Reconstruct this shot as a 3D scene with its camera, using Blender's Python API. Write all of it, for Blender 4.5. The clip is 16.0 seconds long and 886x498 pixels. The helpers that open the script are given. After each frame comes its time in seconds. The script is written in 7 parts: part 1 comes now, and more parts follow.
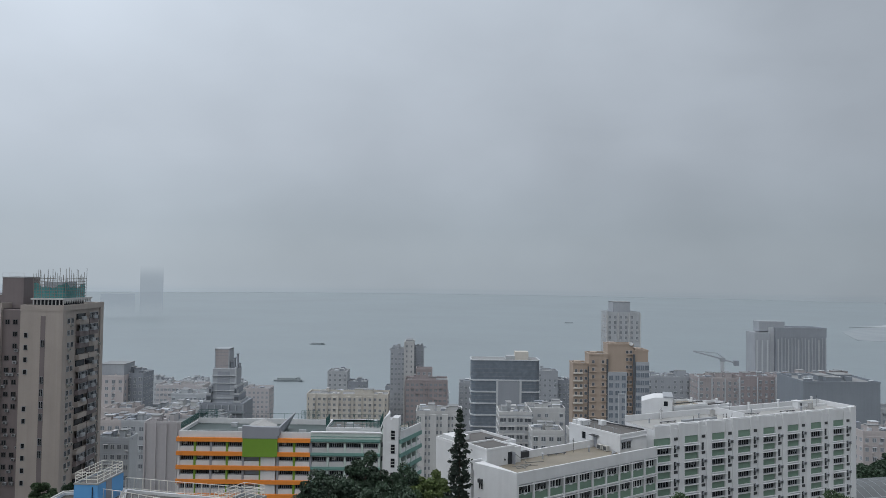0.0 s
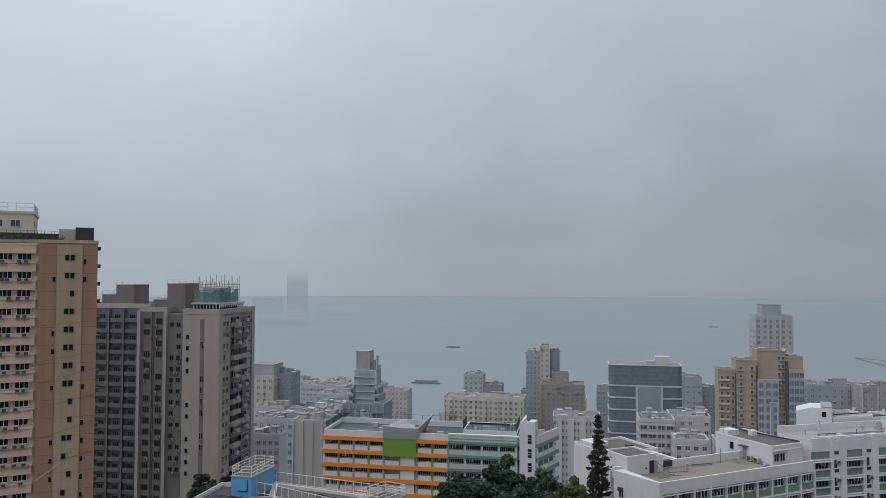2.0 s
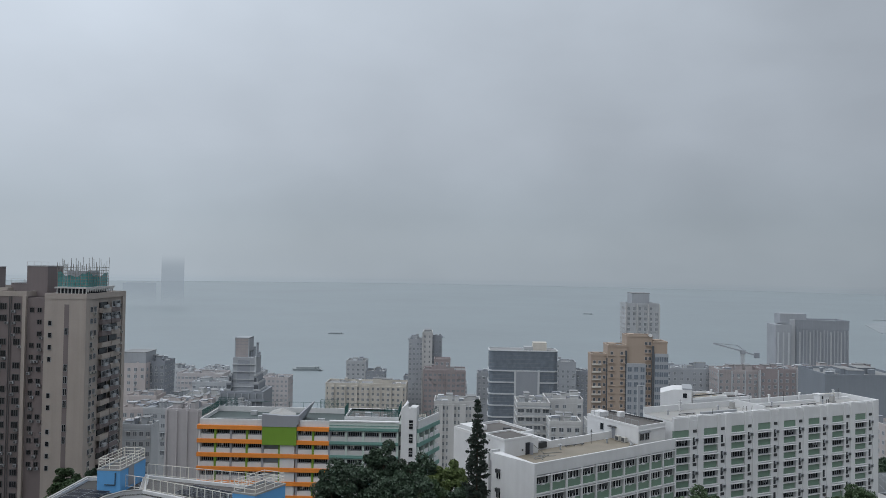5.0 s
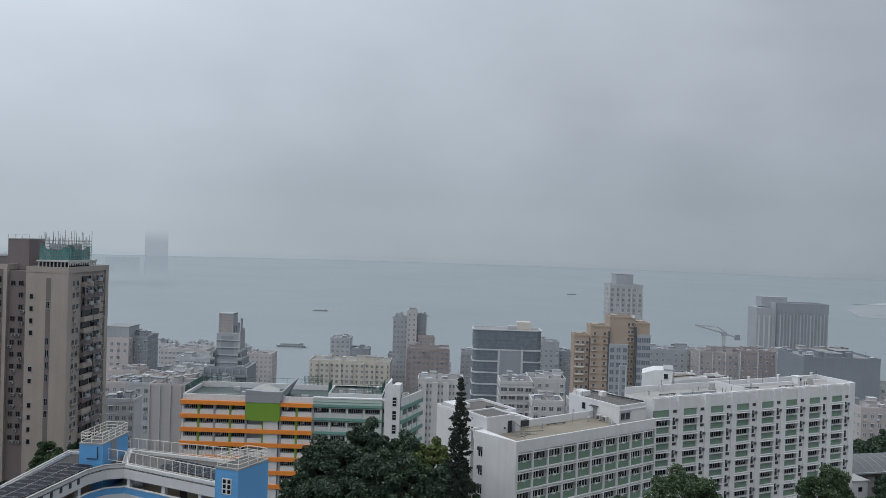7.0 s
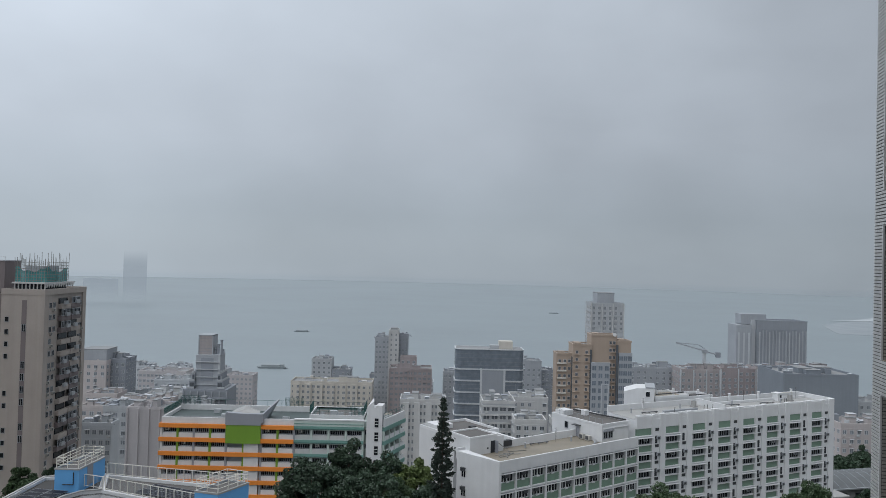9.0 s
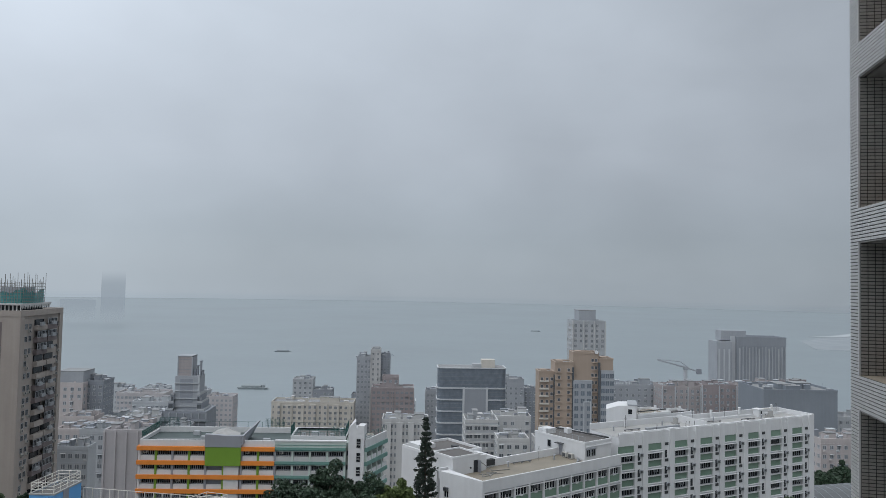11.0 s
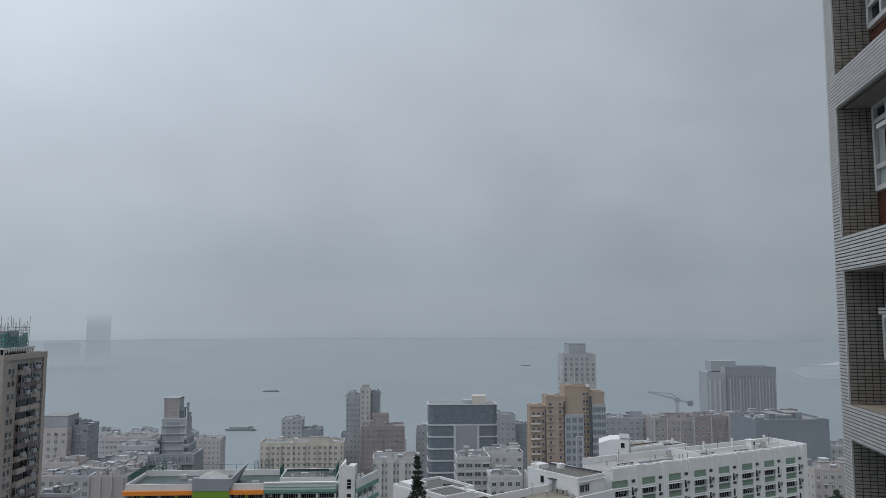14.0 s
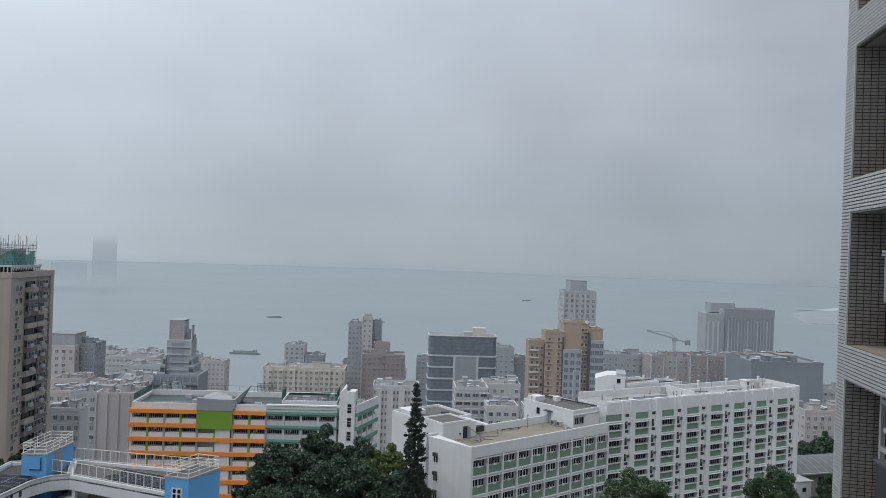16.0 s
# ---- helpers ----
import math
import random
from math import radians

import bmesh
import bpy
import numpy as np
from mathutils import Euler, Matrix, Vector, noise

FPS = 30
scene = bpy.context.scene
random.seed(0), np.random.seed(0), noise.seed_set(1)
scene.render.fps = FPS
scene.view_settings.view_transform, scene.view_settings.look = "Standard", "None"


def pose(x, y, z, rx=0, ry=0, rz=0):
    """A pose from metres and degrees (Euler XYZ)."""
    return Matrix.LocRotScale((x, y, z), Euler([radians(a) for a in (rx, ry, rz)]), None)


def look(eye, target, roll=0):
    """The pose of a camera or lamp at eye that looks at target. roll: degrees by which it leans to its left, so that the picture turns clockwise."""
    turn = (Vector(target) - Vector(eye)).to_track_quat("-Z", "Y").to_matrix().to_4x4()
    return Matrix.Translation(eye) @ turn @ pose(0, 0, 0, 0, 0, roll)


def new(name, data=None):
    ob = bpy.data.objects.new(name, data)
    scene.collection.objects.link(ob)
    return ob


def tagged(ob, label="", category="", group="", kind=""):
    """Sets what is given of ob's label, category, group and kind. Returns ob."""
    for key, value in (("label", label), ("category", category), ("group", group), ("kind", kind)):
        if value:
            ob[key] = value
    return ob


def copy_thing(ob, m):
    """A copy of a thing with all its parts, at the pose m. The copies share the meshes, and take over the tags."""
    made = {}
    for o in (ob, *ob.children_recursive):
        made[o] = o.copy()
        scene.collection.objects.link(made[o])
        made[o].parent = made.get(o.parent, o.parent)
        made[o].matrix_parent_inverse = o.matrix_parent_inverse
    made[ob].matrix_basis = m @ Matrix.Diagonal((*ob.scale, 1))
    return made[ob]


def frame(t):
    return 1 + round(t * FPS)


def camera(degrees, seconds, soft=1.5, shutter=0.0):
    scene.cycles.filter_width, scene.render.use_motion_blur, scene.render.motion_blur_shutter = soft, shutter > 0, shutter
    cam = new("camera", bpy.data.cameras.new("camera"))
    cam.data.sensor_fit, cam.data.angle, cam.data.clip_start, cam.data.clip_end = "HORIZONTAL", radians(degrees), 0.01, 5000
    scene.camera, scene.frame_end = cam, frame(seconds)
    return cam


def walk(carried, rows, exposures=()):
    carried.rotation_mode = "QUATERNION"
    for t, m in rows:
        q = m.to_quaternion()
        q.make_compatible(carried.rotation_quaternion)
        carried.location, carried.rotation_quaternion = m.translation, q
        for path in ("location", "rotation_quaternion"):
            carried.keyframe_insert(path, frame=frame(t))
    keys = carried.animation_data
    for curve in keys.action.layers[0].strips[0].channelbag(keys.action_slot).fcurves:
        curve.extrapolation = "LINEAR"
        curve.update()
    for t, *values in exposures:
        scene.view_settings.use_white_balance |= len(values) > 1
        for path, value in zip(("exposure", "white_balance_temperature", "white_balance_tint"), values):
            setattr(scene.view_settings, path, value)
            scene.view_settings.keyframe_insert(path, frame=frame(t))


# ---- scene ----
# The camera stands on a high floor; z = 0 is its eye height, the harbour lies 130 m below.
cam = camera(61.58, 16.0, soft=0.85)
# seconds, height, yaw, pitch, roll
ROWS = [
    (0, 0, -0.009, 1.848, -0.751),
    (0.5, 0, 2.780, 1.941, -0.509),
    (1, 0, 6.372, 1.955, -0.306),
    (1.5, 0, 9.085, 1.954, -0.165),
    (2, 0, 10.272, 2.035, -0.208),
    (2.5, 0, 10.365, 2.216, -0.234),
    (3, 0, 8.743, 2.200, -0.097),
    (3.5, 0, 5.267, 2.201, -0.108),
    (4, 0, 3.164, 2.303, -0.367),
    (4.5, 0, 2.011, 1.807, -0.613),
    (7, 0, 0.259, -0.518, -1.818),
    (7.5, 0, -0.034, -0.449, -1.955),
    (8, 0, -0.464, -0.101, -1.822),
    (8.5, 0, -0.800, 0.554, -1.634),
    (9, 0, -1.111, 1.022, -1.499),
    (11.5, 0, -3.124, 3.014, -1.146),
    (12, 0, -3.812, 3.641, -1.136),
    (12.5, 0, -4.061, 4.067, -1.067),
    (13, 0.001, -4.009, 4.104, -0.418),
    (13.5, 0.007, -3.751, 4.333, 0.149),
    (14, 0.012, -3.383, 5.231, -0.084),
    (14.5, -0.017, -3.086, 5.071, -0.739),
    (15, -0.061, -2.996, 1.762, -1.286),
    (15.5, -0.065, -3.026, 0.547, -1.607),
    (16, -0.076, -3.113, 0.072, -2.035),
]
walk(cam, [(t, pose(0, 0, h, 90 + pitch, 0, yaw) @ pose(0, 0, 0, 0, 0, -roll)) for t, h, yaw, pitch, roll in ROWS],
     exposures=[(0.0, -0.05), (1.0, -0.05), (2.0, -0.13), (3.0, -0.16), (4.0, -0.17), (4.7, -0.10), (7.0, 0.0), (9.0, 0.0), (12.5, 0.02), (13.0, 0.02), (13.5, 0.03), (14.0, -0.15), (14.5, -0.15), (15.0, -0.05), (16.0, 0.10)])

# ---- sky and sun: a rainy overcast day, brighter to the west, brightest overhead ----
SUN_EL, SUN_AZ = radians(52), radians(-60)


def sky_colour(nt, vector):
    """The cloud cover's colour in a direction: darker and bluer low down, brighter to the west, with long soft banks."""
    N, L = nt.nodes.new, nt.links.new
    sep = N("ShaderNodeSeparateXYZ")
    L(vector, sep.inputs[0])

    def math_node(op, a, b=None, clamp=False):
        m = N("ShaderNodeMath")
        m.operation, m.use_clamp = op, clamp
        for i, v in enumerate((a, b)):
            if v is None:
                continue
            if isinstance(v, (int, float)):
                m.inputs[i].default_value = v
            else:
                L(v, m.inputs[i])
        return m.outputs[0]

    def banks(scale, turn, size, detail, rough, warp):
        mp, tex = N("ShaderNodeMapping"), N("ShaderNodeTexNoise")
        mp.inputs["Scale"].default_value = scale
        mp.inputs["Rotation"].default_value = (0.0, radians(turn), 0.0)
        L(vector, mp.inputs[0])
        tex.inputs["Scale"].default_value, tex.inputs["Detail"].default_value, tex.inputs["Roughness"].default_value = size, detail, rough
        tex.inputs["Distortion"].default_value = warp
        L(mp.outputs[0], tex.inputs["Vector"])
        return math_node("SUBTRACT", tex.outputs["Fac"], 0.5)

    ramp = N("ShaderNodeValToRGB")
    L(sep.outputs["Z"], ramp.inputs[0])
    el = ramp.color_ramp.elements
    stops = ((0.0, (0.335, 0.386, 0.437)), (0.06, (0.342, 0.392, 0.446)), (0.16, (0.425, 0.473, 0.535)), (0.30, (0.49, 0.545, 0.615)),
             (0.42, (0.55, 0.615, 0.695)), (0.62, (0.95, 1.0, 1.08)), (1.0, (1.5, 1.56, 1.65)))
    el[0].position, el[0].color = stops[0][0], (*stops[0][1], 1)
    el[1].position, el[1].color = stops[-1][0], (*stops[-1][1], 1)
    for p, c in stops[1:-1]:
        e = el.new(p)
        e.color = (*c, 1)
    # cloud banks in three scales
    cloud = math_node("MULTIPLY", banks((1.7, 1.7, 2.3), 38, 1.6, 2.5, 0.45, 0.0), 0.34)
    cloud = math_node("ADD", cloud, math_node("MULTIPLY", banks((1.7, 1.7, 2.3), 38, 4.5, 4.0, 0.5, 0.0), 0.13))
    cloud = math_node("ADD", cloud, math_node("MULTIPLY", banks((1.3, 1.3, 3.4), -32, 3.4, 4.0, 0.5, 0.6), 0.11))
    # brighter towards the west (-x), duller towards the east
    side = math_node("MULTIPLY", sep.outputs["X"], -0.62)
    side = math_node("MULTIPLY", side, math_node("ADD", math_node("MULTIPLY", sep.outputs["Z"], 1.15, True), 0.52, True))
    gain = math_node("ADD", math_node("ADD", side, cloud), 1.0)
    tint = N("ShaderNodeMix")
    tint.data_type, tint.blend_type = "RGBA", "MULTIPLY"
    tint.inputs[0].default_value = 1.0
    L(ramp.outputs[0], tint.inputs["A"])
    L(gain, tint.inputs["B"])
    return tint.outputs["Result"]


def build_world():
    w = bpy.data.worlds.new("overcast_sky")
    scene.world = w
    w.use_nodes = True
    nt = w.node_tree
    nt.nodes.clear()
    N, L = nt.nodes.new, nt.links.new
    out, bg, tc = N("ShaderNodeOutputWorld"), N("ShaderNodeBackground"), N("ShaderNodeTexCoord")
    # a trace of the clear sky above the cloud
    sky = N("ShaderNodeTexSky")
    sky.sky_type, sky.sun_disc = "NISHITA", False
    sky.sun_elevation, sky.sun_rotation = SUN_EL, SUN_AZ
    add = N("ShaderNodeMix")
    add.data_type, add.blend_type = "RGBA", "ADD"
    add.inputs[0].default_value = 0.004
    L(sky_colour(nt, tc.outputs["Generated"]), add.inputs["A"])
    L(sky.outputs[0], add.inputs["B"])
    L(add.outputs["Result"], bg.inputs["Color"])
    bg.inputs["Strength"].default_value = 1.0
    L(bg.outputs[0], out.inputs[0])


build_world()
sun_data = bpy.data.lights.new("sun", "SUN")
sun_data.energy, sun_data.angle, sun_data.color = 0.5, radians(60), (1.0, 0.97, 0.93)
sun = new("sun", sun_data)
sun.matrix_world = look((-60, -80, 120), (0, 0, 0))

# ---- materials ----


def material(name, color, rough=0.8, vary=0.12, scale=0.35, streak=0.0, bump=0.0, metal=0.0, spec=0.5, island=0.0):
    """A painted or built surface: base colour with broad stains, fine grain and, for walls, rain streaks; world-sized."""
    m = bpy.data.materials.new(name)
    m.use_nodes = True
    nt = m.node_tree
    N, L = nt.nodes.new, nt.links.new
    bsdf = nt.nodes["Principled BSDF"]
    geo = N("ShaderNodeNewGeometry")
    info = N("ShaderNodeObjectInfo")
    broad, grain = N("ShaderNodeTexNoise"), N("ShaderNodeTexNoise")
    broad.inputs["Scale"].default_value, broad.inputs["Detail"].default_value = scale, 4.0
    grain.inputs["Scale"].default_value, grain.inputs["Detail"].default_value = scale * 14, 3.0
    for n in (broad, grain):
        L(geo.outputs["Position"], n.inputs["Vector"])

    def shift(socket, amount, base=None):
        n = N("ShaderNodeMath")
        n.operation = "MULTIPLY_ADD"
        L(socket, n.inputs[0])
        n.inputs[1].default_value = amount
        if base is None:
            n.inputs[2].default_value = 1 - amount * 0.5
        else:
            L(base, n.inputs[2])
            n2 = N("ShaderNodeMath")
            n2.operation = "SUBTRACT"
            L(n.outputs[0], n2.inputs[0])
            n2.inputs[1].default_value = amount * 0.5
            return n2.outputs[0]
        return n.outputs[0]

    f = shift(broad.outputs["Fac"], vary * 2.2)
    f = shift(grain.outputs["Fac"], vary * 0.9, f)
    f = shift(info.outputs["Random"], vary * 0.5, f)
    if island:
        f = shift(geo.outputs["Random Per Island"], island, f)
    if streak:
        mp = N("ShaderNodeMapping")
        mp.inputs["Scale"].default_value = (1.3, 1.3, 0.06)
        L(geo.outputs["Position"], mp.inputs[0])
        st = N("ShaderNodeTexNoise")
        st.inputs["Scale"].default_value, st.inputs["Detail"].default_value = 0.9, 5.0
        L(mp.outputs[0], st.inputs["Vector"])
        f = shift(st.outputs["Fac"], streak, f)
    mix = N("ShaderNodeMix")
    mix.data_type, mix.blend_type = "RGBA", "MULTIPLY"
    mix.inputs[0].default_value = 1.0
    mix.inputs["A"].default_value = (*color, 1)
    L(f, mix.inputs["B"])
    L(mix.outputs["Result"], bsdf.inputs["Base Color"])
    bsdf.inputs["Roughness"].default_value = rough
    bsdf.inputs["Metallic"].default_value = metal
    bsdf.inputs["Specular IOR Level"].default_value = spec
    if bump:
        b = N("ShaderNodeBump")
        b.inputs["Strength"].default_value, b.inputs["Distance"].default_value = bump, 0.02
        L(grain.outputs["Fac"], b.inputs["Height"])
        L(b.outputs[0], bsdf.inputs["Normal"])
    return m


M = {}
for key, args in {
    "white_paint": dict(color=(0.60, 0.61, 0.62), vary=0.09, streak=0.15),
    "white_trim": dict(color=(0.64, 0.65, 0.66), vary=0.04, rough=0.6),
    "green_panel": dict(color=(0.15, 0.232, 0.178), vary=0.12, rough=0.55, scale=1.2),
    "roof_screed": dict(color=(0.2, 0.178, 0.14), vary=0.3, scale=0.25, bump=0.2, rough=0.55),
    "roof_grey": dict(color=(0.088, 0.083, 0.078), vary=0.25, scale=0.3, rough=0.6),
    "roof_dark": dict(color=(0.035, 0.033, 0.032), vary=0.3, scale=0.6, rough=0.7),
    "roof_pale": dict(color=(0.32, 0.32, 0.31), vary=0.25, scale=0.3, rough=0.5),
    "roof_teal": dict(color=(0.05, 0.075, 0.074), vary=0.25, scale=0.4, rough=0.5),
    "orange_paint": dict(color=(0.72, 0.235, 0.035), vary=0.08, streak=0.10, rough=0.6),
    "lime_paint": dict(color=(0.155, 0.29, 0.03), vary=0.08, streak=0.08, rough=0.6),
    "teal_paint": dict(color=(0.135, 0.265, 0.235), vary=0.10, streak=0.12, rough=0.6),
    "sage_paint": dict(color=(0.46, 0.53, 0.5), vary=0.08, streak=0.10),
    "grey_paint": dict(color=(0.27, 0.285, 0.315), vary=0.07, streak=0.10, rough=0.55),
    "blue_paint": dict(color=(0.12, 0.36, 0.68), vary=0.06, streak=0.12, rough=0.55),
    "rail_white": dict(color=(0.72, 0.70, 0.64), vary=0.06, rough=0.45),
    "dark_metal": dict(color=(0.035, 0.038, 0.042), vary=0.15, rough=0.5),
    "rail_green": dict(color=(0.025, 0.095, 0.085), vary=0.1, rough=0.5),
    "dark_room": dict(color=(0.030, 0.034, 0.040), vary=0.3, rough=0.9),
    "bamboo": dict(color=(0.2, 0.2, 0.19), vary=0.2, rough=0.8),
    "net_teal": dict(color=(0.085, 0.33, 0.33), vary=0.25, scale=1.2, rough=0.9),
    "beige_tower": dict(color=(0.345, 0.312, 0.287), vary=0.10, streak=0.22, scale=0.2),
    "mauve_tower": dict(color=(0.17, 0.147, 0.15), vary=0.12, streak=0.22, scale=0.2),
    "slate_tower": dict(color=(0.115, 0.122, 0.137), vary=0.12, streak=0.22, scale=0.2),
    "brown_tile": dict(color=(0.34, 0.2, 0.135), vary=0.16, streak=0.42, scale=0.25, rough=0.5),
    "brown_tile_pale": dict(color=(0.43, 0.315, 0.225), vary=0.16, streak=0.55, scale=0.25, rough=0.5),
    "brown_tower_joint": dict(color=(0.13, 0.085, 0.06), vary=0.2, rough=0.8),
    "peach_band": dict(color=(0.66, 0.475, 0.365), vary=0.08, streak=0.12),
    "cream_band": dict(color=(0.58, 0.51, 0.41), vary=0.08, streak=0.15),
    # city_ colours are set pale and low in contrast: distance haze put into them
    "city_cream": dict(color=(0.5, 0.475, 0.43), vary=0.12, streak=0.2, scale=0.12),
    "city_white": dict(color=(0.47, 0.475, 0.475), vary=0.14, streak=0.2, scale=0.12),
    "city_grey": dict(color=(0.385, 0.405, 0.425), vary=0.14, streak=0.18, scale=0.12),
    "city_dark": dict(color=(0.25, 0.272, 0.302), vary=0.12, streak=0.15, scale=0.12),
    "city_deep": dict(color=(0.195, 0.22, 0.25), vary=0.12, streak=0.15, scale=0.12),
    "city_slate": dict(color=(0.32, 0.342, 0.37), vary=0.12, streak=0.15, scale=0.12),
    "city_pink": dict(color=(0.45, 0.415, 0.41), vary=0.12, streak=0.2, scale=0.12),
    "city_red": dict(color=(0.305, 0.272, 0.275), vary=0.14, streak=0.2, scale=0.12),
    "city_brown": dict(color=(0.34, 0.315, 0.315), vary=0.2, streak=0.25, scale=0.1),
    "city_orange": dict(color=(0.35, 0.282, 0.228), vary=0.08, streak=0.12, scale=0.12),
    "city_roof": dict(color=(0.22, 0.23, 0.235), vary=0.2, scale=0.1),
    "city_band": dict(color=(0.45, 0.475, 0.5), vary=0.06, rough=0.6),
    # palest wall tints for the farthest blocks, with haze mixed into the colour
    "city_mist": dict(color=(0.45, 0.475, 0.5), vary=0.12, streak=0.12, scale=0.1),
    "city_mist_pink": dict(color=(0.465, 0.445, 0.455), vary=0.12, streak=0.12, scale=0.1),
    "frame_dark": dict(color=(0.10, 0.105, 0.11), vary=0.1, rough=0.5),
    "hull": dict(color=(0.25, 0.28, 0.292), vary=0.1, scale=0.1),
    "wet_stone": dict(color=(0.235, 0.265, 0.285), vary=0.2, scale=0.02, rough=0.8),
    "surf": dict(color=(0.335, 0.365, 0.385), vary=0.15, scale=0.02),
    "bark": dict(color=(0.07, 0.055, 0.042), vary=0.3, scale=2.0, bump=0.6, rough=0.95),
    "ground_soil": dict(color=(0.15, 0.148, 0.135), vary=0.35, scale=0.04, bump=0.3, rough=0.95),
    "concrete": dict(color=(0.30, 0.30, 0.295), vary=0.16, streak=0.2, scale=0.3, bump=0.2),
    "awning": dict(color=(0.10, 0.11, 0.115), vary=0.1, rough=0.5),
    "tile_pale": dict(color=(0.5, 0.5, 0.49), vary=0.05, scale=0.8, rough=0.3, island=0.16),
    "tile_grey": dict(color=(0.4, 0.39, 0.365), vary=0.05, scale=0.8, rough=0.35, island=0.20),
    "tile_red": dict(color=(0.165, 0.06, 0.042), vary=0.06, scale=0.8, rough=0.35, island=0.25),
    "soffit_render": dict(color=(0.26, 0.255, 0.245), vary=0.2, scale=1.5, rough=0.8),
    "curtain": dict(color=(0.42, 0.45, 0.45), vary=0.2, scale=3.0, rough=0.9),
    "tile_joint": dict(color=(0.085, 0.083, 0.08), vary=0.2, scale=3.0, rough=0.9),
    "ledge_stone": dict(color=(0.30, 0.26, 0.20), vary=0.3, scale=1.5, bump=0.3),
    "frame_white": dict(color=(0.62, 0.63, 0.63), vary=0.04, rough=0.4),
    "frame_grey": dict(color=(0.30, 0.32, 0.34), vary=0.08, rough=0.5),
    "ac_case": dict(color=(0.42, 0.415, 0.39), vary=0.10, scale=2.0, rough=0.5),
    "ac_dark": dict(color=(0.06, 0.065, 0.07), vary=0.15, rough=0.5),
    "tan_wall": dict(color=(0.33, 0.28, 0.22), vary=0.15, streak=0.15),
    "solar": dict(color=(0.012, 0.014, 0.022), vary=0.1, scale=1.0, rough=0.5, spec=0.1),
    "leaf_dark": dict(color=(0.032, 0.06, 0.034), vary=0.35, scale=0.35, rough=0.6, island=0.6),
    "leaf_light": dict(color=(0.085, 0.12, 0.036), vary=0.35, scale=0.35, rough=0.6, island=0.6),
    "leaf_mid": dict(color=(0.045, 0.08, 0.034), vary=0.35, scale=0.35, rough=0.6, island=0.6),
    "leaf_cypress": dict(color=(0.020, 0.034, 0.024), vary=0.3, scale=0.5, rough=0.7, island=0.8),
}.items():
    M[key] = material(key, **args)
# town glass pales from mid to farthest: haze put into the base colour
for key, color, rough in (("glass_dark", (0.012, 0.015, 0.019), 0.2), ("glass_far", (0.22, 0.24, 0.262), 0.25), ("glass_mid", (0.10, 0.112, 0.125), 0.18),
                          ("glass_haze_tint", (0.29, 0.315, 0.34), 0.3), ("glass_blue", (0.165, 0.195, 0.23), 0.2)):
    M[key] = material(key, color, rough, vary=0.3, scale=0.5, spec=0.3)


def sea_material():
    m = material("sea_water", (0.185, 0.222, 0.24), 0.5, vary=0.10, scale=0.004, spec=0.5)
    nt = m.node_tree
    geo = next(n for n in nt.nodes if n.type == "NEW_GEOMETRY")
    wave, b = nt.nodes.new("ShaderNodeTexNoise"), nt.nodes.new("ShaderNodeBump")
    wave.inputs["Scale"].default_value, wave.inputs["Detail"].default_value = 0.12, 6.0
    b.inputs["Strength"].default_value, b.inputs["Distance"].default_value = 0.10, 1.0
    nt.links.new(geo.outputs["Position"], wave.inputs["Vector"])
    nt.links.new(wave.outputs["Fac"], b.inputs["Height"])
    nt.links.new(b.outputs[0], nt.nodes["Principled BSDF"].inputs["Normal"])
    return m


M["sea"] = sea_material()


def open_weave(m, share):
    """Lets light through between the threads of a net."""
    nt = m.node_tree
    out = next(n for n in nt.nodes if n.type == "OUTPUT_MATERIAL")
    mix, clear = nt.nodes.new("ShaderNodeMixShader"), nt.nodes.new("ShaderNodeBsdfTransparent")
    mix.inputs[0].default_value = share
    nt.links.new(nt.nodes["Principled BSDF"].outputs[0], mix.inputs[1])
    nt.links.new(clear.outputs[0], mix.inputs[2])
    nt.links.new(mix.outputs[0], out.inputs[0])


open_weave(M["net_teal"], 0.15)

# ---- mesh helpers ----


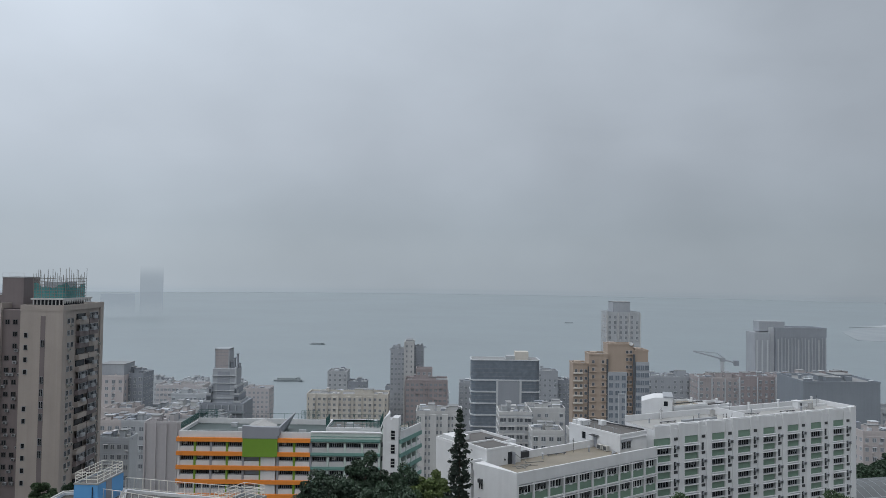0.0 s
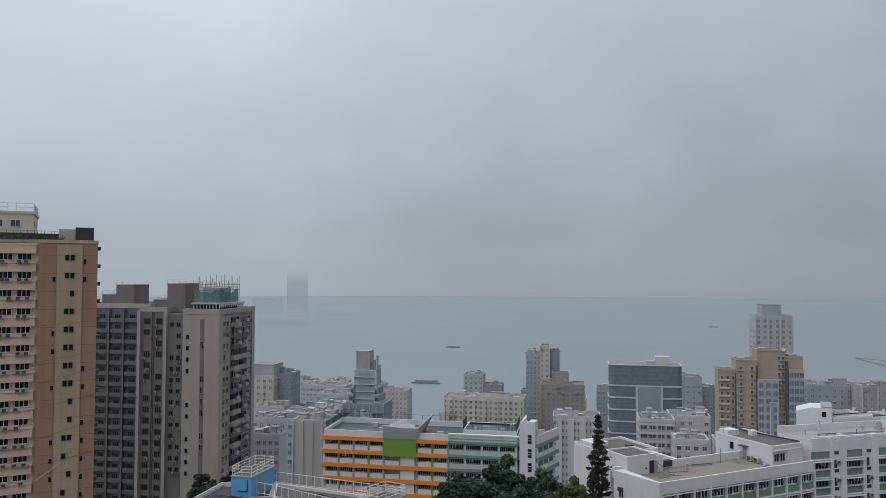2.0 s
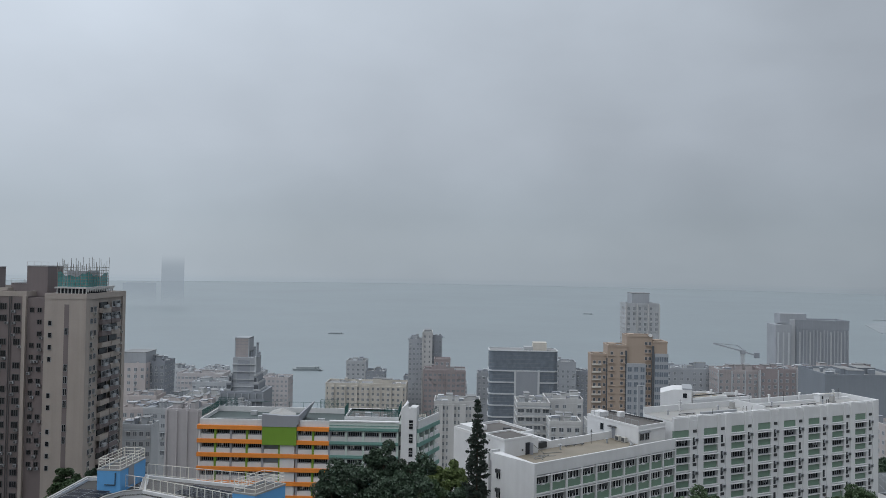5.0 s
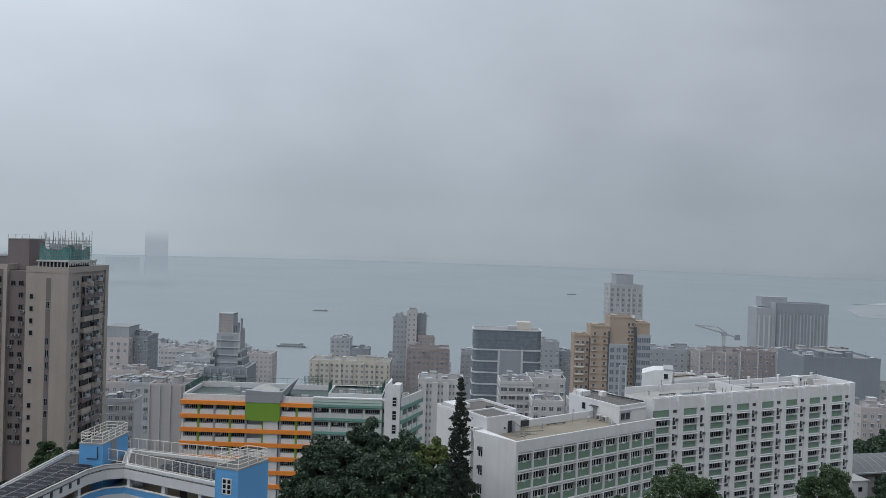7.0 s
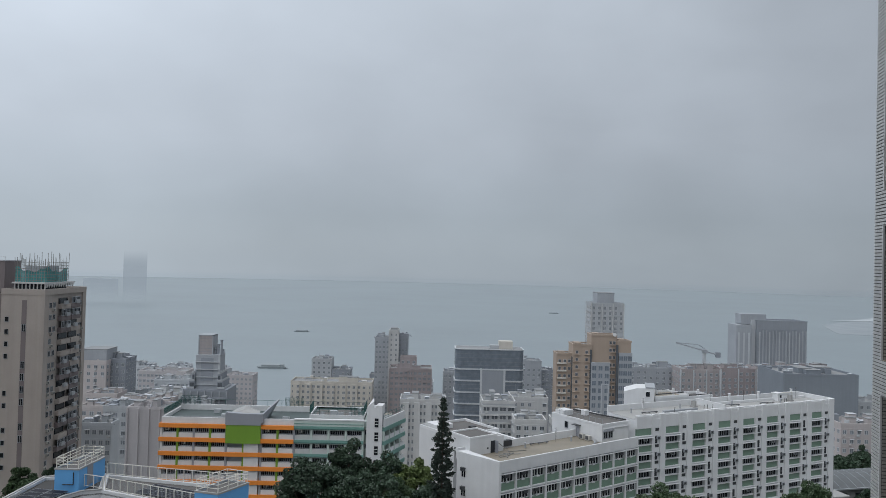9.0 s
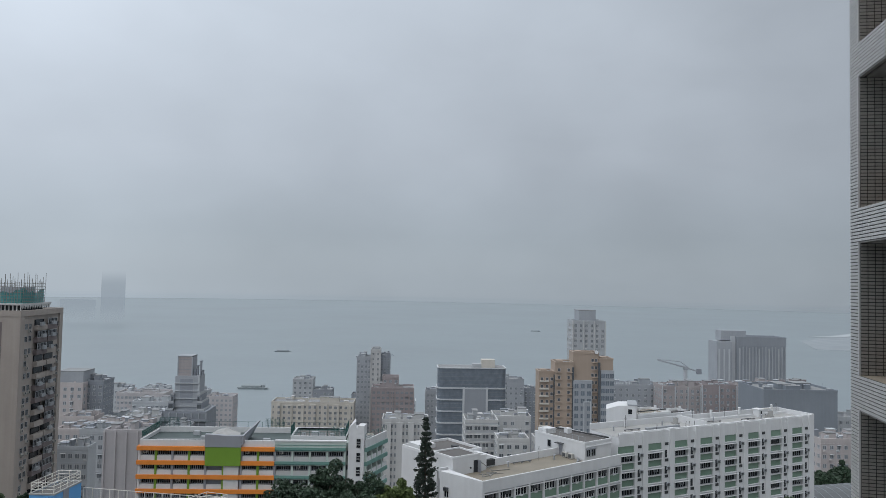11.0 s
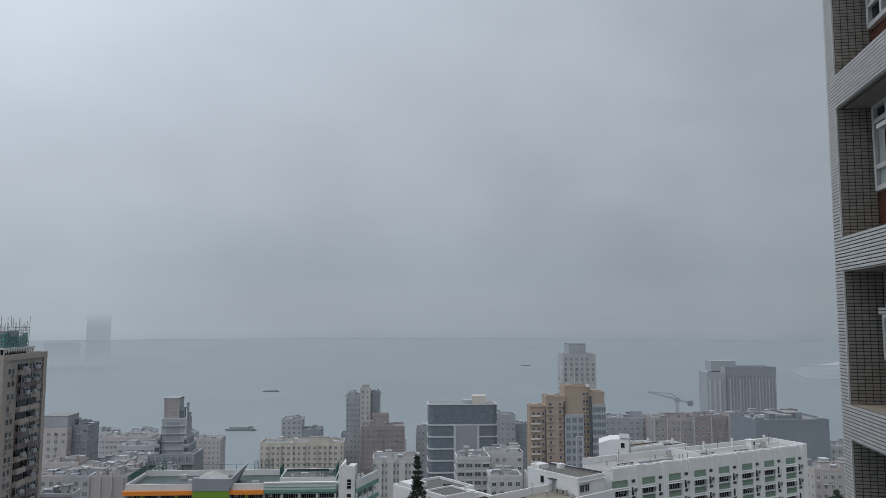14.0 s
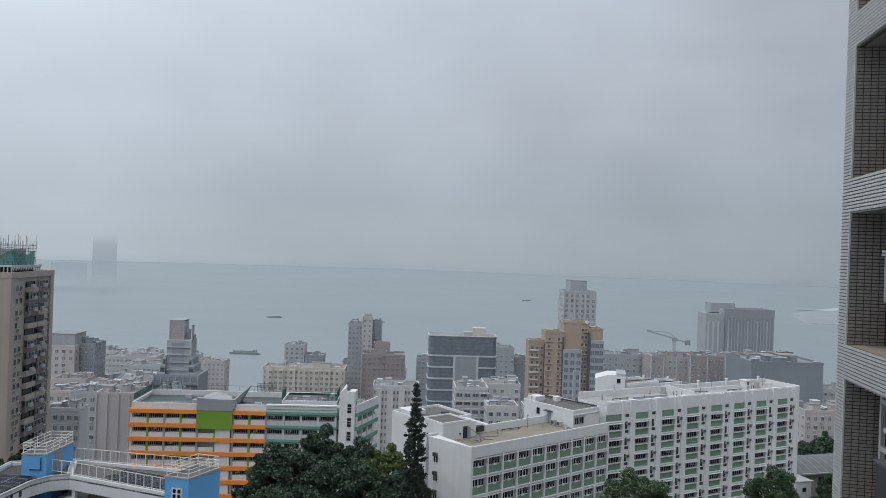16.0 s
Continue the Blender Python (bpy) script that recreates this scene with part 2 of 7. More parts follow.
class Shape:
    """Collects boxes, prisms and bars into one mesh; each piece may take its own material slot."""

    def __init__(self):
        self.v, self.f, self.m = [], [], []

    def add(self, verts, faces, slot=0):
        k = len(self.v)
        self.v += [tuple(p) for p in verts]
        self.f += [tuple(i + k for i in q) for q in faces]
        self.m += [slot] * len(faces)
        return self

    def box(self, x0, x1, y0, y1, z0, z1, slot=0):
        return self.add([(x0, y0, z0), (x1, y0, z0), (x1, y1, z0), (x0, y1, z0), (x0, y0, z1), (x1, y0, z1), (x1, y1, z1), (x0, y1, z1)],
                        [(0, 3, 2, 1), (4, 5, 6, 7), (0, 1, 5, 4), (1, 2, 6, 5), (2, 3, 7, 6), (3, 0, 4, 7)], slot)

    def prism(self, plan, z0, z1, slot=0):
        """plan runs anticlockwise seen from above."""
        n = len(plan)
        verts = [(x, y, z0) for x, y in plan] + [(x, y, z1) for x, y in plan]
        faces = [tuple(reversed(range(n))), tuple(range(n, 2 * n))] + [(i, (i + 1) % n, (i + 1) % n + n, i + n) for i in range(n)]
        return self.add(verts, faces, slot)

    def ring(self, plan, wide, z0, z1, slot=0):
        """A low wall along a closed plan, inside its edge."""
        c = Vector((sum(p[0] for p in plan) / len(plan), sum(p[1] for p in plan) / len(plan)))
        inner = []
        n = len(plan)
        for i in range(n):
            a, b, d = Vector(plan[i - 1]), Vector(plan[i]), Vector(plan[(i + 1) % n])
            e1, e2 = (b - a).normalized(), (d - b).normalized()
            n1, n2 = Vector((-e1.y, e1.x)), Vector((-e2.y, e2.x))
            k = n1 + n2
            k = k / max(0.3, k.dot(n1))
            inner.append(tuple(b + k * wide))
        verts = [(x, y, z) for z in (z0, z1) for ps in (plan, inner) for x, y in ps]
        faces = []
        for i in range(n):
            j = (i + 1) % n
            o0, o1, i0, i1 = i, j, n + i, n + j
            faces += [(o0, o1, o1 + 2 * n, o0 + 2 * n), (i1, i0, i0 + 2 * n, i1 + 2 * n),
                      (o0 + 2 * n, o1 + 2 * n, i1 + 2 * n, i0 + 2 * n), (i0, i1, o1, o0)]
        return self.add(verts, faces, slot)

    def bar(self, a, b, r, sides=4, r2=None, slot=0):
        a, b = Vector(a), Vector(b)
        d = (b - a).normalized()
        u = d.cross(Vector((0, 0, 1)) if abs(d.z) < 0.9 else Vector((1, 0, 0))).normalized()
        w = d.cross(u)
        r2 = r if r2 is None else r2
        verts = []
        for p, rr in ((a, r), (b, r2)):
            for i in range(sides):
                t = 2 * math.pi * (i + 0.5) / sides
                verts.append(p + (u * math.cos(t) + w * math.sin(t)) * rr)
        faces = [tuple(reversed(range(sides))), tuple(range(sides, 2 * sides))]
        faces += [(i, (i + 1) % sides, (i + 1) % sides + sides, i + sides) for i in range(sides)]
        return self.add(verts, faces, slot)

    def mesh(self, name, mats):
        me = bpy.data.meshes.new(name)
        me.from_pydata(self.v, [], self.f)
        for m in mats:
            me.materials.append(M[m])
        if len(mats) > 1:
            me.polygons.foreach_set("material_index", self.m)
        bm = bmesh.new()
        bm.from_mesh(me)
        bmesh.ops.recalc_face_normals(bm, faces=bm.faces)
        bm.to_mesh(me)
        bm.free()
        return me


def part(name, shape, mats, parent=None, label="", m=None):
    """Links a Shape, or a mesh that is shared, as one mesh object under parent."""
    me = shape.mesh(name, (mats,) if isinstance(mats, str) else mats) if isinstance(shape, Shape) else shape
    ob = new(name, me)
    if parent is not None:
        ob.parent = parent
    if m is not None:
        ob.matrix_basis = m
    if label:
        ob["label"] = label
    return ob


def thing(name, m, label, category, group="", kind=""):
    ob = new(name)
    ob.empty_display_size = 0.5
    ob.matrix_basis = m
    return tagged(ob, label, category, group, kind)


SHARED = {}


def window_mesh(w, h, frame_mat, glass, panes=2, deep=0.16):
    """A framed window, origin at its sill's middle on the wall's face, looking along -y; one skin whose panes are set back inside the frame."""
    key = ("window", round(w, 2), round(h, 2), frame_mat, glass, panes)
    if key not in SHARED:
        s, b = Shape(), min(0.09, w * 0.09)
        xs = [-w / 2 - b]
        for i in range(panes):
            x0, x1 = -w / 2 + w * i / panes, -w / 2 + w * (i + 1) / panes
            xs += [x0 + (b / 2 if i else 0), x1 - (b / 2 if i < panes - 1 else 0)]
        xs.append(w / 2 + b)
        zs, y, n = [-b, 0.0, h, h + b], -deep * 0.6, len(xs)
        v = [(x, y, z) for z in zs for x in xs]
        f, slots = [], []
        for r in range(3):
            for q in range(n - 1):
                cell = (r * n + q, r * n + q + 1, (r + 1) * n + q + 1, (r + 1) * n + q)
                if r == 1 and q % 2:
                    k = len(v)
                    v += [(v[t][0], -0.01, v[t][2]) for t in cell]
                    f += [(cell[t], cell[(t + 1) % 4], k + (t + 1) % 4, k + t) for t in range(4)] + [(k, k + 1, k + 2, k + 3)]
                    slots += [0, 0, 0, 0, 1]
                else:
                    f.append(cell)
                    slots.append(0)
        rim = [q for q in range(n)] + [r * n + n - 1 for r in (1, 2, 3)] + [3 * n + q for q in range(n - 2, -1, -1)] + [r * n for r in (2, 1)]
        k = len(v)
        v += [(v[t][0], 0.03, v[t][2]) for t in rim]
        f += [(rim[t], k + t, k + (t + 1) % len(rim), rim[(t + 1) % len(rim)]) for t in range(len(rim))]
        slots += [0] * len(rim)
        s.v, s.f, s.m = v, f, slots
        SHARED[key] = s.mesh("window", (frame_mat, glass))
        SHARED[key + ("skin",)] = s
    return SHARED[key]


def put_window(into, w, h, m, panes=2):
    """Adds one window skin at the pose m to a joined glazing shape."""
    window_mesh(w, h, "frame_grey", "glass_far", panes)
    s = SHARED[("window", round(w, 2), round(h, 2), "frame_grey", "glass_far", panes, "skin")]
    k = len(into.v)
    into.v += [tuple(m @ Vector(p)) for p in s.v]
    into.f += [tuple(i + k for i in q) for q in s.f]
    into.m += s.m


def ac_mesh(kind="box"):
    if kind not in SHARED:
        s = Shape().box(-0.42, 0.42, -0.42, 0.0, 0.0, 0.55, 0).box(-0.34, 0.20, -0.435, -0.40, 0.06, 0.49, 1).box(-0.46, 0.46, -0.38, 0.0, -0.05, 0.0, 1)
        SHARED[kind] = s.mesh("air_conditioner", {"box": ("ac_case", "ac_dark"), "grey": ("frame_grey", "ac_dark"), "dark": ("ac_dark", "dark_metal")}[kind])
    return SHARED[kind]


def face_pose(a, b, s, z, out=0.0):
    """The pose on an upright face that runs from plan point a to b (outside on the right hand), s metres along it at height z."""
    a, b = Vector(a), Vector(b)
    e = (b - a).normalized()
    p = a + e * s + Vector((e.y, -e.x)) * out
    return pose(p.x, p.y, z, 0, 0, math.degrees(math.atan2(e.y, e.x)))


def once(key, make):
    """A mesh that alike parts share, made the first time it is asked for."""
    if key not in SHARED:
        SHARED[key] = make()
    return SHARED[key]


def leaves(points, size, seed, droop=0.0):
    """Bent leaf sprays as pairs of triangles round the given points."""
    rng = np.random.default_rng(seed)
    n = len(points)
    u = rng.normal(size=(n, 3))
    u /= np.linalg.norm(u, axis=1, keepdims=True)
    w = np.cross(u, rng.normal(size=(n, 3)))
    w /= np.linalg.norm(w, axis=1, keepdims=True)
    sz = size * rng.uniform(0.55, 1.35, (n, 1))
    p = np.asarray(points)
    tip = np.array([0, 0, -droop])
    v = np.stack([p - u * sz * 0.9, p + w * sz * 0.5, p + u * sz * 0.9 + tip, p - w * sz * 0.5], 1).reshape(-1, 3)
    f = (np.arange(n)[:, None] * 4 + np.array([[0, 1, 2, 3]])).tolist()
    return v.tolist(), f


# ---- the ground, the harbour and the far shore ----
SEA = -130.0
PROFILE = ((-400, -50), (40, -53), (120, -60), (175, -67), (260, -86), (400, -108), (600, -126), (655, -129.2), (700, -142), (5000, -150))


def ground_z(y):
    for (y0, z0), (y1, z1) in zip(PROFILE, PROFILE[1:]):
        if y <= y1:
            return z0 + (z1 - z0) * (max(y, y0) - y0) / (y1 - y0)
    return PROFILE[-1][1]


def build_ground():
    ys = [-400, -200, -60, 0, 40, 60, 80, 100, 120, 147, 175, 200, 230, 260, 300, 350, 400, 450, 500, 550, 600, 655, 700, 900, 2000, 4900]
    xs = [-4500, -2500, -1200, -700, -450, -300, -200, -140, -100, -70, -40, -20, 0, 20, 40, 70, 100, 140, 200, 300, 450, 700, 1200, 2500, 4500]
    s = Shape()
    verts = []
    for y in ys:
        for x in xs:
            bump = 2.0 * noise.noise((x * 0.01, y * 0.01, 0.3)) if 20 < y < 640 else 0.0
            verts.append((x, y, ground_z(y) + bump))
    n = len(xs)
    s.add(verts, [(j * n + i, j * n + i + 1, (j + 1) * n + i + 1, (j + 1) * n + i) for j in range(len(ys) - 1) for i in range(n - 1)])
    ob = part("ground", s, "ground_soil")
    tagged(ob, "dark wet hillside and town ground sloping to the harbour", "ground", kind="structure")
    s = Shape().add([(-4700, 640, SEA), (4700, 640, SEA), (4700, 4880, SEA), (-4700, 4880, SEA)], [(0, 1, 2, 3)])
    tagged(part("water", s, "sea"), "flat grey harbour water under rain cloud", "water", kind="structure")


build_ground()

# ---- near building: the tiled wing of the camera's own block ----
TILE_H, TILE_W = 0.0575, 0.116


def tiles(s, x0, x1, z0, z1, slot, at, facing):
    """Rows of wall tiles with open joints. facing 'y': on the plane y = at, looking to -y; 'x': on the plane x = at, looking to +x (x0, x1 run along y)."""
    g, v, deep = 0.0085, 0.003, 0.014
    nz, nx = max(1, round((z1 - z0) / TILE_H)), max(1, round((x1 - x0) / TILE_W))
    hz, hx = (z1 - z0) / nz, (x1 - x0) / nx
    for k in range(nz):
        for i in range(nx):
            a, b = x0 + i * hx + (v if facing == "y" else g), x0 + (i + 1) * hx - (v if facing == "y" else g)
            c, d = z0 + k * hz + g, z0 + (k + 1) * hz - g
            if facing == "y":
                s.box(a, b, at - deep, at, c, d, slot)
            else:
                s.box(at, at + deep, a, b, c, d, slot)


def outdoor_unit(root, ax, y, az, w, h, louvred):
    """A split unit's outdoor box with its front on the plane y: a fan behind a guard, or a louvred front."""
    unit = part("air_conditioner", Shape().box(ax, ax + w, y, y + 0.30, az, az + h), "ac_case", root, "white air conditioner outdoor unit")
    if louvred:
        part("recess", Shape().box(ax + 0.05, ax + w - 0.05, y - 0.004, y + 0.01, az + 0.05, az + h - 0.05), "ac_dark", unit)
        for q in range(11):
            z = az + 0.06 + (h - 0.13) * q / 10
            part("louvre", Shape().box(ax + 0.05, ax + w - 0.05, y - 0.018, y - 0.005, z - 0.011, z + 0.011), "ac_case", unit)
    else:
        cx, cz, r = ax + w * 0.45, az + h / 2, h * 0.43
        ring = [(cx + r * math.cos(a * math.pi / 14), y - 0.004, cz + r * math.sin(a * math.pi / 14)) for a in range(28)]
        part("fan_opening", Shape().add(ring, [tuple(range(28))]), "ac_dark", unit)
        blades = Shape()
        for a in range(3):
            t0 = a * 2 * math.pi / 3 + 0.4
            p = [(cx + q * math.cos(t0 + d), y - 0.008, cz + q * math.sin(t0 + d)) for q, d in ((0.04, 0.0), (r * 0.9, -0.35), (r * 0.92, 0.45), (0.04, 0.9))]
            blades.add(p, [(0, 1, 2, 3)])
        part("fan_blades", blades, "frame_dark", unit)
        guard = Shape()
        for a in range(20):
            t0 = a * math.pi / 10
            guard.bar((cx + 0.04 * math.cos(t0), y - 0.014, cz + 0.04 * math.sin(t0)), (cx + r * math.cos(t0), y - 0.014, cz + r * math.sin(t0)), 0.0035, 3)
        for q in (0.35, 0.6, 0.85, 1.0):
            for a in range(28):
                t0, t1 = a * math.pi / 14, (a + 1) * math.pi / 14
                guard.bar((cx + r * q * math.cos(t0), y - 0.014, cz + r * q * math.sin(t0)), (cx + r * q * math.cos(t1), y - 0.014, cz + r * q * math.sin(t1)), 0.0035, 3)
        guard.bar((cx, y, cz), (cx, y - 0.022, cz), 0.045, 12)
        part("fan_guard", guard, "frame_grey", unit)
    for x in (ax + 0.08, ax + w - 0.14):
        part("bracket", Shape().box(x, x + 0.05, y - 0.02, y + 0.34, az - 0.05, az).box(x, x + 0.05, y + 0.28, y + 0.34, az - 0.30, az - 0.05), "dark_metal", unit)
    return unit


def tiled_block():
    root = thing("residential_block", pose(7.64, 12.56, 0, 0, 0, -103.2), "apartment block clad in pale and grey tiles with recessed windows", "building")
    FLOOR, B0, BH, DEEP, END, COL, LONG = 2.82, 0.81, 0.575, 0.56, -0.03, 0.375, 3.6
    low, high = -60.0, 17.0
    part("core_wall", Shape().box(END + 0.02, 18.0, DEEP + 0.05, 9.0, low, high), "tile_joint", root)
    part("end_pier", Shape().box(END, COL, 0.0, DEEP + 0.05, low, high), "tile_joint", root)
    part("near_pier", Shape().box(LONG, 18.0, 0.0, DEEP + 0.05, low, high), "concrete", root)
    for k in range(-4, 6):
        z0 = B0 + k * FLOOR
        z1 = z0 + BH
        part("beam", Shape().box(COL, LONG, 0.0, DEEP + 0.05, z0, z1), "tile_joint", root)
        part("ledge", Shape().box(COL, LONG, 0.004, DEEP + 0.05, z1 - 0.02, z1 + 0.006), "ledge_stone", root)
        # rendered soffit with a dark drip groove behind its front edge
        part("soffit", Shape().box(COL, LONG, 0.12, DEEP + 0.05, z0 - 0.03, z0 + 0.01).box(COL, LONG, 0.0, 0.07, z0 - 0.022, z0 + 0.01), "soffit_render", root, "dull rendered soffit with a drip groove")
        for name, mat, what, args in (("beam_tiles", "tile_pale", "rows of pale grey wall tiles", (END, LONG, z0, z1, 0, 0.0, "y")),
                                      ("pier_tiles", "tile_pale", "rows of pale grey wall tiles", (END, COL, z1, z0 + FLOOR, 0, 0.0, "y")),
                                      ("return_tiles", "tile_grey", "grid of dull grey wall tiles with dark joints", (0.013, DEEP + 0.03, z1 + 0.006, z0 + FLOOR - 0.03, 0, COL, "x")),
                                      ("spandrel_tiles", "tile_red", "dark red brown tiles under the window", (COL + 0.013, LONG, z1 + 0.01, z1 + 0.77, 0, DEEP + 0.05, "y")),
                                      ("wall_tiles", "tile_grey", "dull grey tiles above the window", (COL + 0.013, LONG, z1 + 1.62, z0 + FLOOR - 0.03, 0, DEEP + 0.05, "y"))):
            if name == "wall_tiles" and k % 2 == 0:
                continue
            t = Shape()
            tiles(t, *args)
            tagged(part(name, t, mat, root, what), kind="stuff")
        part("corner_bead", Shape().box(COL - 0.022, COL + 0.004, -0.018, 0.012, z1, z0 + FLOOR), "frame_white", root, "white corner bead")
        # a window band above the spandrel: every other floor it reaches the soffit with a transom, else it ends under a tiled shelf
        tall = k % 2 == 0
        w0, w1, zs = COL + 0.15, LONG - 0.1, z1 + 0.79
        zt = z1 + (2.19 if tall else 1.48)
        win = part("window", Shape().box(w0, w1, DEEP + 0.02, DEEP + 0.06, zs, zt), "glass_dark", root)
        fr = Shape()
        for x in (w0, w0 + 0.55, w0 + 1.12, w0 + 1.7, w0 + 2.3, w1):
            fr.box(x - 0.04, x + 0.04, DEEP - 0.05, DEEP + 0.055, zs, zt)
        for z in (zs, zs + 0.36, zt) + ((z1 + 1.93,) if tall else ()):
            fr.box(w0 - 0.04, w1 + 0.04, DEEP - 0.045, DEEP + 0.055, z - 0.04, z + 0.04)
        part("window_frame", fr, "frame_white", win)
        for i, x in enumerate((w0, w0 + 0.55, w0 + 1.12, w0 + 1.7)):
            if (i + k) % 3 != 1:
                part("curtain", Shape().box(x + 0.06 + 0.2 * (i % 2), x + 0.30 + 0.2 * (i % 2), DEEP + 0.012, DEEP + 0.018, zs + 0.05, min(zt, z1 + 1.88) - 0.05), "curtain", win, "pale curtain behind glass")
        if tall:
            part("hood", Shape().box(COL + 1.05, w1, DEEP - 0.34, DEEP + 0.05, z1 + 1.60, z1 + 1.67), "tile_pale", root, "white air conditioner shelf")
        else:
            part("hood", Shape().box(COL + 0.42, w1, DEEP - 0.2, DEEP + 0.05, z1 + 1.50, z1 + 1.61), "tile_joint", root)
            t = Shape()
            tiles(t, COL + 0.42, w1, z1 + 1.505, z1 + 1.615, 0, DEEP - 0.2, "y")
            tagged(part("hood_tiles", t, "tile_pale", root, "white tiled air conditioner shelf"), kind="stuff")
        outdoor_unit(root, COL + (1.48 if tall else 1.13), DEEP - 0.34, z1 + 1.69, 0.80, 0.48, tall)
    # a dark unit hung on the face, two floors down
    box = part("air_conditioner", Shape().box(2.75, 3.5, -0.36, -0.02, -3.45, -2.80), "dark_metal", root, "dark weathered air conditioner box")
    part("case_lid", Shape().box(2.72, 3.53, -0.39, -0.02, -2.80, -2.76), "frame_dark", box)
    part("bracket", Shape().box(2.85, 2.9, -0.34, 0.0, -3.5, -3.45).box(3.35, 3.4, -0.34, 0.0, -3.5, -3.45), "dark_metal", box)
    return root


tiled_block()
# the plain wall of the same block behind the camera; its tall west stretch is unseen, added to cut sky light
back = Shape().box(-9.0, 4.3, -4.0, -1.4, -58.0, 17.0).box(-78.0, -9.0, -9.0, -3.0, -58.0, 34.0)
tagged(part("wall_south", back, "concrete"), "plain rendered wall of the apartment block with an added stretch that cuts sky light", "wall", kind="structure")

# ---- white hostel with green panels ----


def railing_shape(points, high, step, r=0.035, rails=(0.5, 1.0), closed=False):
    s = Shape()
    pts = [Vector(p) for p in points]
    segs = list(zip(pts, pts[1:] + ([pts[0]] if closed else [])))
    if not closed:
        segs = segs[:len(pts) - 1]
    for a, b in segs:
        n = max(1, round((b - a).length / step))
        for i in range(n + (1 if not closed and b is pts[-1] else 0)):
            p = a.lerp(b, i / n)
            s.bar(p, p + Vector((0, 0, high)), r)
        for q in rails:
            s.bar(a + Vector((0, 0, high * q)), b + Vector((0, 0, high * q)), r * 0.8)
    return s


def hostel_west():
    """The lower wing: thirty-four metres of two-window bays; local x along the front, y into the building, z = 0 at the parapet's top."""
    root = thing("hostel_wing", pose(12.2, 118.9, -31.6, 0, 0, 35.3), "white concrete hostel wing with green window panels and flat roof", "building", "hostel wings")
    LONG, DEEP, FH, LOW = 34.2, 9.6, 3.13, -29.0
    part("core_wall", Shape().box(0.25, LONG, 0.55, DEEP, LOW, -1.0), "white_paint", root)
    part("end_wall", Shape().prism([(-1.6, DEEP - 0.6), (0.0, 0.0), (0.3, 0.0), (0.3, DEEP - 0.6)], LOW, 0.0), "white_paint", root, "blank white end wall")
    part("roof", Shape().box(0.3, LONG, 0.3, DEEP - 0.3, -1.0, -0.95), "roof_screed", root, "wet tan roof screed")
    part("front_parapet", Shape().box(0.3, LONG, 0.0, 0.3, -1.6, 0.0), "white_paint", root)
    part("rear_parapet", Shape().box(-1.4, LONG, DEEP - 0.3, DEEP, -1.4, 0.35), "white_paint", root)
    bays = 10
    bw = (LONG - 0.3) / bays
    part("fascia", Shape().box(0.3, LONG, 0.03, 0.56, -1.9, -1.6), "white_paint", root)
    ac, pane = ac_mesh("dark"), window_mesh(1.18, 1.22, "white_trim", "glass_dark")
    for k in range(6):
        z = -1.9 - FH * (k + 1)
        part("slab", Shape().box(0.3, LONG, 0.0, 0.56, z, z + 0.22), "white_trim", root)
        for i in range(bays):
            x = 0.3 + bw * i
            if z > LOW:
                part("panel", once("panelw", lambda: Shape().box(0.22, bw - 0.22, 0.22, 0.56, 0.22, 1.42).mesh("panel", (M_GREEN,))), "", root, m=pose(x, 0, z))
                for dx in (0.30, 0.70):
                    part("window", pane, "", root, m=pose(x + bw * dx, 0.50, z + 1.52))
                part("hood", once("hoodw", lambda: Shape().box(0.1, bw - 0.1, -0.12, 0.56, 0, 0.09).mesh("hood", ("white_trim",))), "", root, m=pose(x, 0, z + 2.83))
                if (i * 7 + k * 3) % 5 < 3:
                    part("air_conditioner", ac, "", root, m=pose(x + bw * (0.5 + 0.12 * ((i + k) % 3 - 1)), 0.30, z + 2.30))
                part("box", once("boxw", lambda: Shape().box(-0.35, 0.35, -0.05, 0.5, 0, 0.22).mesh("box", ("white_trim",))), "", root, m=pose(x + bw * 0.5, 0.2, z + 1.38))
    for i in range(bays + 1):
        x = 0.3 + bw * i
        part("pilaster", once("pilw", lambda: Shape().box(-0.17, 0.17, -0.04, 0.56, LOW, -1.9).mesh("pilaster", ("white_paint",))), "", root, m=pose(x, 0, 0))
    # end wall's small windows with air conditioners
    for k in range(6):
        part("window", window_mesh(0.9, 1.3, "white_trim", "glass_dark"), "", root, m=face_pose((-1.6, DEEP - 0.6), (0, 0), 1.6, -4.0 - FH * k, 0.01))
        part("air_conditioner", ac, "", root, m=face_pose((-1.6, DEEP - 0.6), (0, 0), 1.6, -2.9 - FH * k, 0.05))
    return root


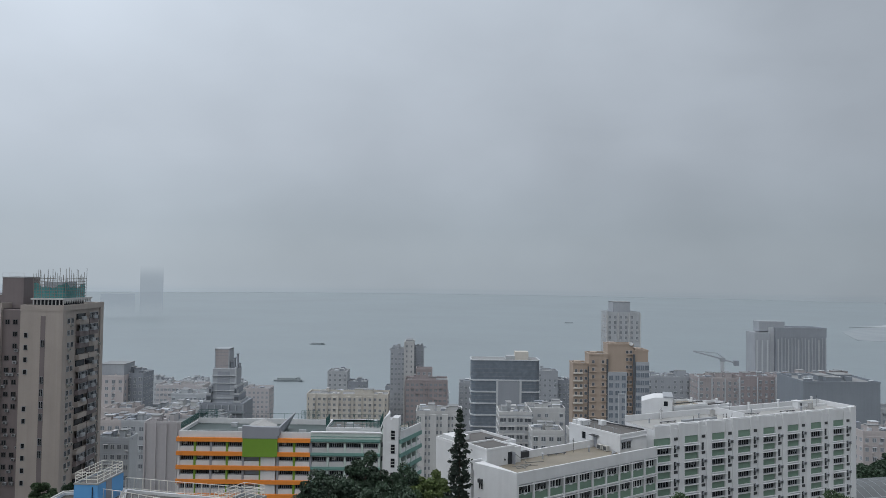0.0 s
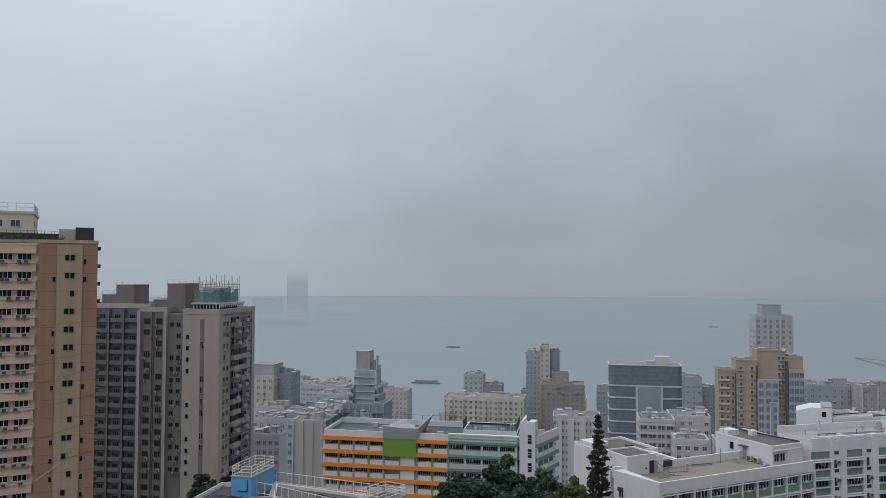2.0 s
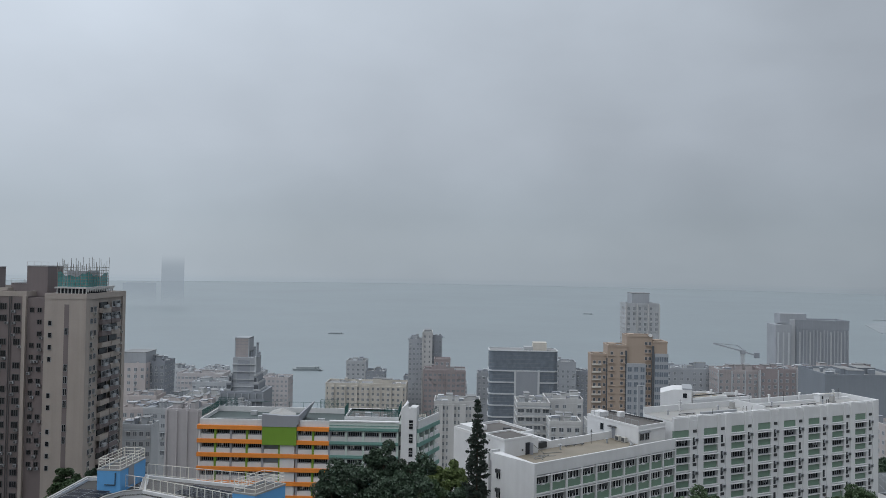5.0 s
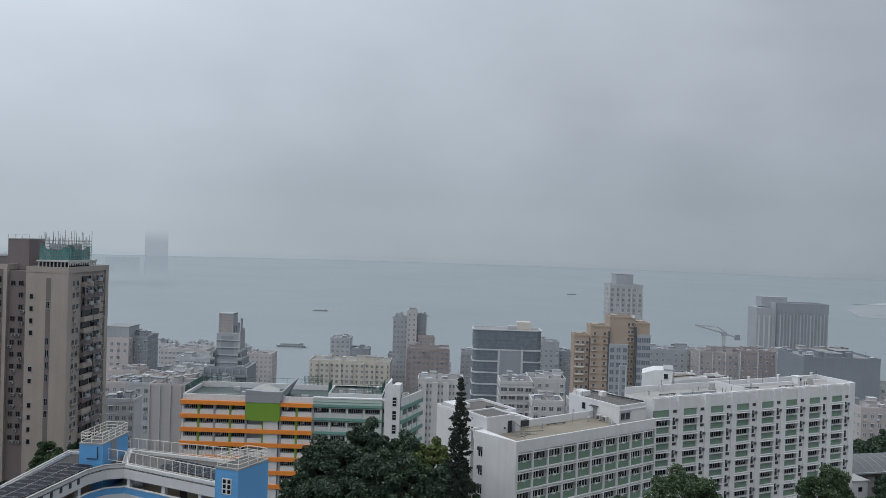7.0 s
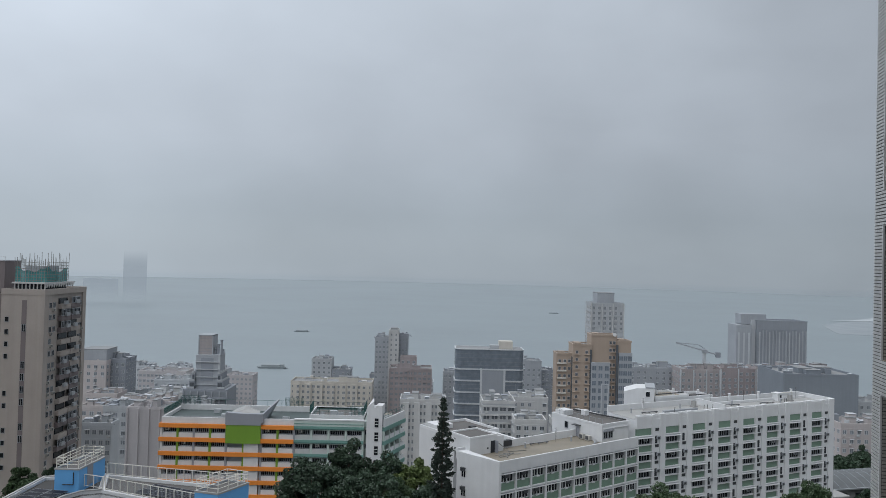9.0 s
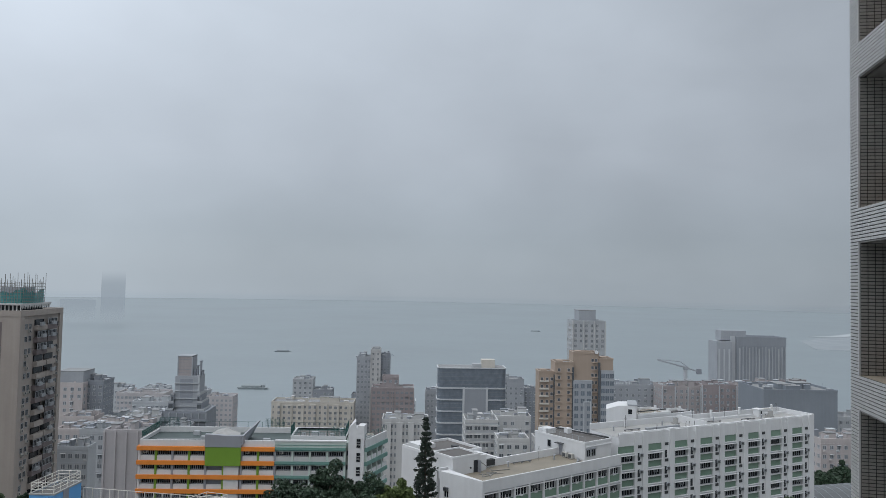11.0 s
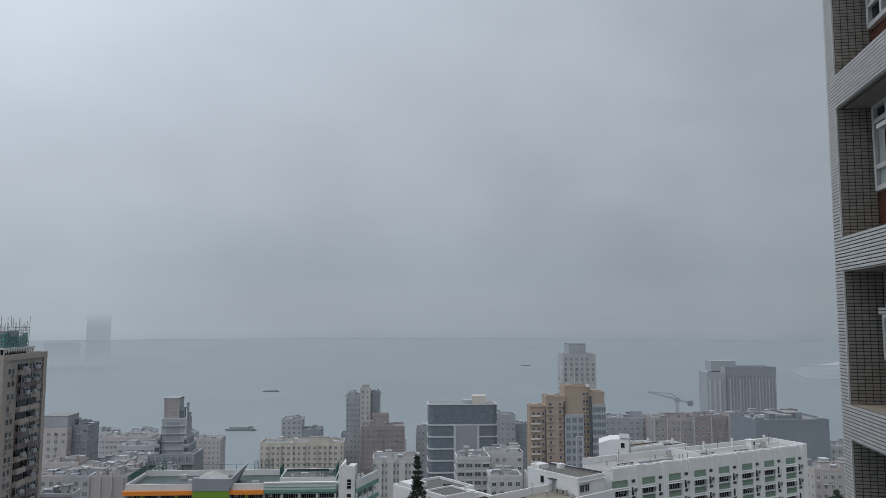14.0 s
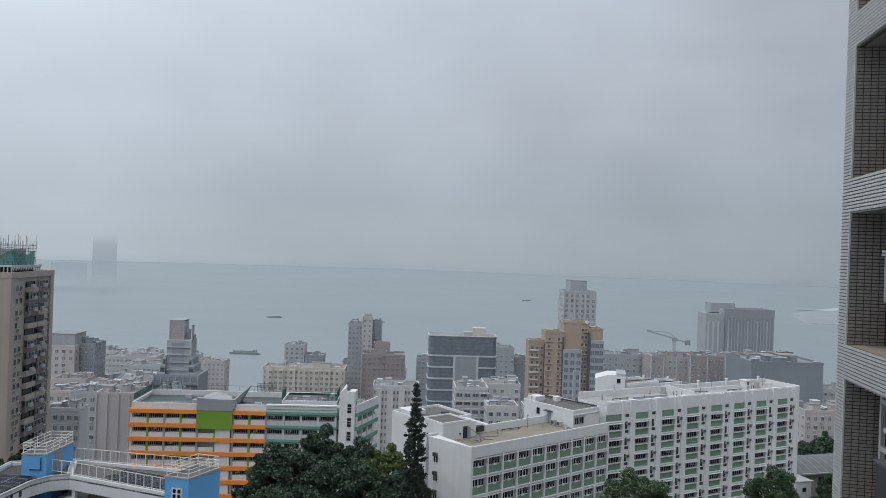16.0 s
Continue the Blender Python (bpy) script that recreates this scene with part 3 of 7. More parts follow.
def hostel_east():
    """The taller wing, turned ten degrees; z = 0 at the parapet's top."""
    root = thing("hostel_wing", pose(40.7, 141.4, -28.3, 0, 0, 25.1), "tall white hostel wing with green panels, piers and dark window bands", "building", "hostel wings")
    LONG, DEEP, FH, LOW, bays = 55.9, 9.2, 3.16, -34.0, 8
    bw = LONG / bays
    PANEL, NARROW, STRIP, WIDE = 0.53 * bw, 0.10 * bw, 0.17 * bw, 0.20 * bw
    part("core_wall", Shape().box(0.0, LONG, 0.7, DEEP, LOW, -0.9), "white_paint", root)
    part("attic", Shape().box(0.0, LONG, 0.25, 0.70, -2.6, -0.25), "white_paint", root)
    part("end_wall", Shape().box(LONG - 0.05, LONG + 0.35, -0.1, DEEP, LOW, 0.15), "white_paint", root)
    for k in range(9):
        part("end_slot", Shape().box(LONG + 0.345, LONG + 0.40, 0.8, 2.2, -4.6 - FH * k, -2.6 - FH * k), "grey_paint", root)
    part("roof", Shape().box(0.0, LONG - 0.05, 0.75, DEEP, -0.9, -0.86), "roof_pale", root, "pale wet flat roof")
    part("front_parapet", Shape().box(0.0, LONG - 0.05, 0.47, 0.75, -0.9, -0.05), "white_paint", root)
    part("rear_parapet", Shape().box(0.0, LONG - 0.05, DEEP - 0.3, DEEP, -0.9, 0.30), "white_paint", root)
    part("cross_wall", Shape().box(23.5, 23.8, 0.76, DEEP - 0.3, -0.9, 0.55), "white_paint", root, "low wall across the roof")
    part("roof_kerb", Shape().box(23.9, LONG - 0.1, DEEP - 2.2, DEEP - 1.9, -0.9, -0.35), "white_paint", root)
    part("hatch_house", Shape().box(LONG - 10.6, LONG - 9.3, DEEP - 3.4, DEEP - 1.9, -0.9, 0.75).box(LONG - 10.8, LONG - 9.1, DEEP - 3.6, DEEP - 1.7, 0.75, 0.9), "white_trim", root, "small white roof hatch")
    part("hatch_door", Shape().box(LONG - 9.95, LONG - 9.5, DEEP - 3.44, DEEP - 3.38, -0.85, 0.45), "dark_room", root)
    for x in (8.5, 24.3, 33.0, 42.0, LONG - 3.2):
        part("vent_pipe", Shape().box(x, x + 0.34, DEEP - 0.9, DEEP - 0.56, -0.9, 0.95).box(x - 0.1, x + 0.44, DEEP - 1.0, DEEP - 0.46, 0.95, 1.06), "white_trim", root)
    part("water_pipe", Shape().bar((LONG - 8.6, DEEP - 1.2, 0.5), (LONG - 3.0, DEEP - 1.0, 0.35), 0.09).bar((LONG - 8.6, DEEP - 1.2, -0.9), (LONG - 8.6, DEEP - 1.2, 0.5), 0.06).bar((LONG - 3.0, DEEP - 1.0, -0.9), (LONG - 3.0, DEEP - 1.0, 0.35), 0.06), "rail_white", root)
    for x in (20.0, 20.9, 22.4, 43.9, 44.5, 12.0):
        part("standpipe", Shape().bar((x, 3.0, -0.9), (x + 0.25, 3.1, 0.35), 0.05), "dark_metal", root)
    part("roof_duct", Shape().box(10.0, 19.0, 3.6, 4.2, -0.86, -0.35), "frame_grey", root)
    pane, ac = window_mesh(PANEL - 0.5, 0.98, "frame_grey", "glass_dark", 5), ac_mesh("grey")
    panel = Shape().box(0.05, PANEL - 0.05, 0.34, 0.72, 0, 1.28).mesh("panel", ("green_panel",))
    hood = Shape().box(-0.25, PANEL + 0.1, -0.42, 0.72, 0, 0.09).mesh("hood", ("white_trim",))
    thin = Shape().box(-0.05, PANEL + 0.05, -0.10, 0.72, 0, 0.10).mesh("ledge", ("white_trim",))
    head = Shape().box(0.0, PANEL, 0.20, 0.72, 0, 0.50).mesh("lintel", ("white_paint",))
    side_pier = Shape().box(0, NARROW, 0.05, 0.72, LOW, -0.02).mesh("pier", ("white_paint",))
    main_pier = Shape().box(0, WIDE, -0.10, 0.72, LOW, 0.06).mesh("pier", ("white_paint",))
    strip = Shape().box(0, STRIP, 0.12, 0.72, LOW, -0.9).mesh("recess_wall", ("white_paint",))
    louvre = Shape().box(0.1, STRIP * 0.82, 0.04, 0.14, 0, 0.56).mesh("louvre", ("dark_metal",))
    slot = Shape().box(0.08, STRIP * 0.52, 0.06, 0.14, 0, 1.45).mesh("slot_window", ("dark_room",))
    for i in range(bays):
        x = bw * i
        part("pier", side_pier, "", root, m=pose(x + PANEL, 0, 0))
        part("recess_wall", strip, "", root, m=pose(x + PANEL + NARROW, 0, 0))
        part("pier", main_pier, "", root, m=pose(x + PANEL + NARROW + STRIP, 0, 0))
        for k in range(9):
            z = -3.92 - FH * k
            if z - 1.9 < LOW:
                continue
            part("panel", panel, "", root, m=pose(x, 0, z))
            part("ledge", thin, "", root, m=pose(x, 0, z - 0.12))
            part("hood", hood, "", root, m=pose(x, 0, z - 0.44))
            part("lintel", head, "", root, m=pose(x, 0, z - 0.62))
            part("window", pane, "", root, m=pose(x + PANEL / 2, 0.62, z - 1.72))
            part("ledge", thin, "", root, m=pose(x, 0, z - 1.86))
            part("louvre", louvre, "", root, m=pose(x + PANEL + NARROW, 0, z + 0.72))
            part("slot_window", slot, "", root, m=pose(x + PANEL + NARROW, 0, z - 1.65))
            if (i + k * 2) % 5 != 1:
                part("air_conditioner", ac, "", root, m=pose(x + PANEL + NARROW + STRIP * 0.66, 0.12, z - 0.85))
            if (i * 3 + k) % 4 == 0:
                part("air_conditioner", ac, "", root, m=pose(x + PANEL * 0.55, 0.30, z - 1.02))
    return root


def roof_goods(x, y, z, rot, spots, seed):
    """Small plant that stands on a flat roof: tank, cowl, aerial, pipe run or planter, each a thing of its own."""
    rnd = random.Random(seed)
    for kind, lx, ly in spots:
        m = pose(x, y, z, 0, 0, rot) @ pose(lx, ly, 0, 0, 0, rnd.uniform(-8, 8))
        if kind == "tank":
            t = thing("water_tank", m, "small pale grey water tank on a flat roof", "water tank", "roof plant")
            part("barrel", Shape().bar((0, 0, 0.25), (0, 0, 1.35), 0.55, 12), "roof_pale", t)
            part("lid", Shape().bar((0, 0, 1.35), (0, 0, 1.45), 0.30, 10), "frame_grey", t)
            part("plinth", Shape().box(-0.6, 0.6, -0.6, 0.6, -0.02, 0.25), "concrete", t)
        elif kind == "cowl":
            t = thing("vent_cowl", m, "grey metal vent cowl on a flat roof", "vent", "roof plant")
            part("pipe", Shape().bar((0, 0, -0.02), (0, 0, 0.8), 0.14, 8), "frame_grey", t)
            part("cap", Shape().bar((0, 0, 0.86), (0, 0, 1.02), 0.30, 10, 0.08), "frame_grey", t)
            part("stay", Shape().bar((0, 0, 0.78), (0, 0, 0.9), 0.03), "dark_metal", t)
        elif kind == "aerial":
            t = thing("aerial", m, "thin dark roof aerial with cross bars", "aerial", "roof plant")
            part("mast", Shape().bar((0, 0, -0.02), (0, 0, 2.6), 0.035, 5), "dark_metal", t)
            for q in range(4):
                part("cross_bar", Shape().bar((-0.45 + 0.08 * q, 0, 1.7 + 0.25 * q), (0.45 - 0.08 * q, 0, 1.7 + 0.25 * q), 0.02), "dark_metal", t)
        else:
            t = thing("pipe_run", m, "dark pipe run on low supports across a flat roof", "pipes", "roof plant")
            part("pipe", Shape().bar((0, 0, 0.28), (4.2, 0, 0.28), 0.07, 6), "dark_metal", t)
            part("pipe", Shape().bar((0, 0.25, 0.28), (4.2, 0.25, 0.28), 0.05, 6), "frame_grey", t)
            for q in (0.3, 2.1, 3.9):
                part("support", Shape().box(q - 0.06, q + 0.06, -0.1, 0.35, -0.02, 0.22), "concrete", t)


roof_goods(40.7, 141.4, -29.16, 25.1, (("cowl", 3.5, 6.0), ("pipe", 5.0, 4.6), ("aerial", 7.6, 7.2), ("cowl", 17.0, 6.6), ("tank", 21.0, 6.8), ("aerial", 26.5, 7.4), ("pipe", 28.0, 5.2), ("cowl", 31.5, 6.2),
                                       ("aerial", 36.5, 7.6), ("pipe", 38.0, 4.4), ("cowl", 44.2, 4.2), ("tank", 48.4, 5.2), ("aerial", 52.6, 7.0), ("pipe", 49.0, 7.4)), 3)
roof_goods(12.2, 118.9, -32.55, 35.3, (("cowl", 12.6, 7.6), ("pipe", 14.5, 8.4), ("aerial", 20.6, 8.0), ("cowl", 23.4, 6.8)), 4)

M_GREEN = "green_panel"
hostel_west()
hostel_east()


def local(x, y, z, rot, lx, ly, lz=0.0):
    return pose(x, y, z, 0, 0, rot) @ pose(lx, ly, lz)


W = (12.2, 118.9, -32.55, 35.3)


def roof_block(name, m, w, d, h, label, low=-28.0):
    root = thing(name, m, label, "rooftop structure")
    part("wall", Shape().box(0, w, 0, d, 0, h), "white_paint", root)
    part("rear_wall", Shape().box(0.05, w - 0.05, 4.4, d - 0.05, low, 0), "white_paint", root)
    part("parapet", Shape().ring([(-.05, -.05), (w + .05, -.05), (w + .05, d + .05), (-.05, d + .05)], 0.25, h, h + 0.3), "white_trim", root)
    part("roof", Shape().box(0.2, w - 0.2, 0.2, d - 0.2, h, h + 0.05), "roof_grey", root)
    return root


sh = roof_block("stair_house", local(*W, 0.3, 8.0), 6.0, 5.6, 2.85, "white rooftop stair house with a dark open door")
# near-black plate on the wall gives the open doorway its shade by colour
part("door", Shape().box(4.6, 5.5, -0.05, 0.02, 0.0, 2.05), "dark_room", sh)
part("door_leaf", Shape().box(5.5, 5.56, -0.9, -0.02, 0.0, 2.05), "grey_paint", sh)
part("lamp", Shape().bar((3.9, -0.12, 0.9), (3.9, 0.0, 0.9), 0.16, 8), "dark_metal", sh)
part("wing_wall", Shape().box(6.0, 7.6, 0.1, 0.35, 0.0, 2.7), "white_paint", sh)
lh = roof_block("lift_house", local(*W, 27.4, 2.9), 7.4, 13.0, 3.1, "white rooftop house with door and pair of windows")
part("door", Shape().box(-0.05, 0.02, 5.6, 6.5, 0.0, 2.05), "grey_paint", lh)
part("canopy", Shape().box(-0.9, 0.0, 5.2, 6.9, 2.2, 2.32), "dark_metal", lh)
part("window", window_mesh(0.8, 1.2, "frame_grey", "glass_dark", 1), "", lh, m=pose(-0.01, 9.0, 1.1, 0, 0, -90))
for x in (0.9, 2.3):
    part("window", window_mesh(1.0, 1.15, "frame_grey", "glass_dark", 2), "", lh, m=pose(x, -0.01, 0.75))
part("hood", Shape().box(0.2, 3.1, -0.35, 0.0, 2.05, 2.17), "grey_paint", lh)
part("ledge", Shape().box(0.2, 7.4, -0.18, 0.0, 2.45, 2.57), "white_trim", lh)
part("roof_rail", railing_shape([(0.2, 0.2, 3.4), (0.2, 12.8, 3.4)], 0.9, 1.5, 0.035, (1.0,)), "frame_grey", lh)
part("pipe", Shape().bar((7.0, 0.3, 3.5), (5.5, 12.6, 3.5), 0.16, 6), "dark_metal", lh)
part("vent", Shape().box(4.2, 5.4, 8.2, 9.2, 3.1, 4.1), "white_trim", lh)
part("back_room", Shape().box(0.3, 3.0, 10.2, 12.4, 3.1, 4.1), "white_paint", lh)
for k in range(2):
    u = thing("air_conditioner", local(*W, 26.6, 5.6 + 1.5 * k, 0.01), "grey outdoor air conditioner unit standing on a wet roof", "air conditioner", "roof units")
    part("case", Shape().box(-0.35, 0.35, -0.5, 0.5, 0.08, 0.95), "ac_case", u)
    part("grille", Shape().box(-0.37, -0.34, -0.35, 0.35, 0.2, 0.85), "ac_dark", u)
    for y in (-0.4, 0.4):
        part("foot", Shape().box(-0.3, 0.3, y - 0.04, y + 0.04, -0.01, 0.08), "dark_metal", u)
p = thing("roof_pipes", local(*W, 25.2, 3.0, 0.0), "loose grey pipes and valves on a wet roof", "pipes")
for k in range(4):
    part("pipe", Shape().bar((0.2 * k, 0.1 * k, 0.12), (1.9, 0.5 + 0.35 * k, 0.16 + 0.1 * k), 0.07, 6), "frame_grey", p)
rng = random.Random(18)
for k in range(9):
    t = thing("timber_plank", local(*W, 4.6 + rng.uniform(0, 3.6), 5.4 + rng.uniform(-0.8, 1.4), 0.02) @ pose(0, 0, 0, 0, 0, rng.uniform(-50, 60)), "weathered brown timber plank lying on a wet roof", "plank", "loose roof timbers")
    part("board", Shape().box(-rng.uniform(0.6, 1.5), rng.uniform(0.5, 1.3), -0.08, 0.08, 0.0, 0.07 + 0.03 * (k % 3)), "bamboo", t)
t = thing("timber_plank", local(*W, 9.5, 6.6, 0.02), "long brown pole lying on a wet roof", "plank", "loose roof timbers")
part("board", Shape().bar((-1.6, 0.3, 0.06), (1.9, -0.6, 0.06), 0.07), "bamboo", t)
t = thing("timber_plank", local(*W, 7.0, 7.0, 0.02), "brown pole leaning on a roof wall", "plank", "loose roof timbers")
part("board", Shape().bar((-0.9, 1.2, 1.9), (1.1, -0.4, 0.05), 0.07), "bamboo", t)
t = thing("roof_duct", local(*W, 7.6, 9.1, 0.0), "dark metal box duct by the stair house", "duct")
part("duct", Shape().box(0, 3.2, 0.0, 0.8, 0.3, 1.3), "dark_metal", t)
for x in (0.3, 2.8):
    part("leg", Shape().box(x, x + 0.1, 0.3, 0.4, -0.01, 0.3), "dark_metal", t)
rear = thing("annex", local(12.2, 118.9, -60, 35.3, 5.4, 19.6), "low white annex behind the hostel with stepped flat roofs", "building")
part("wall", Shape().box(0, 11.4, 0, 10.6, 0, 27.6), "white_paint", rear)
part("parapet", Shape().ring([(0, 0), (11.4, 0), (11.4, 10.6), (0, 10.6)], 0.25, 27.6, 28.1), "white_trim", rear)
part("roof", Shape().box(0.25, 11.15, 0.25, 10.35, 27.6, 27.65), "roof_grey", rear)
part("link_wall", Shape().box(9.4, 10.0, -8.6, -0.01, 0, 27.7), "white_paint", rear)
part("upper_room", Shape().box(1.2, 5.0, 6.4, 10.2, 27.6, 28.5), "white_paint", rear)
part("hatch", Shape().box(7.0, 8.2, 3.0, 4.0, 27.6, 28.3), "dark_metal", rear)
tank = thing("tank_house", pose(42.1, 157.0, -29.2, 0, 0, -15.0), "white tank house with a sloping top behind the hostel", "rooftop structure")
part("wall", Shape().add([(0, 0, -30), (6.2, 0, -30), (6.2, 6, -30), (0, 6, -30), (0, 0, 2.9), (2.6, 0, 3.75), (6.2, 0, 3.9), (6.2, 6, 3.9), (2.6, 6, 3.75), (0, 6, 2.9)],
                         [(0, 3, 2, 1), (0, 1, 6, 5, 4), (1, 2, 7, 6), (2, 3, 9, 8, 7), (3, 0, 4, 9), (4, 5, 8, 9), (5, 6, 7, 8)]), "white_paint", tank)
part("window", window_mesh(0.8, 1.0, "white_trim", "glass_dark", 1), "", tank, m=pose(4.9, -0.01, 2.1))
part("coping", Shape().box(4.4, 6.35, -0.1, 6.1, 3.86, 4.12), "frame_grey", tank)
low = thing("roof_annex", local(40.7, 141.4, -29.2, 25.1, 13.2, 9.6), "low white roof annex with tan roofs, vents and pipes", "rooftop structure")
part("wall", Shape().box(0, 9.0, 0, 6, -30, 1.7), "white_paint", low)
part("parapet", Shape().ring([(-.1, -.1), (9.1, -.1), (9.1, 6.1), (-.1, 6.1)], 0.25, 1.7, 2.2), "white_trim", low)
part("roof", Shape().box(0.1, 8.9, 0.1, 5.9, 1.7, 1.75), "roof_screed", low)
part("rear_wall", Shape().box(9.0, 17.0, 1.0, 6, -30, 0.9), "white_paint", low)
part("rear_parapet", Shape().ring([(9.1, 0.9), (17.1, 0.9), (17.1, 6.1), (9.1, 6.1)], 0.25, 0.9, 1.5), "white_trim", low)
part("rear_roof", Shape().box(9.2, 16.9, 1.1, 5.9, 0.9, 0.95), "roof_grey", low)
for x, y, h in ((1.5, 2.5, 3.6), (3.0, 3.2, 2.9), (6.6, 2.0, 3.3), (11.5, 3.0, 2.2), (14.0, 2.2, 2.6)):
    part("vent", Shape().bar((x, y, 0.9), (x, y, h), 0.28, 8), "white_trim", low)
part("pipe", Shape().bar((0.5, 0.6, 2.5), (8.6, 0.9, 2.5), 0.12, 6), "dark_metal", low)
part("pipe", Shape().bar((9.5, 1.4, 1.6), (16.4, 1.6, 1.6), 0.10, 6), "dark_metal", low)

# ---- school with orange bands ----


def school():
    root = thing("school_building", pose(0, 173.5, -38.7), "school with orange bands, white parapets, lime panel and sea-green wing", "building")
    FH, LOW, N = 3.2, -30.0, 7
    X0, XP, XQ, XG, X1 = -60.5, -45.6, -37.6, -30.0, -14.1
    part("core_wall", Shape().box(X0 + 0.4, X1, 2.2, 13.0, LOW, -0.2), "tan_wall", root)
    part("roof", Shape().box(X0, X1, 0.3, 13.0, 0.55, 0.60), "roof_teal", root, "wet dark green roof")
    part("front_parapet", Shape().box(X0, XG, 0.0, 0.35, 0.0, 1.4), "white_paint", root)
    part("front_parapet", Shape().box(XG, X1 + 0.3, -0.25, 0.35, 0.0, 1.35), "sage_paint", root, "pale green parapet")
    part("parapet_lip", Shape().box(XG, X1 + 0.45, -0.4, 0.5, 1.35, 1.62), "white_paint", root)
    part("parapet_line", Shape().box(XG, X1 + 0.3, -0.33, -0.24, 0.45, 0.6), "teal_paint", root)
    part("rear_parapet", Shape().box(X0, X1, 12.7, 13.1, 0.0, 1.9), "white_paint", root)
    part("side_parapet", Shape().box(X0, X0 + 0.35, 0.36, 12.7, 0.0, 1.4), "white_paint", root)
    part("side_wall", Shape().box(X0, X0 + 0.4, 0.4, 13.0, LOW, 0.0), "white_paint", root)
    part("roof_rail", railing_shape([(X0 + 0.6, 12.9, 1.9), (X1 - 0.4, 12.9, 1.9)], 1.3, 3.6, 0.05, (1.0,)), "rail_green", root)
    part("roof_rail", railing_shape([(X0 + 0.2, 0.9, 1.75), (X0 + 0.2, 12.6, 1.75)], 1.4, 0.7, 0.10, (0.3, 0.6, 1.0)), "rail_green", root)
    runs = [(X0, XP, 4, "orange_paint", "white_paint"), (XQ, XG, 2, "orange_paint", "white_paint"), (XG, X1, 4, "teal_paint", "sage_paint")]
    for k in range(N):
        z = -FH * k
        part("band", Shape().box(X0 - 0.5, XG, -0.55, 2.2, z - 0.92, z), "orange_paint", root) if k else part("band", Shape().box(X0 - 0.5, XG, -0.55, 2.2, z - 0.92, z - 0.004), "orange_paint", root)
        part("band", Shape().box(XG, X1 + 0.2, -0.45, 2.2, z - 0.62, z - 0.004), "teal_paint", root, "sea-green slab band")
        part("lintel", Shape().box(XG, X1 + 0.1, -0.12, 2.2, z - 0.97, z - 0.62), "sage_paint", root, "pale green lintel")
        part("drip_edge", Shape().box(XG, X1 + 0.25, -0.52, -0.44, z - 0.70, z - 0.58), "rail_green", root)
        for a, b, n, band, rail in runs:
            bw = (b - a) / n
            for i in range(n):
                x = a + bw * i
                key = ("para", round(bw, 2), rail)
                if key not in SHARED:
                    SHARED[key] = Shape().box(0.28, bw - 0.28, -0.10, 0.12, 0, 1.08).mesh("parapet", (rail if rail == "white_paint" else "city_white",))
                    g, comb = Shape(), [(0.28, 0.0), (bw - 0.28, 0.0), (bw - 0.28, 0.14)]
                    for q in range(7, 0, -1):
                        gx = 0.2 + (bw - 0.4) * (q - 0.5) / 7
                        comb += [(gx + 0.045, 0.14), (gx + 0.045, 1.2), (gx - 0.045, 1.2), (gx - 0.045, 0.14)]
                    comb.append((0.28, 0.14))
                    nc = len(comb)
                    g.add([(px, py, pz) for py in (0.35, 0.42) for px, pz in comb], [tuple(range(nc)), tuple(range(2 * nc - 1, nc - 1, -1))] + [(t, t + nc, (t + 1) % nc + nc, (t + 1) % nc) for t in range(nc)])
                    SHARED[key + ("g",)] = g.mesh("grille", ("city_slate",))
                    SHARED[key + ("d",)] = Shape().box(0.1, bw - 0.1, 1.0, 1.1, -1.0, 1.3).mesh("corridor_shade", ("glass_dark",))
                part("parapet", SHARED[key], "", root, m=pose(x, 0, z - FH + 0.0))
                part("grille", SHARED[key + ("g",)], "", root, m=pose(x, 0, z - FH + 1.08))
                part("corridor_window", SHARED[key + ("d",)], "", root, m=pose(x, 0, z - FH + 1.0))
                if (i * 5 + k * 3) % 4 == 0:
                    part("air_conditioner", ac_mesh("box"), "", root, m=pose(x + bw * 0.35, 0.36, z - FH + 1.65))
    for a, b, n, band, rail in runs:
        bw = (b - a) / n
        for i in range(1 if band == "teal_paint" else 0, n + 1):
            colour = "sage_paint" if band == "teal_paint" else ("lime_paint" if i % 2 else "grey_paint")
            if band == "orange_paint" and i == 0 and a == X0:
                colour = "white_paint"
            part("pillar", Shape().box(a + bw * i - 0.24, a + bw * i + 0.24, -0.16, 0.6, LOW, -0.93), colour, root)
    # middle bay with the lime panel under a grey gable
    mid = (XP + XQ) / 2
    part("panel", Shape().box(XP, XQ, -0.75, 0.3, -4.25, 0.0), "lime_paint", root, "large lime green wall panel")
    part("gable", Shape().box(XP - 0.1, XQ + 0.1, -0.85, 0.4, 0.0, 2.6), "grey_paint", root, "grey gable block above the panel")
    fin = Shape()
    fin.add([(XP - 0.1, -0.85, 2.6), (mid + 0.2, -0.85, 2.6), (XP - 0.1, -0.85, 2.9)] + [(XP - 0.1, 0.4, 2.6), (mid + 0.2, 0.4, 2.6), (XP - 0.1, 0.4, 2.9)],
            [(0, 1, 2), (5, 4, 3), (0, 3, 4, 1), (1, 4, 5, 2), (2, 5, 3, 0)])
    part("fin", fin, "grey_paint", root)
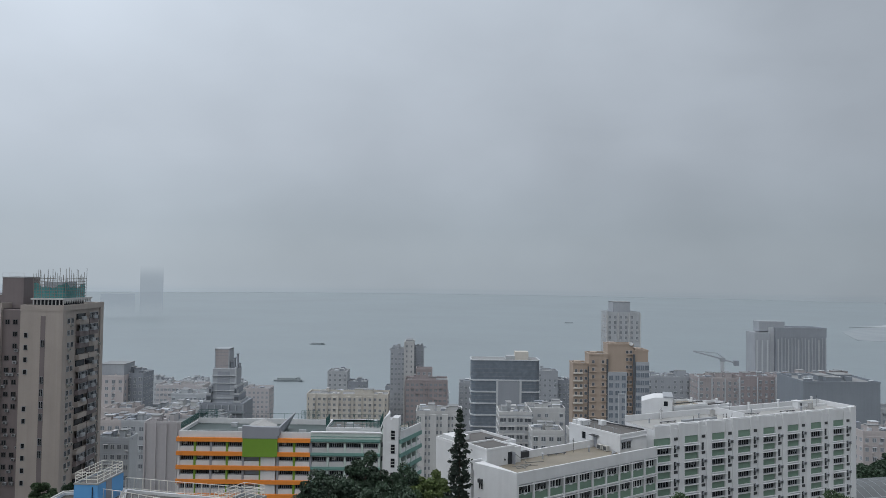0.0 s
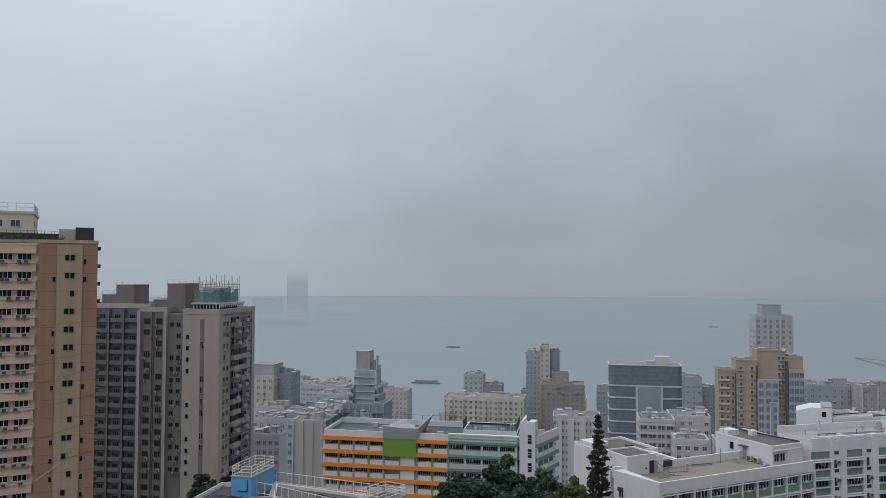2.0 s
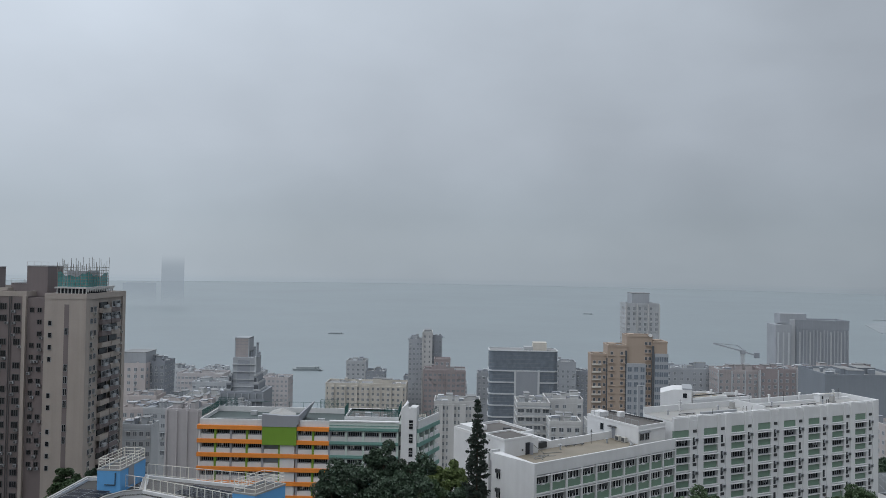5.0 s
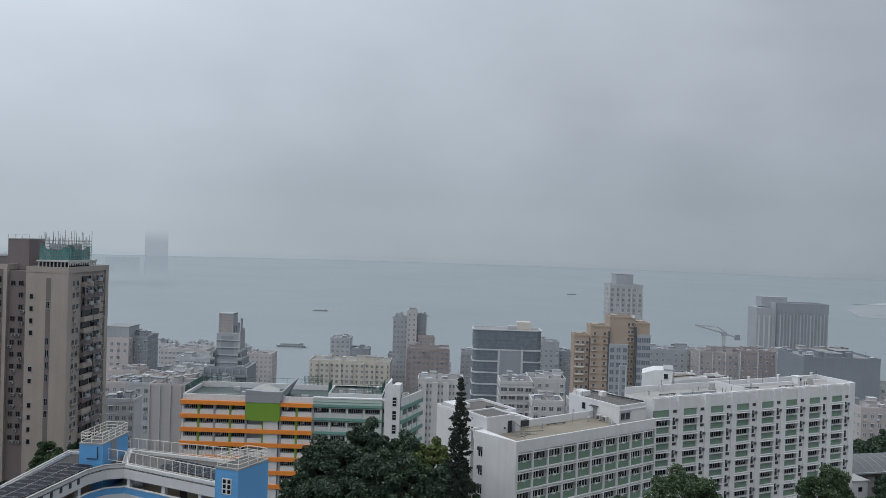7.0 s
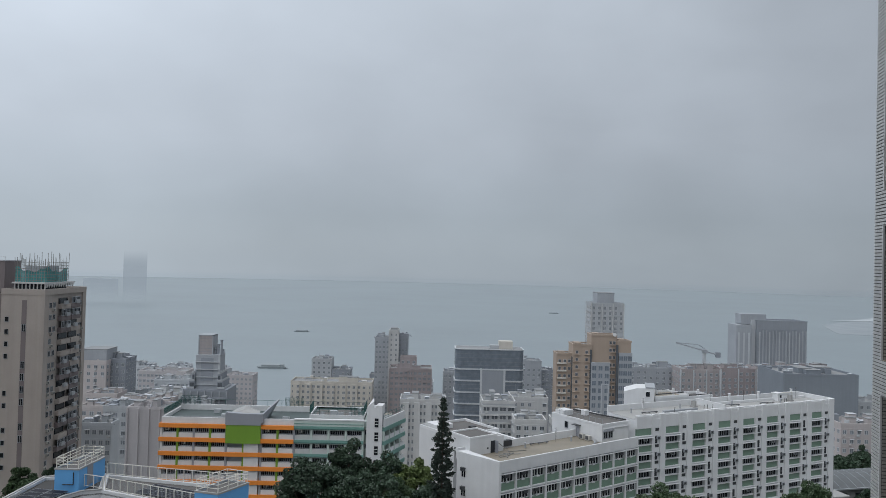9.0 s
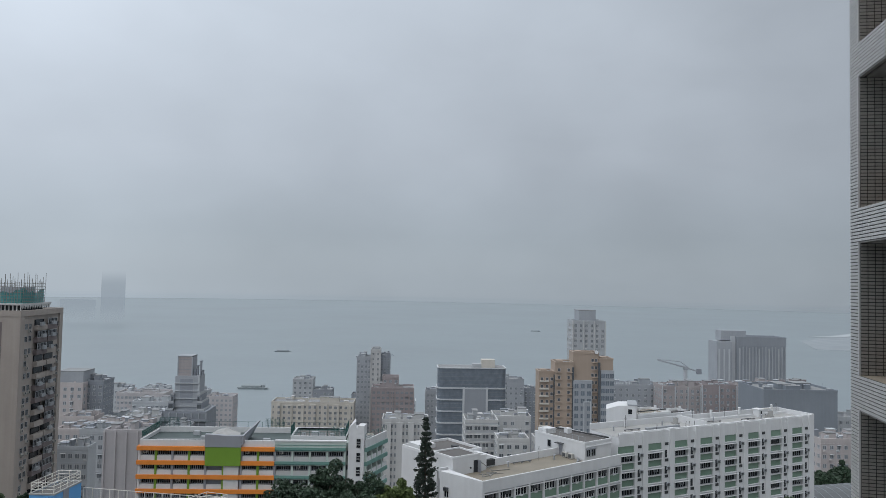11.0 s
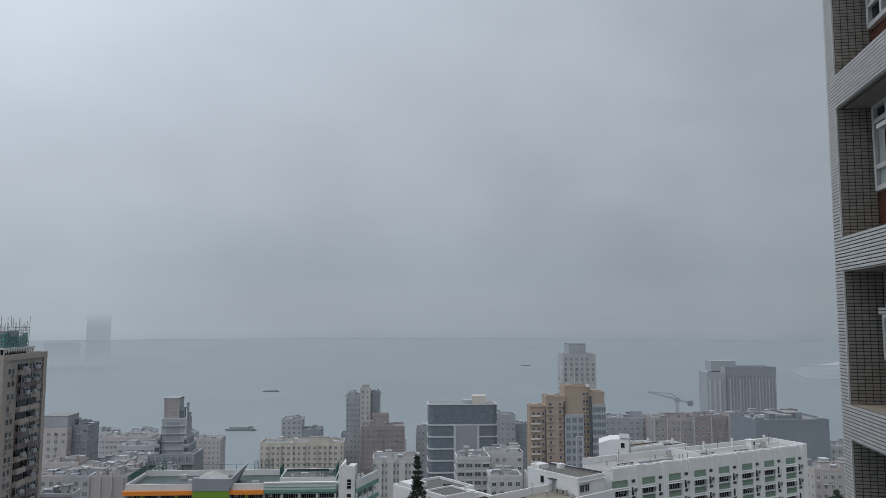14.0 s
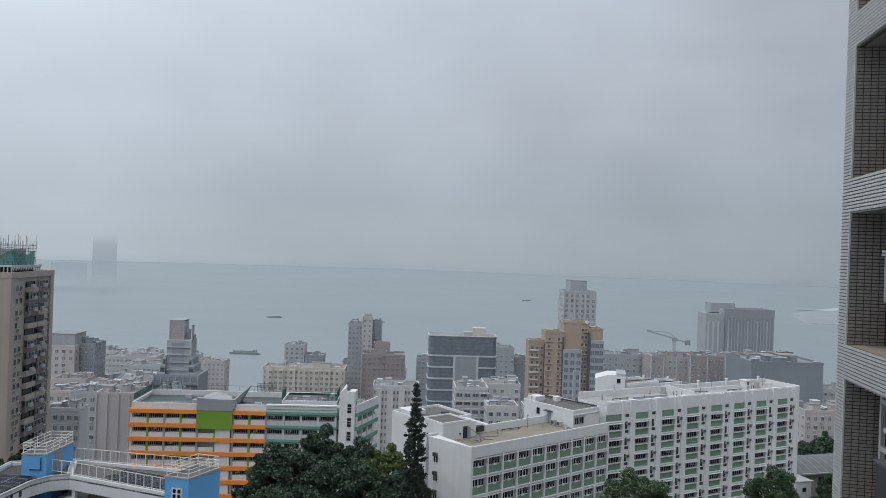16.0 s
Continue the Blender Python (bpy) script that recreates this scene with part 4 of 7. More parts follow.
    part("gable_roof", Shape().add([(XP + 0.3, 0.5, 2.3), (XP + 0.6, 7, 2.3), (mid - 1.0, 7, 3.0), (mid - 0.9, 2.4, 2.85), (XQ - 1.6, 6, 1.9), (XQ - 0.6, 0.5, 1.9)],
                                   [(0, 5, 3), (0, 3, 2, 1), (3, 5, 4, 2)]), "roof_pale", root)
    part("fin", Shape().add([(XQ + 0.1, -0.8, 0.6), (XQ + 0.5, -0.8, 0.6), (XQ + 0.5, 8, 0.6), (XQ + 0.1, 8, 0.6), (XQ + 0.1, -0.8, 2.6), (XQ + 0.5, -0.8, 2.6), (XQ + 2.6, 8, 4.6), (XQ + 2.2, 8, 4.6)],
                            [(0, 3, 2, 1), (4, 5, 6, 7), (0, 1, 5, 4), (1, 2, 6, 5), (2, 3, 7, 6), (3, 0, 4, 7)]), "grey_paint", root, "raking grey roof fin")
    for k in range(1, N):
        z = -FH * k
        part("band", Shape().box(XP, XQ, -0.56, 0.3, z - 0.92, z - 0.006), "orange_paint", root) if k > 1 else None
        part("stair_wall", Shape().box(mid + 0.1, XQ - 0.5, -0.2, 0.5, z - FH, z - 0.93), "white_paint", root)
        part("parapet", Shape().box(XP + 0.3, mid - 0.3, -0.1, 0.12, z - FH, z - FH + 1.05), "white_paint", root)
        part("corridor_window", Shape().box(XP + 0.3, mid - 0.3, 0.5, 0.6, z - FH + 1.05, z - 0.93), "grey_paint", root)
        part("pillar", Shape().box(mid - 0.25, mid + 0.1, -0.25, 0.6, z - FH, z - 0.93), "lime_paint", root)
    # roof of the green wing: raised terrace with mesh fence
    part("terrace", Shape().box(-27.0, X1, 3.2, 13.0, 0.6, 1.5), "roof_teal", root)
    part("terrace_edge", Shape().ring([(-27.0, 3.0), (X1, 3.0), (X1, 13.0), (-27.0, 13.0)], 0.3, 0.6, 2.0), "white_trim", root)
    part("roof_rail", railing_shape([(-26.8, 3.1, 2.0), (X1 - 0.2, 3.1, 2.0), (X1 - 0.2, 12.8, 2.0)], 1.5, 2.2, 0.05, (0.5, 1.0)), "rail_green", root)
    # tall sea-green mesh fences at the roof's corners
    for pts in ([(X1 - 3.4, 3.15, 2.0), (X1 - 0.15, 3.15, 2.0), (X1 - 0.15, 12.7, 2.0)], [(-27.0, 3.2, 2.0), (-27.0, 9.0, 2.0)], [(X0 + 0.3, 12.8, 1.9), (X0 + 5.0, 12.8, 1.9)], [(XQ + 3.0, 12.8, 1.9), (XG, 12.8, 1.9)]):
        part("mesh_fence", railing_shape(pts, 2.1, 0.32, 0.05, (0.25, 0.5, 0.75, 1.0)), "rail_green", root, "sea-green mesh fence")
    for i in range(14):
        x = X0 + 1.2 + 3.3 * i
        part("gutter_pipe", Shape().bar((x, 1.2, 0.62), (x + 2.2, 1.25, 0.62), 0.07, 5), "frame_grey", root)
    clut = random.Random(5)
    for i in range(9):
        x, y = clut.uniform(-58, -47) if i < 3 else clut.uniform(-36, -16), clut.uniform(3.5, 11)
        z0 = 1.5 if x > -27 else 0.6
        part("roof_box", Shape().box(x, x + clut.uniform(0.6, 1.8), y, y + clut.uniform(0.5, 1.2), z0, z0 + clut.uniform(0.4, 1.1)), "city_grey", root)
    part("roof_patch", Shape().box(-26.0, -16.0, 5.0, 11.5, 1.5, 1.515), "roof_grey", root, "grey patched roof area")
    part("roof_pipe", Shape().bar((-58, 4, 0.75), (-47, 4.4, 0.75), 0.08, 6), "frame_grey", root)
    # recessed joint, stair tower and the wing that turns away
    part("joint_wall", Shape().prism([(X1 + 0.02, 0.9), (-12.6, 2.6), (-12.6, 12), (X1 + 0.02, 12)], LOW, 0.9), "sage_paint", root)
    for k in range(N):
        z = -FH * k
        part("joint_window", Shape().prism([(X1 + 0.35, 1.2), (-12.9, 2.15), (-12.9, 2.6), (X1 + 0.35, 1.7)], z - 2.1, z - 1.0), "glass_mid", root)
    tower = part("stair_tower", Shape().prism([(-13.3, -0.4), (-9.7, -0.6), (-9.3, 2.6), (-12.9, 3.0)], LOW, 4.6), "white_paint", root, "white stair tower with dark slot windows")
    part("tower_fin", Shape().add([(-13.3, -0.4, 4.6), (-12.9, 3.0, 4.6), (-11.6, -0.5, 4.6), (-12.0, 2.9, 4.6), (-11.6, -0.5, 6.2), (-12.0, 2.9, 6.2)],
                                  [(0, 2, 4), (1, 5, 3), (0, 4, 5, 1), (2, 3, 5, 4), (0, 1, 3, 2)]), "white_paint", tower)
    part("tower_cap", Shape().prism([(-11.2, -0.5), (-9.7, -0.6), (-9.3, 2.6), (-10.8, 2.8)], 4.6, 5.1), "white_paint", tower)
    for k in range(6):
        part("slot_window", window_mesh(0.75, 1.9, "dark_metal", "glass_dark", 2), "", tower, m=face_pose((-13.3, -0.4), (-9.7, -0.6), 2.35, 0.6 - FH * k - 0.4, 0.02))
    for k in range(6):
        for q in (0.62, 1.25):
            part("glazing_bar", Shape().box(-0.4, 0.4, -0.12, 0.0, q - 0.05, q + 0.05), "white_trim", tower, m=face_pose((-13.3, -0.4), (-9.7, -0.6), 2.35, 0.2 - FH * k, 0.02))
    a, b = Vector((-9.2, 0.0)), Vector((-4.8, 10.6))
    e = (b - a).normalized()
    n = Vector((-e.y, e.x))
    plan = lambda s0, s1, d0, d1: [tuple(a + e * s0 + n * d0), tuple(a + e * s0 + n * d1), tuple(a + e * s1 + n * d1), tuple(a + e * s1 + n * d0)][::-1]
    L = (b - a).length
    part("wing_wall", Shape().prism(plan(0.3, L, 0.9, 3.4), LOW, 0.3), "sage_paint", root)
    part("wing_parapet", Shape().prism(plan(0, L, 0.0, 0.35), 0.0, 1.9), "white_paint", root)
    part("wing_roof", Shape().prism(plan(0, L, 0.35, 3.4), 0.304, 0.6), "roof_teal", root)
    part("roof_rail", railing_shape([(*(a + n * 0.2), 1.9), (*(b + n * 0.2), 1.9)], 1.3, 2.2, 0.06, (0.5, 1.0)), "rail_green", root)
    for k in range(N):
        z = -FH * k
        part("band", Shape().prism(plan(-0.1, L + 0.1, -0.25, 0.9), z - 0.9, z - 0.004), "teal_paint", root)
        for i in range(4):
            s0 = 0.4 + i * L / 4
            part("window", Shape().prism(plan(s0, s0 + L / 4 - 0.8, 0.80, 0.95), z - 2.2, z - 0.95), "glass_dark", root)
            part("parapet", Shape().prism(plan(s0, s0 + L / 4 - 0.6, 0.0, 0.2), z - FH, z - FH + 1.0), "white_paint", root)
            part("pillar", Shape().prism(plan(s0 - 0.5, s0 - 0.1, -0.1, 0.9), z - FH, z - 0.9), "sage_paint", root)
    return root


school()

# ---- blue and white school round a courtyard ----


def blue_school():
    root = thing("courtyard_school", pose(0, 0, 0), "white school with blue stair towers, roof rails and solar panels", "building")
    Z, LOW = -23.3, -57.0
    east = [(-31.6, 74.3), (-19.6, 69.0), (-17.6, 76.0), (-33.4, 79.6)]
    west = [(-36.6, 57.0), (-34.2, 72.0), (-33.2, 73.7), (-31.6, 74.3), (-33.4, 79.6), (-39.2, 78.2), (-39.8, 57.0)]

    def inset(plan, d):
        out = []
        n = len(plan)
        for i in range(n):
            p, q, r = Vector(plan[i - 1]), Vector(plan[i]), Vector(plan[(i + 1) % n])
            e1, e2 = (q - p).normalized(), (r - q).normalized()
            k = Vector((-e1.y, e1.x)) + Vector((-e2.y, e2.x))
            out.append(tuple(q + k / max(0.3, k.dot(Vector((-e1.y, e1.x)))) * d))
        return out

    for plan, roofname in ((east, "roof_grey"), (west, "roof_dark")):
        part("core_wall", Shape().prism(inset(plan, 1.7), LOW, Z - 0.5), "tan_wall", root)
        part("roof_slab", Shape().prism(plan, Z - 0.45, Z - 0.3), roofname, root)
        part("fascia", Shape().ring(plan, 0.3, Z - 1.4, Z), "white_paint", root)
        for k in range(6):
            z = Z - 2.55 - 3.35 * k
            part("slab", Shape().prism(inset(plan, 0.15), z - 0.55, z - 0.35), "white_trim", root)
            part("band", Shape().ring(inset(plan, 0.02), 0.18, z - 0.38, z + 0.25), "blue_paint", root, "light blue corridor parapet")
            part("spandrel", Shape().ring(inset(plan, 0.0), 0.22, z - 1.0, z - 0.38), "white_paint", root)
            part("coping", Shape().ring(inset(plan, -0.03), 0.26, z + 0.25, z + 0.33), "white_trim", root)
    # corridor windows and doors of the upper floors
    for a, b in (((-31.6, 74.3), (-19.6, 69.0)), ((-36.6, 57.0), (-34.2, 72.0))):
        L = (Vector(b) - Vector(a)).length
        for k in range(3):
            for i in range(int(L / 2.3)):
                m = face_pose(a, b, 1.6 + 2.3 * i, Z - 2.05 - 3.35 * k, -1.66)
                if i % 3 == 2:
                    part("door", once("cdoor", lambda: Shape().box(-0.45, 0.45, -0.05, 0.03, -0.95, 1.1).mesh("door", ("dark_metal",))), "", root, m=m)
                else:
                    part("window", window_mesh(1.7, 0.85, "frame_grey", "glass_dark", 4), "", root, m=m)
        for i in range(int(L / 4.6) + 1):
            p = face_pose(a, b, min(L - 0.4, 0.4 + 4.6 * i), 0, -0.35)
            part("column", once("ccol", lambda: Shape().box(-0.2, 0.2, -0.2, 0.2, LOW, Z - 1.15).mesh("column", ("white_paint",))), "", root, m=p)
    # the school's name on the western fascia, as plain dark bars
    bar = once("sign_bar", lambda: Shape().box(-0.17, 0.17, -0.03, 0.02, -0.27, 0.27).mesh("sign_bar", ("dark_metal",)))
    for s0 in (7.4, 8.7, 10.0, 11.3, 12.6, 13.8):
        part("sign_bar", bar, "", root, m=face_pose((-36.6, 57.0), (-34.2, 72.0), s0, Z - 0.66, 0.01))
    # rails along the roof
    for pts in ([(-31.2, 74.28, Z), (-20.7, 69.65, Z)], [(-33.2, 79.4, Z), (-25.5, 77.65, Z), (-18.0, 75.95, Z)], [(-33.7, 75.2, Z), (-31.5, 74.45, Z)]):
        part("roof_rail", railing_shape(pts, 1.25, 0.95, 0.045, (0.12, 1.0)), "rail_white", root, "cream steel roof railing")
        s = Shape()
        for a, b in zip(pts, pts[1:]):
            A, B = Vector(a), Vector(b)
            n = round((B - A).length / 0.16)
            for i in range(n):
                p = A.lerp(B, (i + 0.5) / n)
                s.bar(p + Vector((0, 0, 0.15)), p + Vector((0, 0, 1.22)), 0.012)
        tagged(part("rail_mesh", s, "frame_grey", root), kind="stuff")
    # blue stair towers with railed tops
    for plan, top, name in (([(-20.5, 67.8), (-18.2, 67.1), (-16.3, 70.6), (-18.6, 71.5)], -21.3, "a"), ([(-36.2, 74.3), (-33.8, 74.2), (-33.3, 79.0), (-35.7, 79.1)], -21.4, "b")):
        t = part("stair_tower", Shape().prism(plan, LOW, top), "blue_paint", root, "light blue stair tower")
        part("coping", Shape().ring(inset(plan, -0.04), 0.16, top, top + 0.16), "roof_pale", t, "thin weathered coping")
        part("tower_roof", Shape().prism(inset(plan, 0.2), top, top + 0.03), "roof_grey", t)
        part("roof_rail", railing_shape([(x, y, top + 0.16) for x, y in inset(plan, 0.1)], 1.0, 1.1, 0.04, (0.35, 0.68, 1.0), True), "rail_white", t)
        if name == "a":
            for k in range(3):
                part("window_frame", once("bframe", lambda: Shape().box(-0.5, 0.5, -0.02, 0.02, -0.1, 1.38).mesh("window_frame", ("white_trim",))), "", t, m=face_pose(plan[0], plan[1], 1.24, top - 2.2 - 3.35 * k, 0.002))
                for i in range(2):
                    for j in range(3):
                        part("pane", once("bpane", lambda: Shape().box(-0.15, 0.15, -0.03, 0.02, 0, 0.34).mesh("pane", ("glass_dark",))), "", t, m=face_pose(plan[0], plan[1], 1.0 + 0.48 * i, top - 2.2 - 3.35 * k + 0.46 * j, 0.01))
        else:
            part("pipe", Shape().bar((-35.4, 74.2, top - 1.4), (-34.3, 74.15, top - 1.4), 0.05).bar((-34.3, 74.15, top - 1.4), (-34.3, 74.15, top - 0.2), 0.05), "dark_metal", t)
            part("door", once("tdoor", lambda: Shape().box(-0.5, 0.5, -0.04, 0.02, 0, 2.0).mesh("door", ("grey_paint",))), "", t, m=face_pose(plan[1], plan[2], 2.0, Z, 0.01))
    # coping of the western roof
    part("coping", Shape().ring(inset(west, -0.05), 0.24, Z, Z + 0.10), "roof_pale", root, "weathered grey coping")
    return root


blue_school()


def solar_panel(m):
    if "solar" not in SHARED:
        root = thing("solar_panel", m, "dark blue solar panel with pale frame on a roof rack", "solar panel", "rooftop solar panels")
        part("cell_sheet", Shape().add([(0, 0, 0.25), (1.7, 0, 0.25), (1.7, 1.06, 0.30), (0, 1.06, 0.30), (0, 0, 0.21), (1.7, 0, 0.21), (1.7, 1.06, 0.26), (0, 1.06, 0.26)],
                                  [(0, 1, 2, 3), (7, 6, 5, 4), (0, 4, 5, 1), (1, 5, 6, 2), (2, 6, 7, 3), (3, 7, 4, 0)]), "solar", root)
        fr = Shape()
        for a, b in (((0, 0, 0.255), (1.7, 0, 0.255)), ((1.7, 0, 0.255), (1.7, 1.06, 0.305)), ((1.7, 1.06, 0.305), (0, 1.06, 0.305)), ((0, 1.06, 0.305), (0, 0, 0.255))):
            fr.bar(a, b, 0.015)
        part("rim", fr, "frame_grey", root)
        for x in (0.2, 1.5):
            part("leg", Shape().bar((x, 0.1, -0.02), (x, 0.1, 0.25), 0.025), "frame_grey", root)
            part("leg", Shape().bar((x, 0.95, -0.02), (x, 0.95, 0.28), 0.025), "frame_grey", root)
        SHARED["solar"] = root
        return root
    return copy_thing(SHARED["solar"], m)


for i in range(14):
    for j in range(2):
        p = Vector((-36.7, 59.7)) + Vector((0.158, 0.987)) * (1.1 * i) + Vector((-0.987, 0.158)) * (0.15 + 1.76 * j)
        solar_panel(pose(p.x, p.y, -23.58, 0, 0, 170.9))
for i in range(4):
    for j in range(2):
        p = Vector((-27.4, 73.4)) + Vector((0.915, -0.404)) * (1.8 * i - 1.0) + Vector((0.404, 0.915)) * (0.3 + 1.6 * j)
        solar_panel(pose(p.x, p.y, -23.58, 0, 0, -23.8))

# ---- towers on the west side ----


def window_rows(root, a, b, z_top, z_low, fh, xs, w, h, frame_mat, glass, panes=2, ac="", skip=0, out=0.005, seed=1):
    rnd = random.Random(seed)
    me = window_mesh(w, h, frame_mat, glass, panes)
    z = z_top
    while z > z_low:
        for x in xs:
            if skip and rnd.random() < skip:
                continue
            part("window", me, "", root, m=face_pose(a, b, x, z, out))
            if ac and rnd.random() < 0.55:
                part("air_conditioner", ac_mesh(ac), "", root, m=face_pose(a, b, x + rnd.choice((-0.5, 0.3, 0.6)) * w, z - 0.75, out))
        z -= fh


def grey_tower():
    root = thing("apartment_tower", pose(0, 0, 0), "weathered beige and grey apartment tower with cluttered balconies", "building", "west towers")
    LOW, TOP, FH = -72.0, -9.7, 2.75
    x0, x1, y0, y1 = -95.0, -85.7, 168.0, 188.0
    part("front_wall", Shape().box(x0, x1, y0, y0 + 6, LOW, TOP), "beige_tower", root)
    part("side_wall", Shape().box(x1 - 1.2, x1, y0 + 6.01, y1 - 0.1, LOW, TOP - 0.02), "beige_tower", root)
    part("back_wall", Shape().box(-101.0, x1 - 1.2, y0 + 3.0, y1 - 0.2, LOW, TOP - 0.04), "mauve_tower", root)
    part("side_pier", Shape().box(x1 - 0.6, x1 + 0.35, y0 - 0.06, y0 + 1.9, LOW, TOP + 0.3), "beige_tower", root)
    part("far_pier", Shape().box(x1 - 1.0, x1 + 0.35, y1 - 1.6, y1, LOW, TOP + 0.3), "beige_tower", root)
    part("parapet", Shape().ring([(x0, y0 - 0.1), (x1 + 0.4, y0 - 0.1), (x1 + 0.4, y1), (x0, y1)], 0.4, TOP, TOP + 1.3), "beige_tower", root)
    part("roof", Shape().box(x0, x1, y0 + 0.3, y1 - 0.4, TOP, TOP + 0.05), "city_roof", root)
    # tall dark slot and small windows in the front
    part("slot", Shape().box(-90.4, -89.3, y0 - 0.02, y0 + 0.3, LOW, TOP - 1.2), "mauve_tower", root)
    window_rows(root, (x0, y0), (x1, y0), TOP - 3.3, -50.0, FH, (1.35,), 0.75, 1.05, "frame_grey", "glass_dark", 1, "", 0.25, seed=3)
    window_rows(root, (x0, y0), (x1, y0), TOP - 2.6, -50.0, FH, (5.15,), 0.75, 1.5, "frame_grey", "glass_dark", 2, "", 0.25, 0.03, seed=4)
    window_rows(root, (-101.0, y0 + 3.0), (x0, y0 + 3.0), TOP - 3.3, -50.0, FH, (1.4, 3.2, 5.0), 0.9, 1.0, "frame_dark", "glass_dark", 2, "grey", 0.2, seed=5)
    # east side: air conditioners, then stacked enclosed balconies
    a, b = (x1 + 0.004, y0), (x1 + 0.004, y1)
    window_rows(root, a, b, TOP - 3.0, -50.0, FH, (3.2, 4.9), 0.9, 1.1, "frame_grey", "glass_dark", 2, "box", 0.1, seed=6)
    b1 = Shape().box(-2.2, 2.2, -1.0, 0.0, -0.15, 0.95).mesh("balcony", ("beige_tower",))
    b2 = Shape().box(-2.2, 2.2, -1.0, 0.0, -0.15, 0.95).mesh("balcony", ("mauve_tower",))
    open_back = Shape().box(-2.0, 2.0, -0.25, 0.0, 0.95, 2.3).mesh("balcony_door", ("glass_dark",))
    cage = window_mesh(4.0, 1.3, "frame_grey", "glass_dark", 6)
    rnd = random.Random(9)
    for k in range(16):
        for j, s in enumerate((8.8, 13.6)):
            shut = rnd.random() > 0.6
            bal = part("balcony", b2 if shut else b1, "", root, m=face_pose(a, b, s, TOP - 3.3 - FH * k, 0.0))
            if shut:
                part("enclosure", cage, "", bal, "grey framed balcony glazing", m=pose(0, -0.9, 1.05))
            else:
                part("balcony_door", open_back, "", bal)
            if rnd.random() < 0.5:
                part("laundry_rack", once("rack", lambda: Shape().box(-0.8, 0.8, -1.5, -1.0, 0, 0.8).mesh("laundry_rack", ("frame_grey",))), "", root, m=face_pose(a, b, s + rnd.uniform(-1, 1), TOP - 2.4 - FH * k, 0.0))
    window_rows(root, a, b, TOP - 3.0, -50.0, FH, (16.9, 18.1), 0.8, 1.0, "frame_grey", "glass_dark", 2, "box", 0.1, seed=8)
    # roof pavilion with scalloped eaves; its shaded inside is a solid near-black block
    pav = part("pavilion", Shape().box(-93.0, -87.0, 170.0, 181.0, TOP + 0.05, TOP + 2.4), "dark_room", root, "roof pavilion with white scalloped eaves and a near-black block for its shade")
    part("pavilion_roof", Shape().box(-93.6, -86.2, 169.4, 183.5, TOP + 2.4, TOP + 2.75), "city_white", pav)
    for i in range(9):
        part("post", Shape().box(-93.2 + 0.85 * i, -93.0 + 0.85 * i, 169.6, 169.8, TOP + 1.0, TOP + 2.4), "city_white", pav)
    for i in range(12):
        y = 169.8 + 1.1 * i
        part("scallop", Shape().add([(-86.3, y, TOP + 2.4), (-86.3, y + 1.0, TOP + 2.4), (-86.3, y + 0.5, TOP + 1.5), (-86.1, y, TOP + 2.4), (-86.1, y + 1.0, TOP + 2.4), (-86.1, y + 0.5, TOP + 1.5)],
                                    [(0, 1, 2), (3, 5, 4), (0, 2, 5, 3), (1, 4, 5, 2), (0, 3, 4, 1)]), "city_white", pav)
    return root


def scaffold():
    x0, x1, y0, y1, z0, z1 = -93.8, -86.6, 171.0, 181.0, -6.9, -1.3
    root = thing("roof_scaffold", pose(0, 0, z0), "bamboo scaffold wrapped in torn green netting on a roof", "scaffold")
    rnd = random.Random(4)
    poles, bars = Shape(), Shape()
    edge = [(x0 + (x1 - x0) * i / 12, y) for y in (y0, y1) for i in range(13)] + [(x, y0 + (y1 - y0) * i / 11) for x in (x0, x1) for i in range(1, 11)]
    for x, y in edge:
        part("pole", Shape().bar((x, y, 0), (x + rnd.uniform(-.15, .15), y + rnd.uniform(-.15, .15), z1 - z0 - 1.0 + rnd.uniform(0.0, 2.4)), 0.05), "bamboo", root)
    for k in range(7):
        z = 0.3 + k * 0.68
        for a, b in (((x0, y0), (x1, y0)), ((x1, y0), (x1, y1)), ((x1, y1), (x0, y1)), ((x0, y1), (x0, y0))):
            part("ledger", Shape().bar((*a, z + rnd.uniform(-.1, .1)), (*b, z + rnd.uniform(-.1, .1)), 0.05), "bamboo", root)
    for a, b in (((x0, y0), (x1, y0)), ((x1, y0), (x1, y1))):
        n, A, B = 14, Vector(a), Vector(b)
        v, f = [], []
        for i in range(n + 1):
            p = A.lerp(B, i / n)
            e = (B - A).normalized()
            o = Vector((e.y, -e.x)) * (-0.25 - 0.25 * rnd.random())
            top = 3.5 - 1.1 * math.sin(math.pi * i / n) + 0.25 * math.sin(i * 1.3) + rnd.uniform(-.12, .12)
            for q in range(5):
                v.append((p.x + o.x * (0.4 + 0.3 * (q % 2)), p.y + o.y * (0.4 + 0.3 * (q % 2)), -0.3 + (top + 0.3) * q / 4))
        for i in range(n):
            for q in range(4):
                f.append((i * 5 + q, i * 5 + 5 + q, i * 5 + 6 + q, i * 5 + 1 + q))
        part("netting", Shape().add(v, f), "net_teal", root, "torn green construction netting")
    part("core", Shape().box(x0 + 1.6, x1 - 1.6, y0 + 1.6, y1 - 1.6, 0, 3.6), "city_slate", root)
    return root


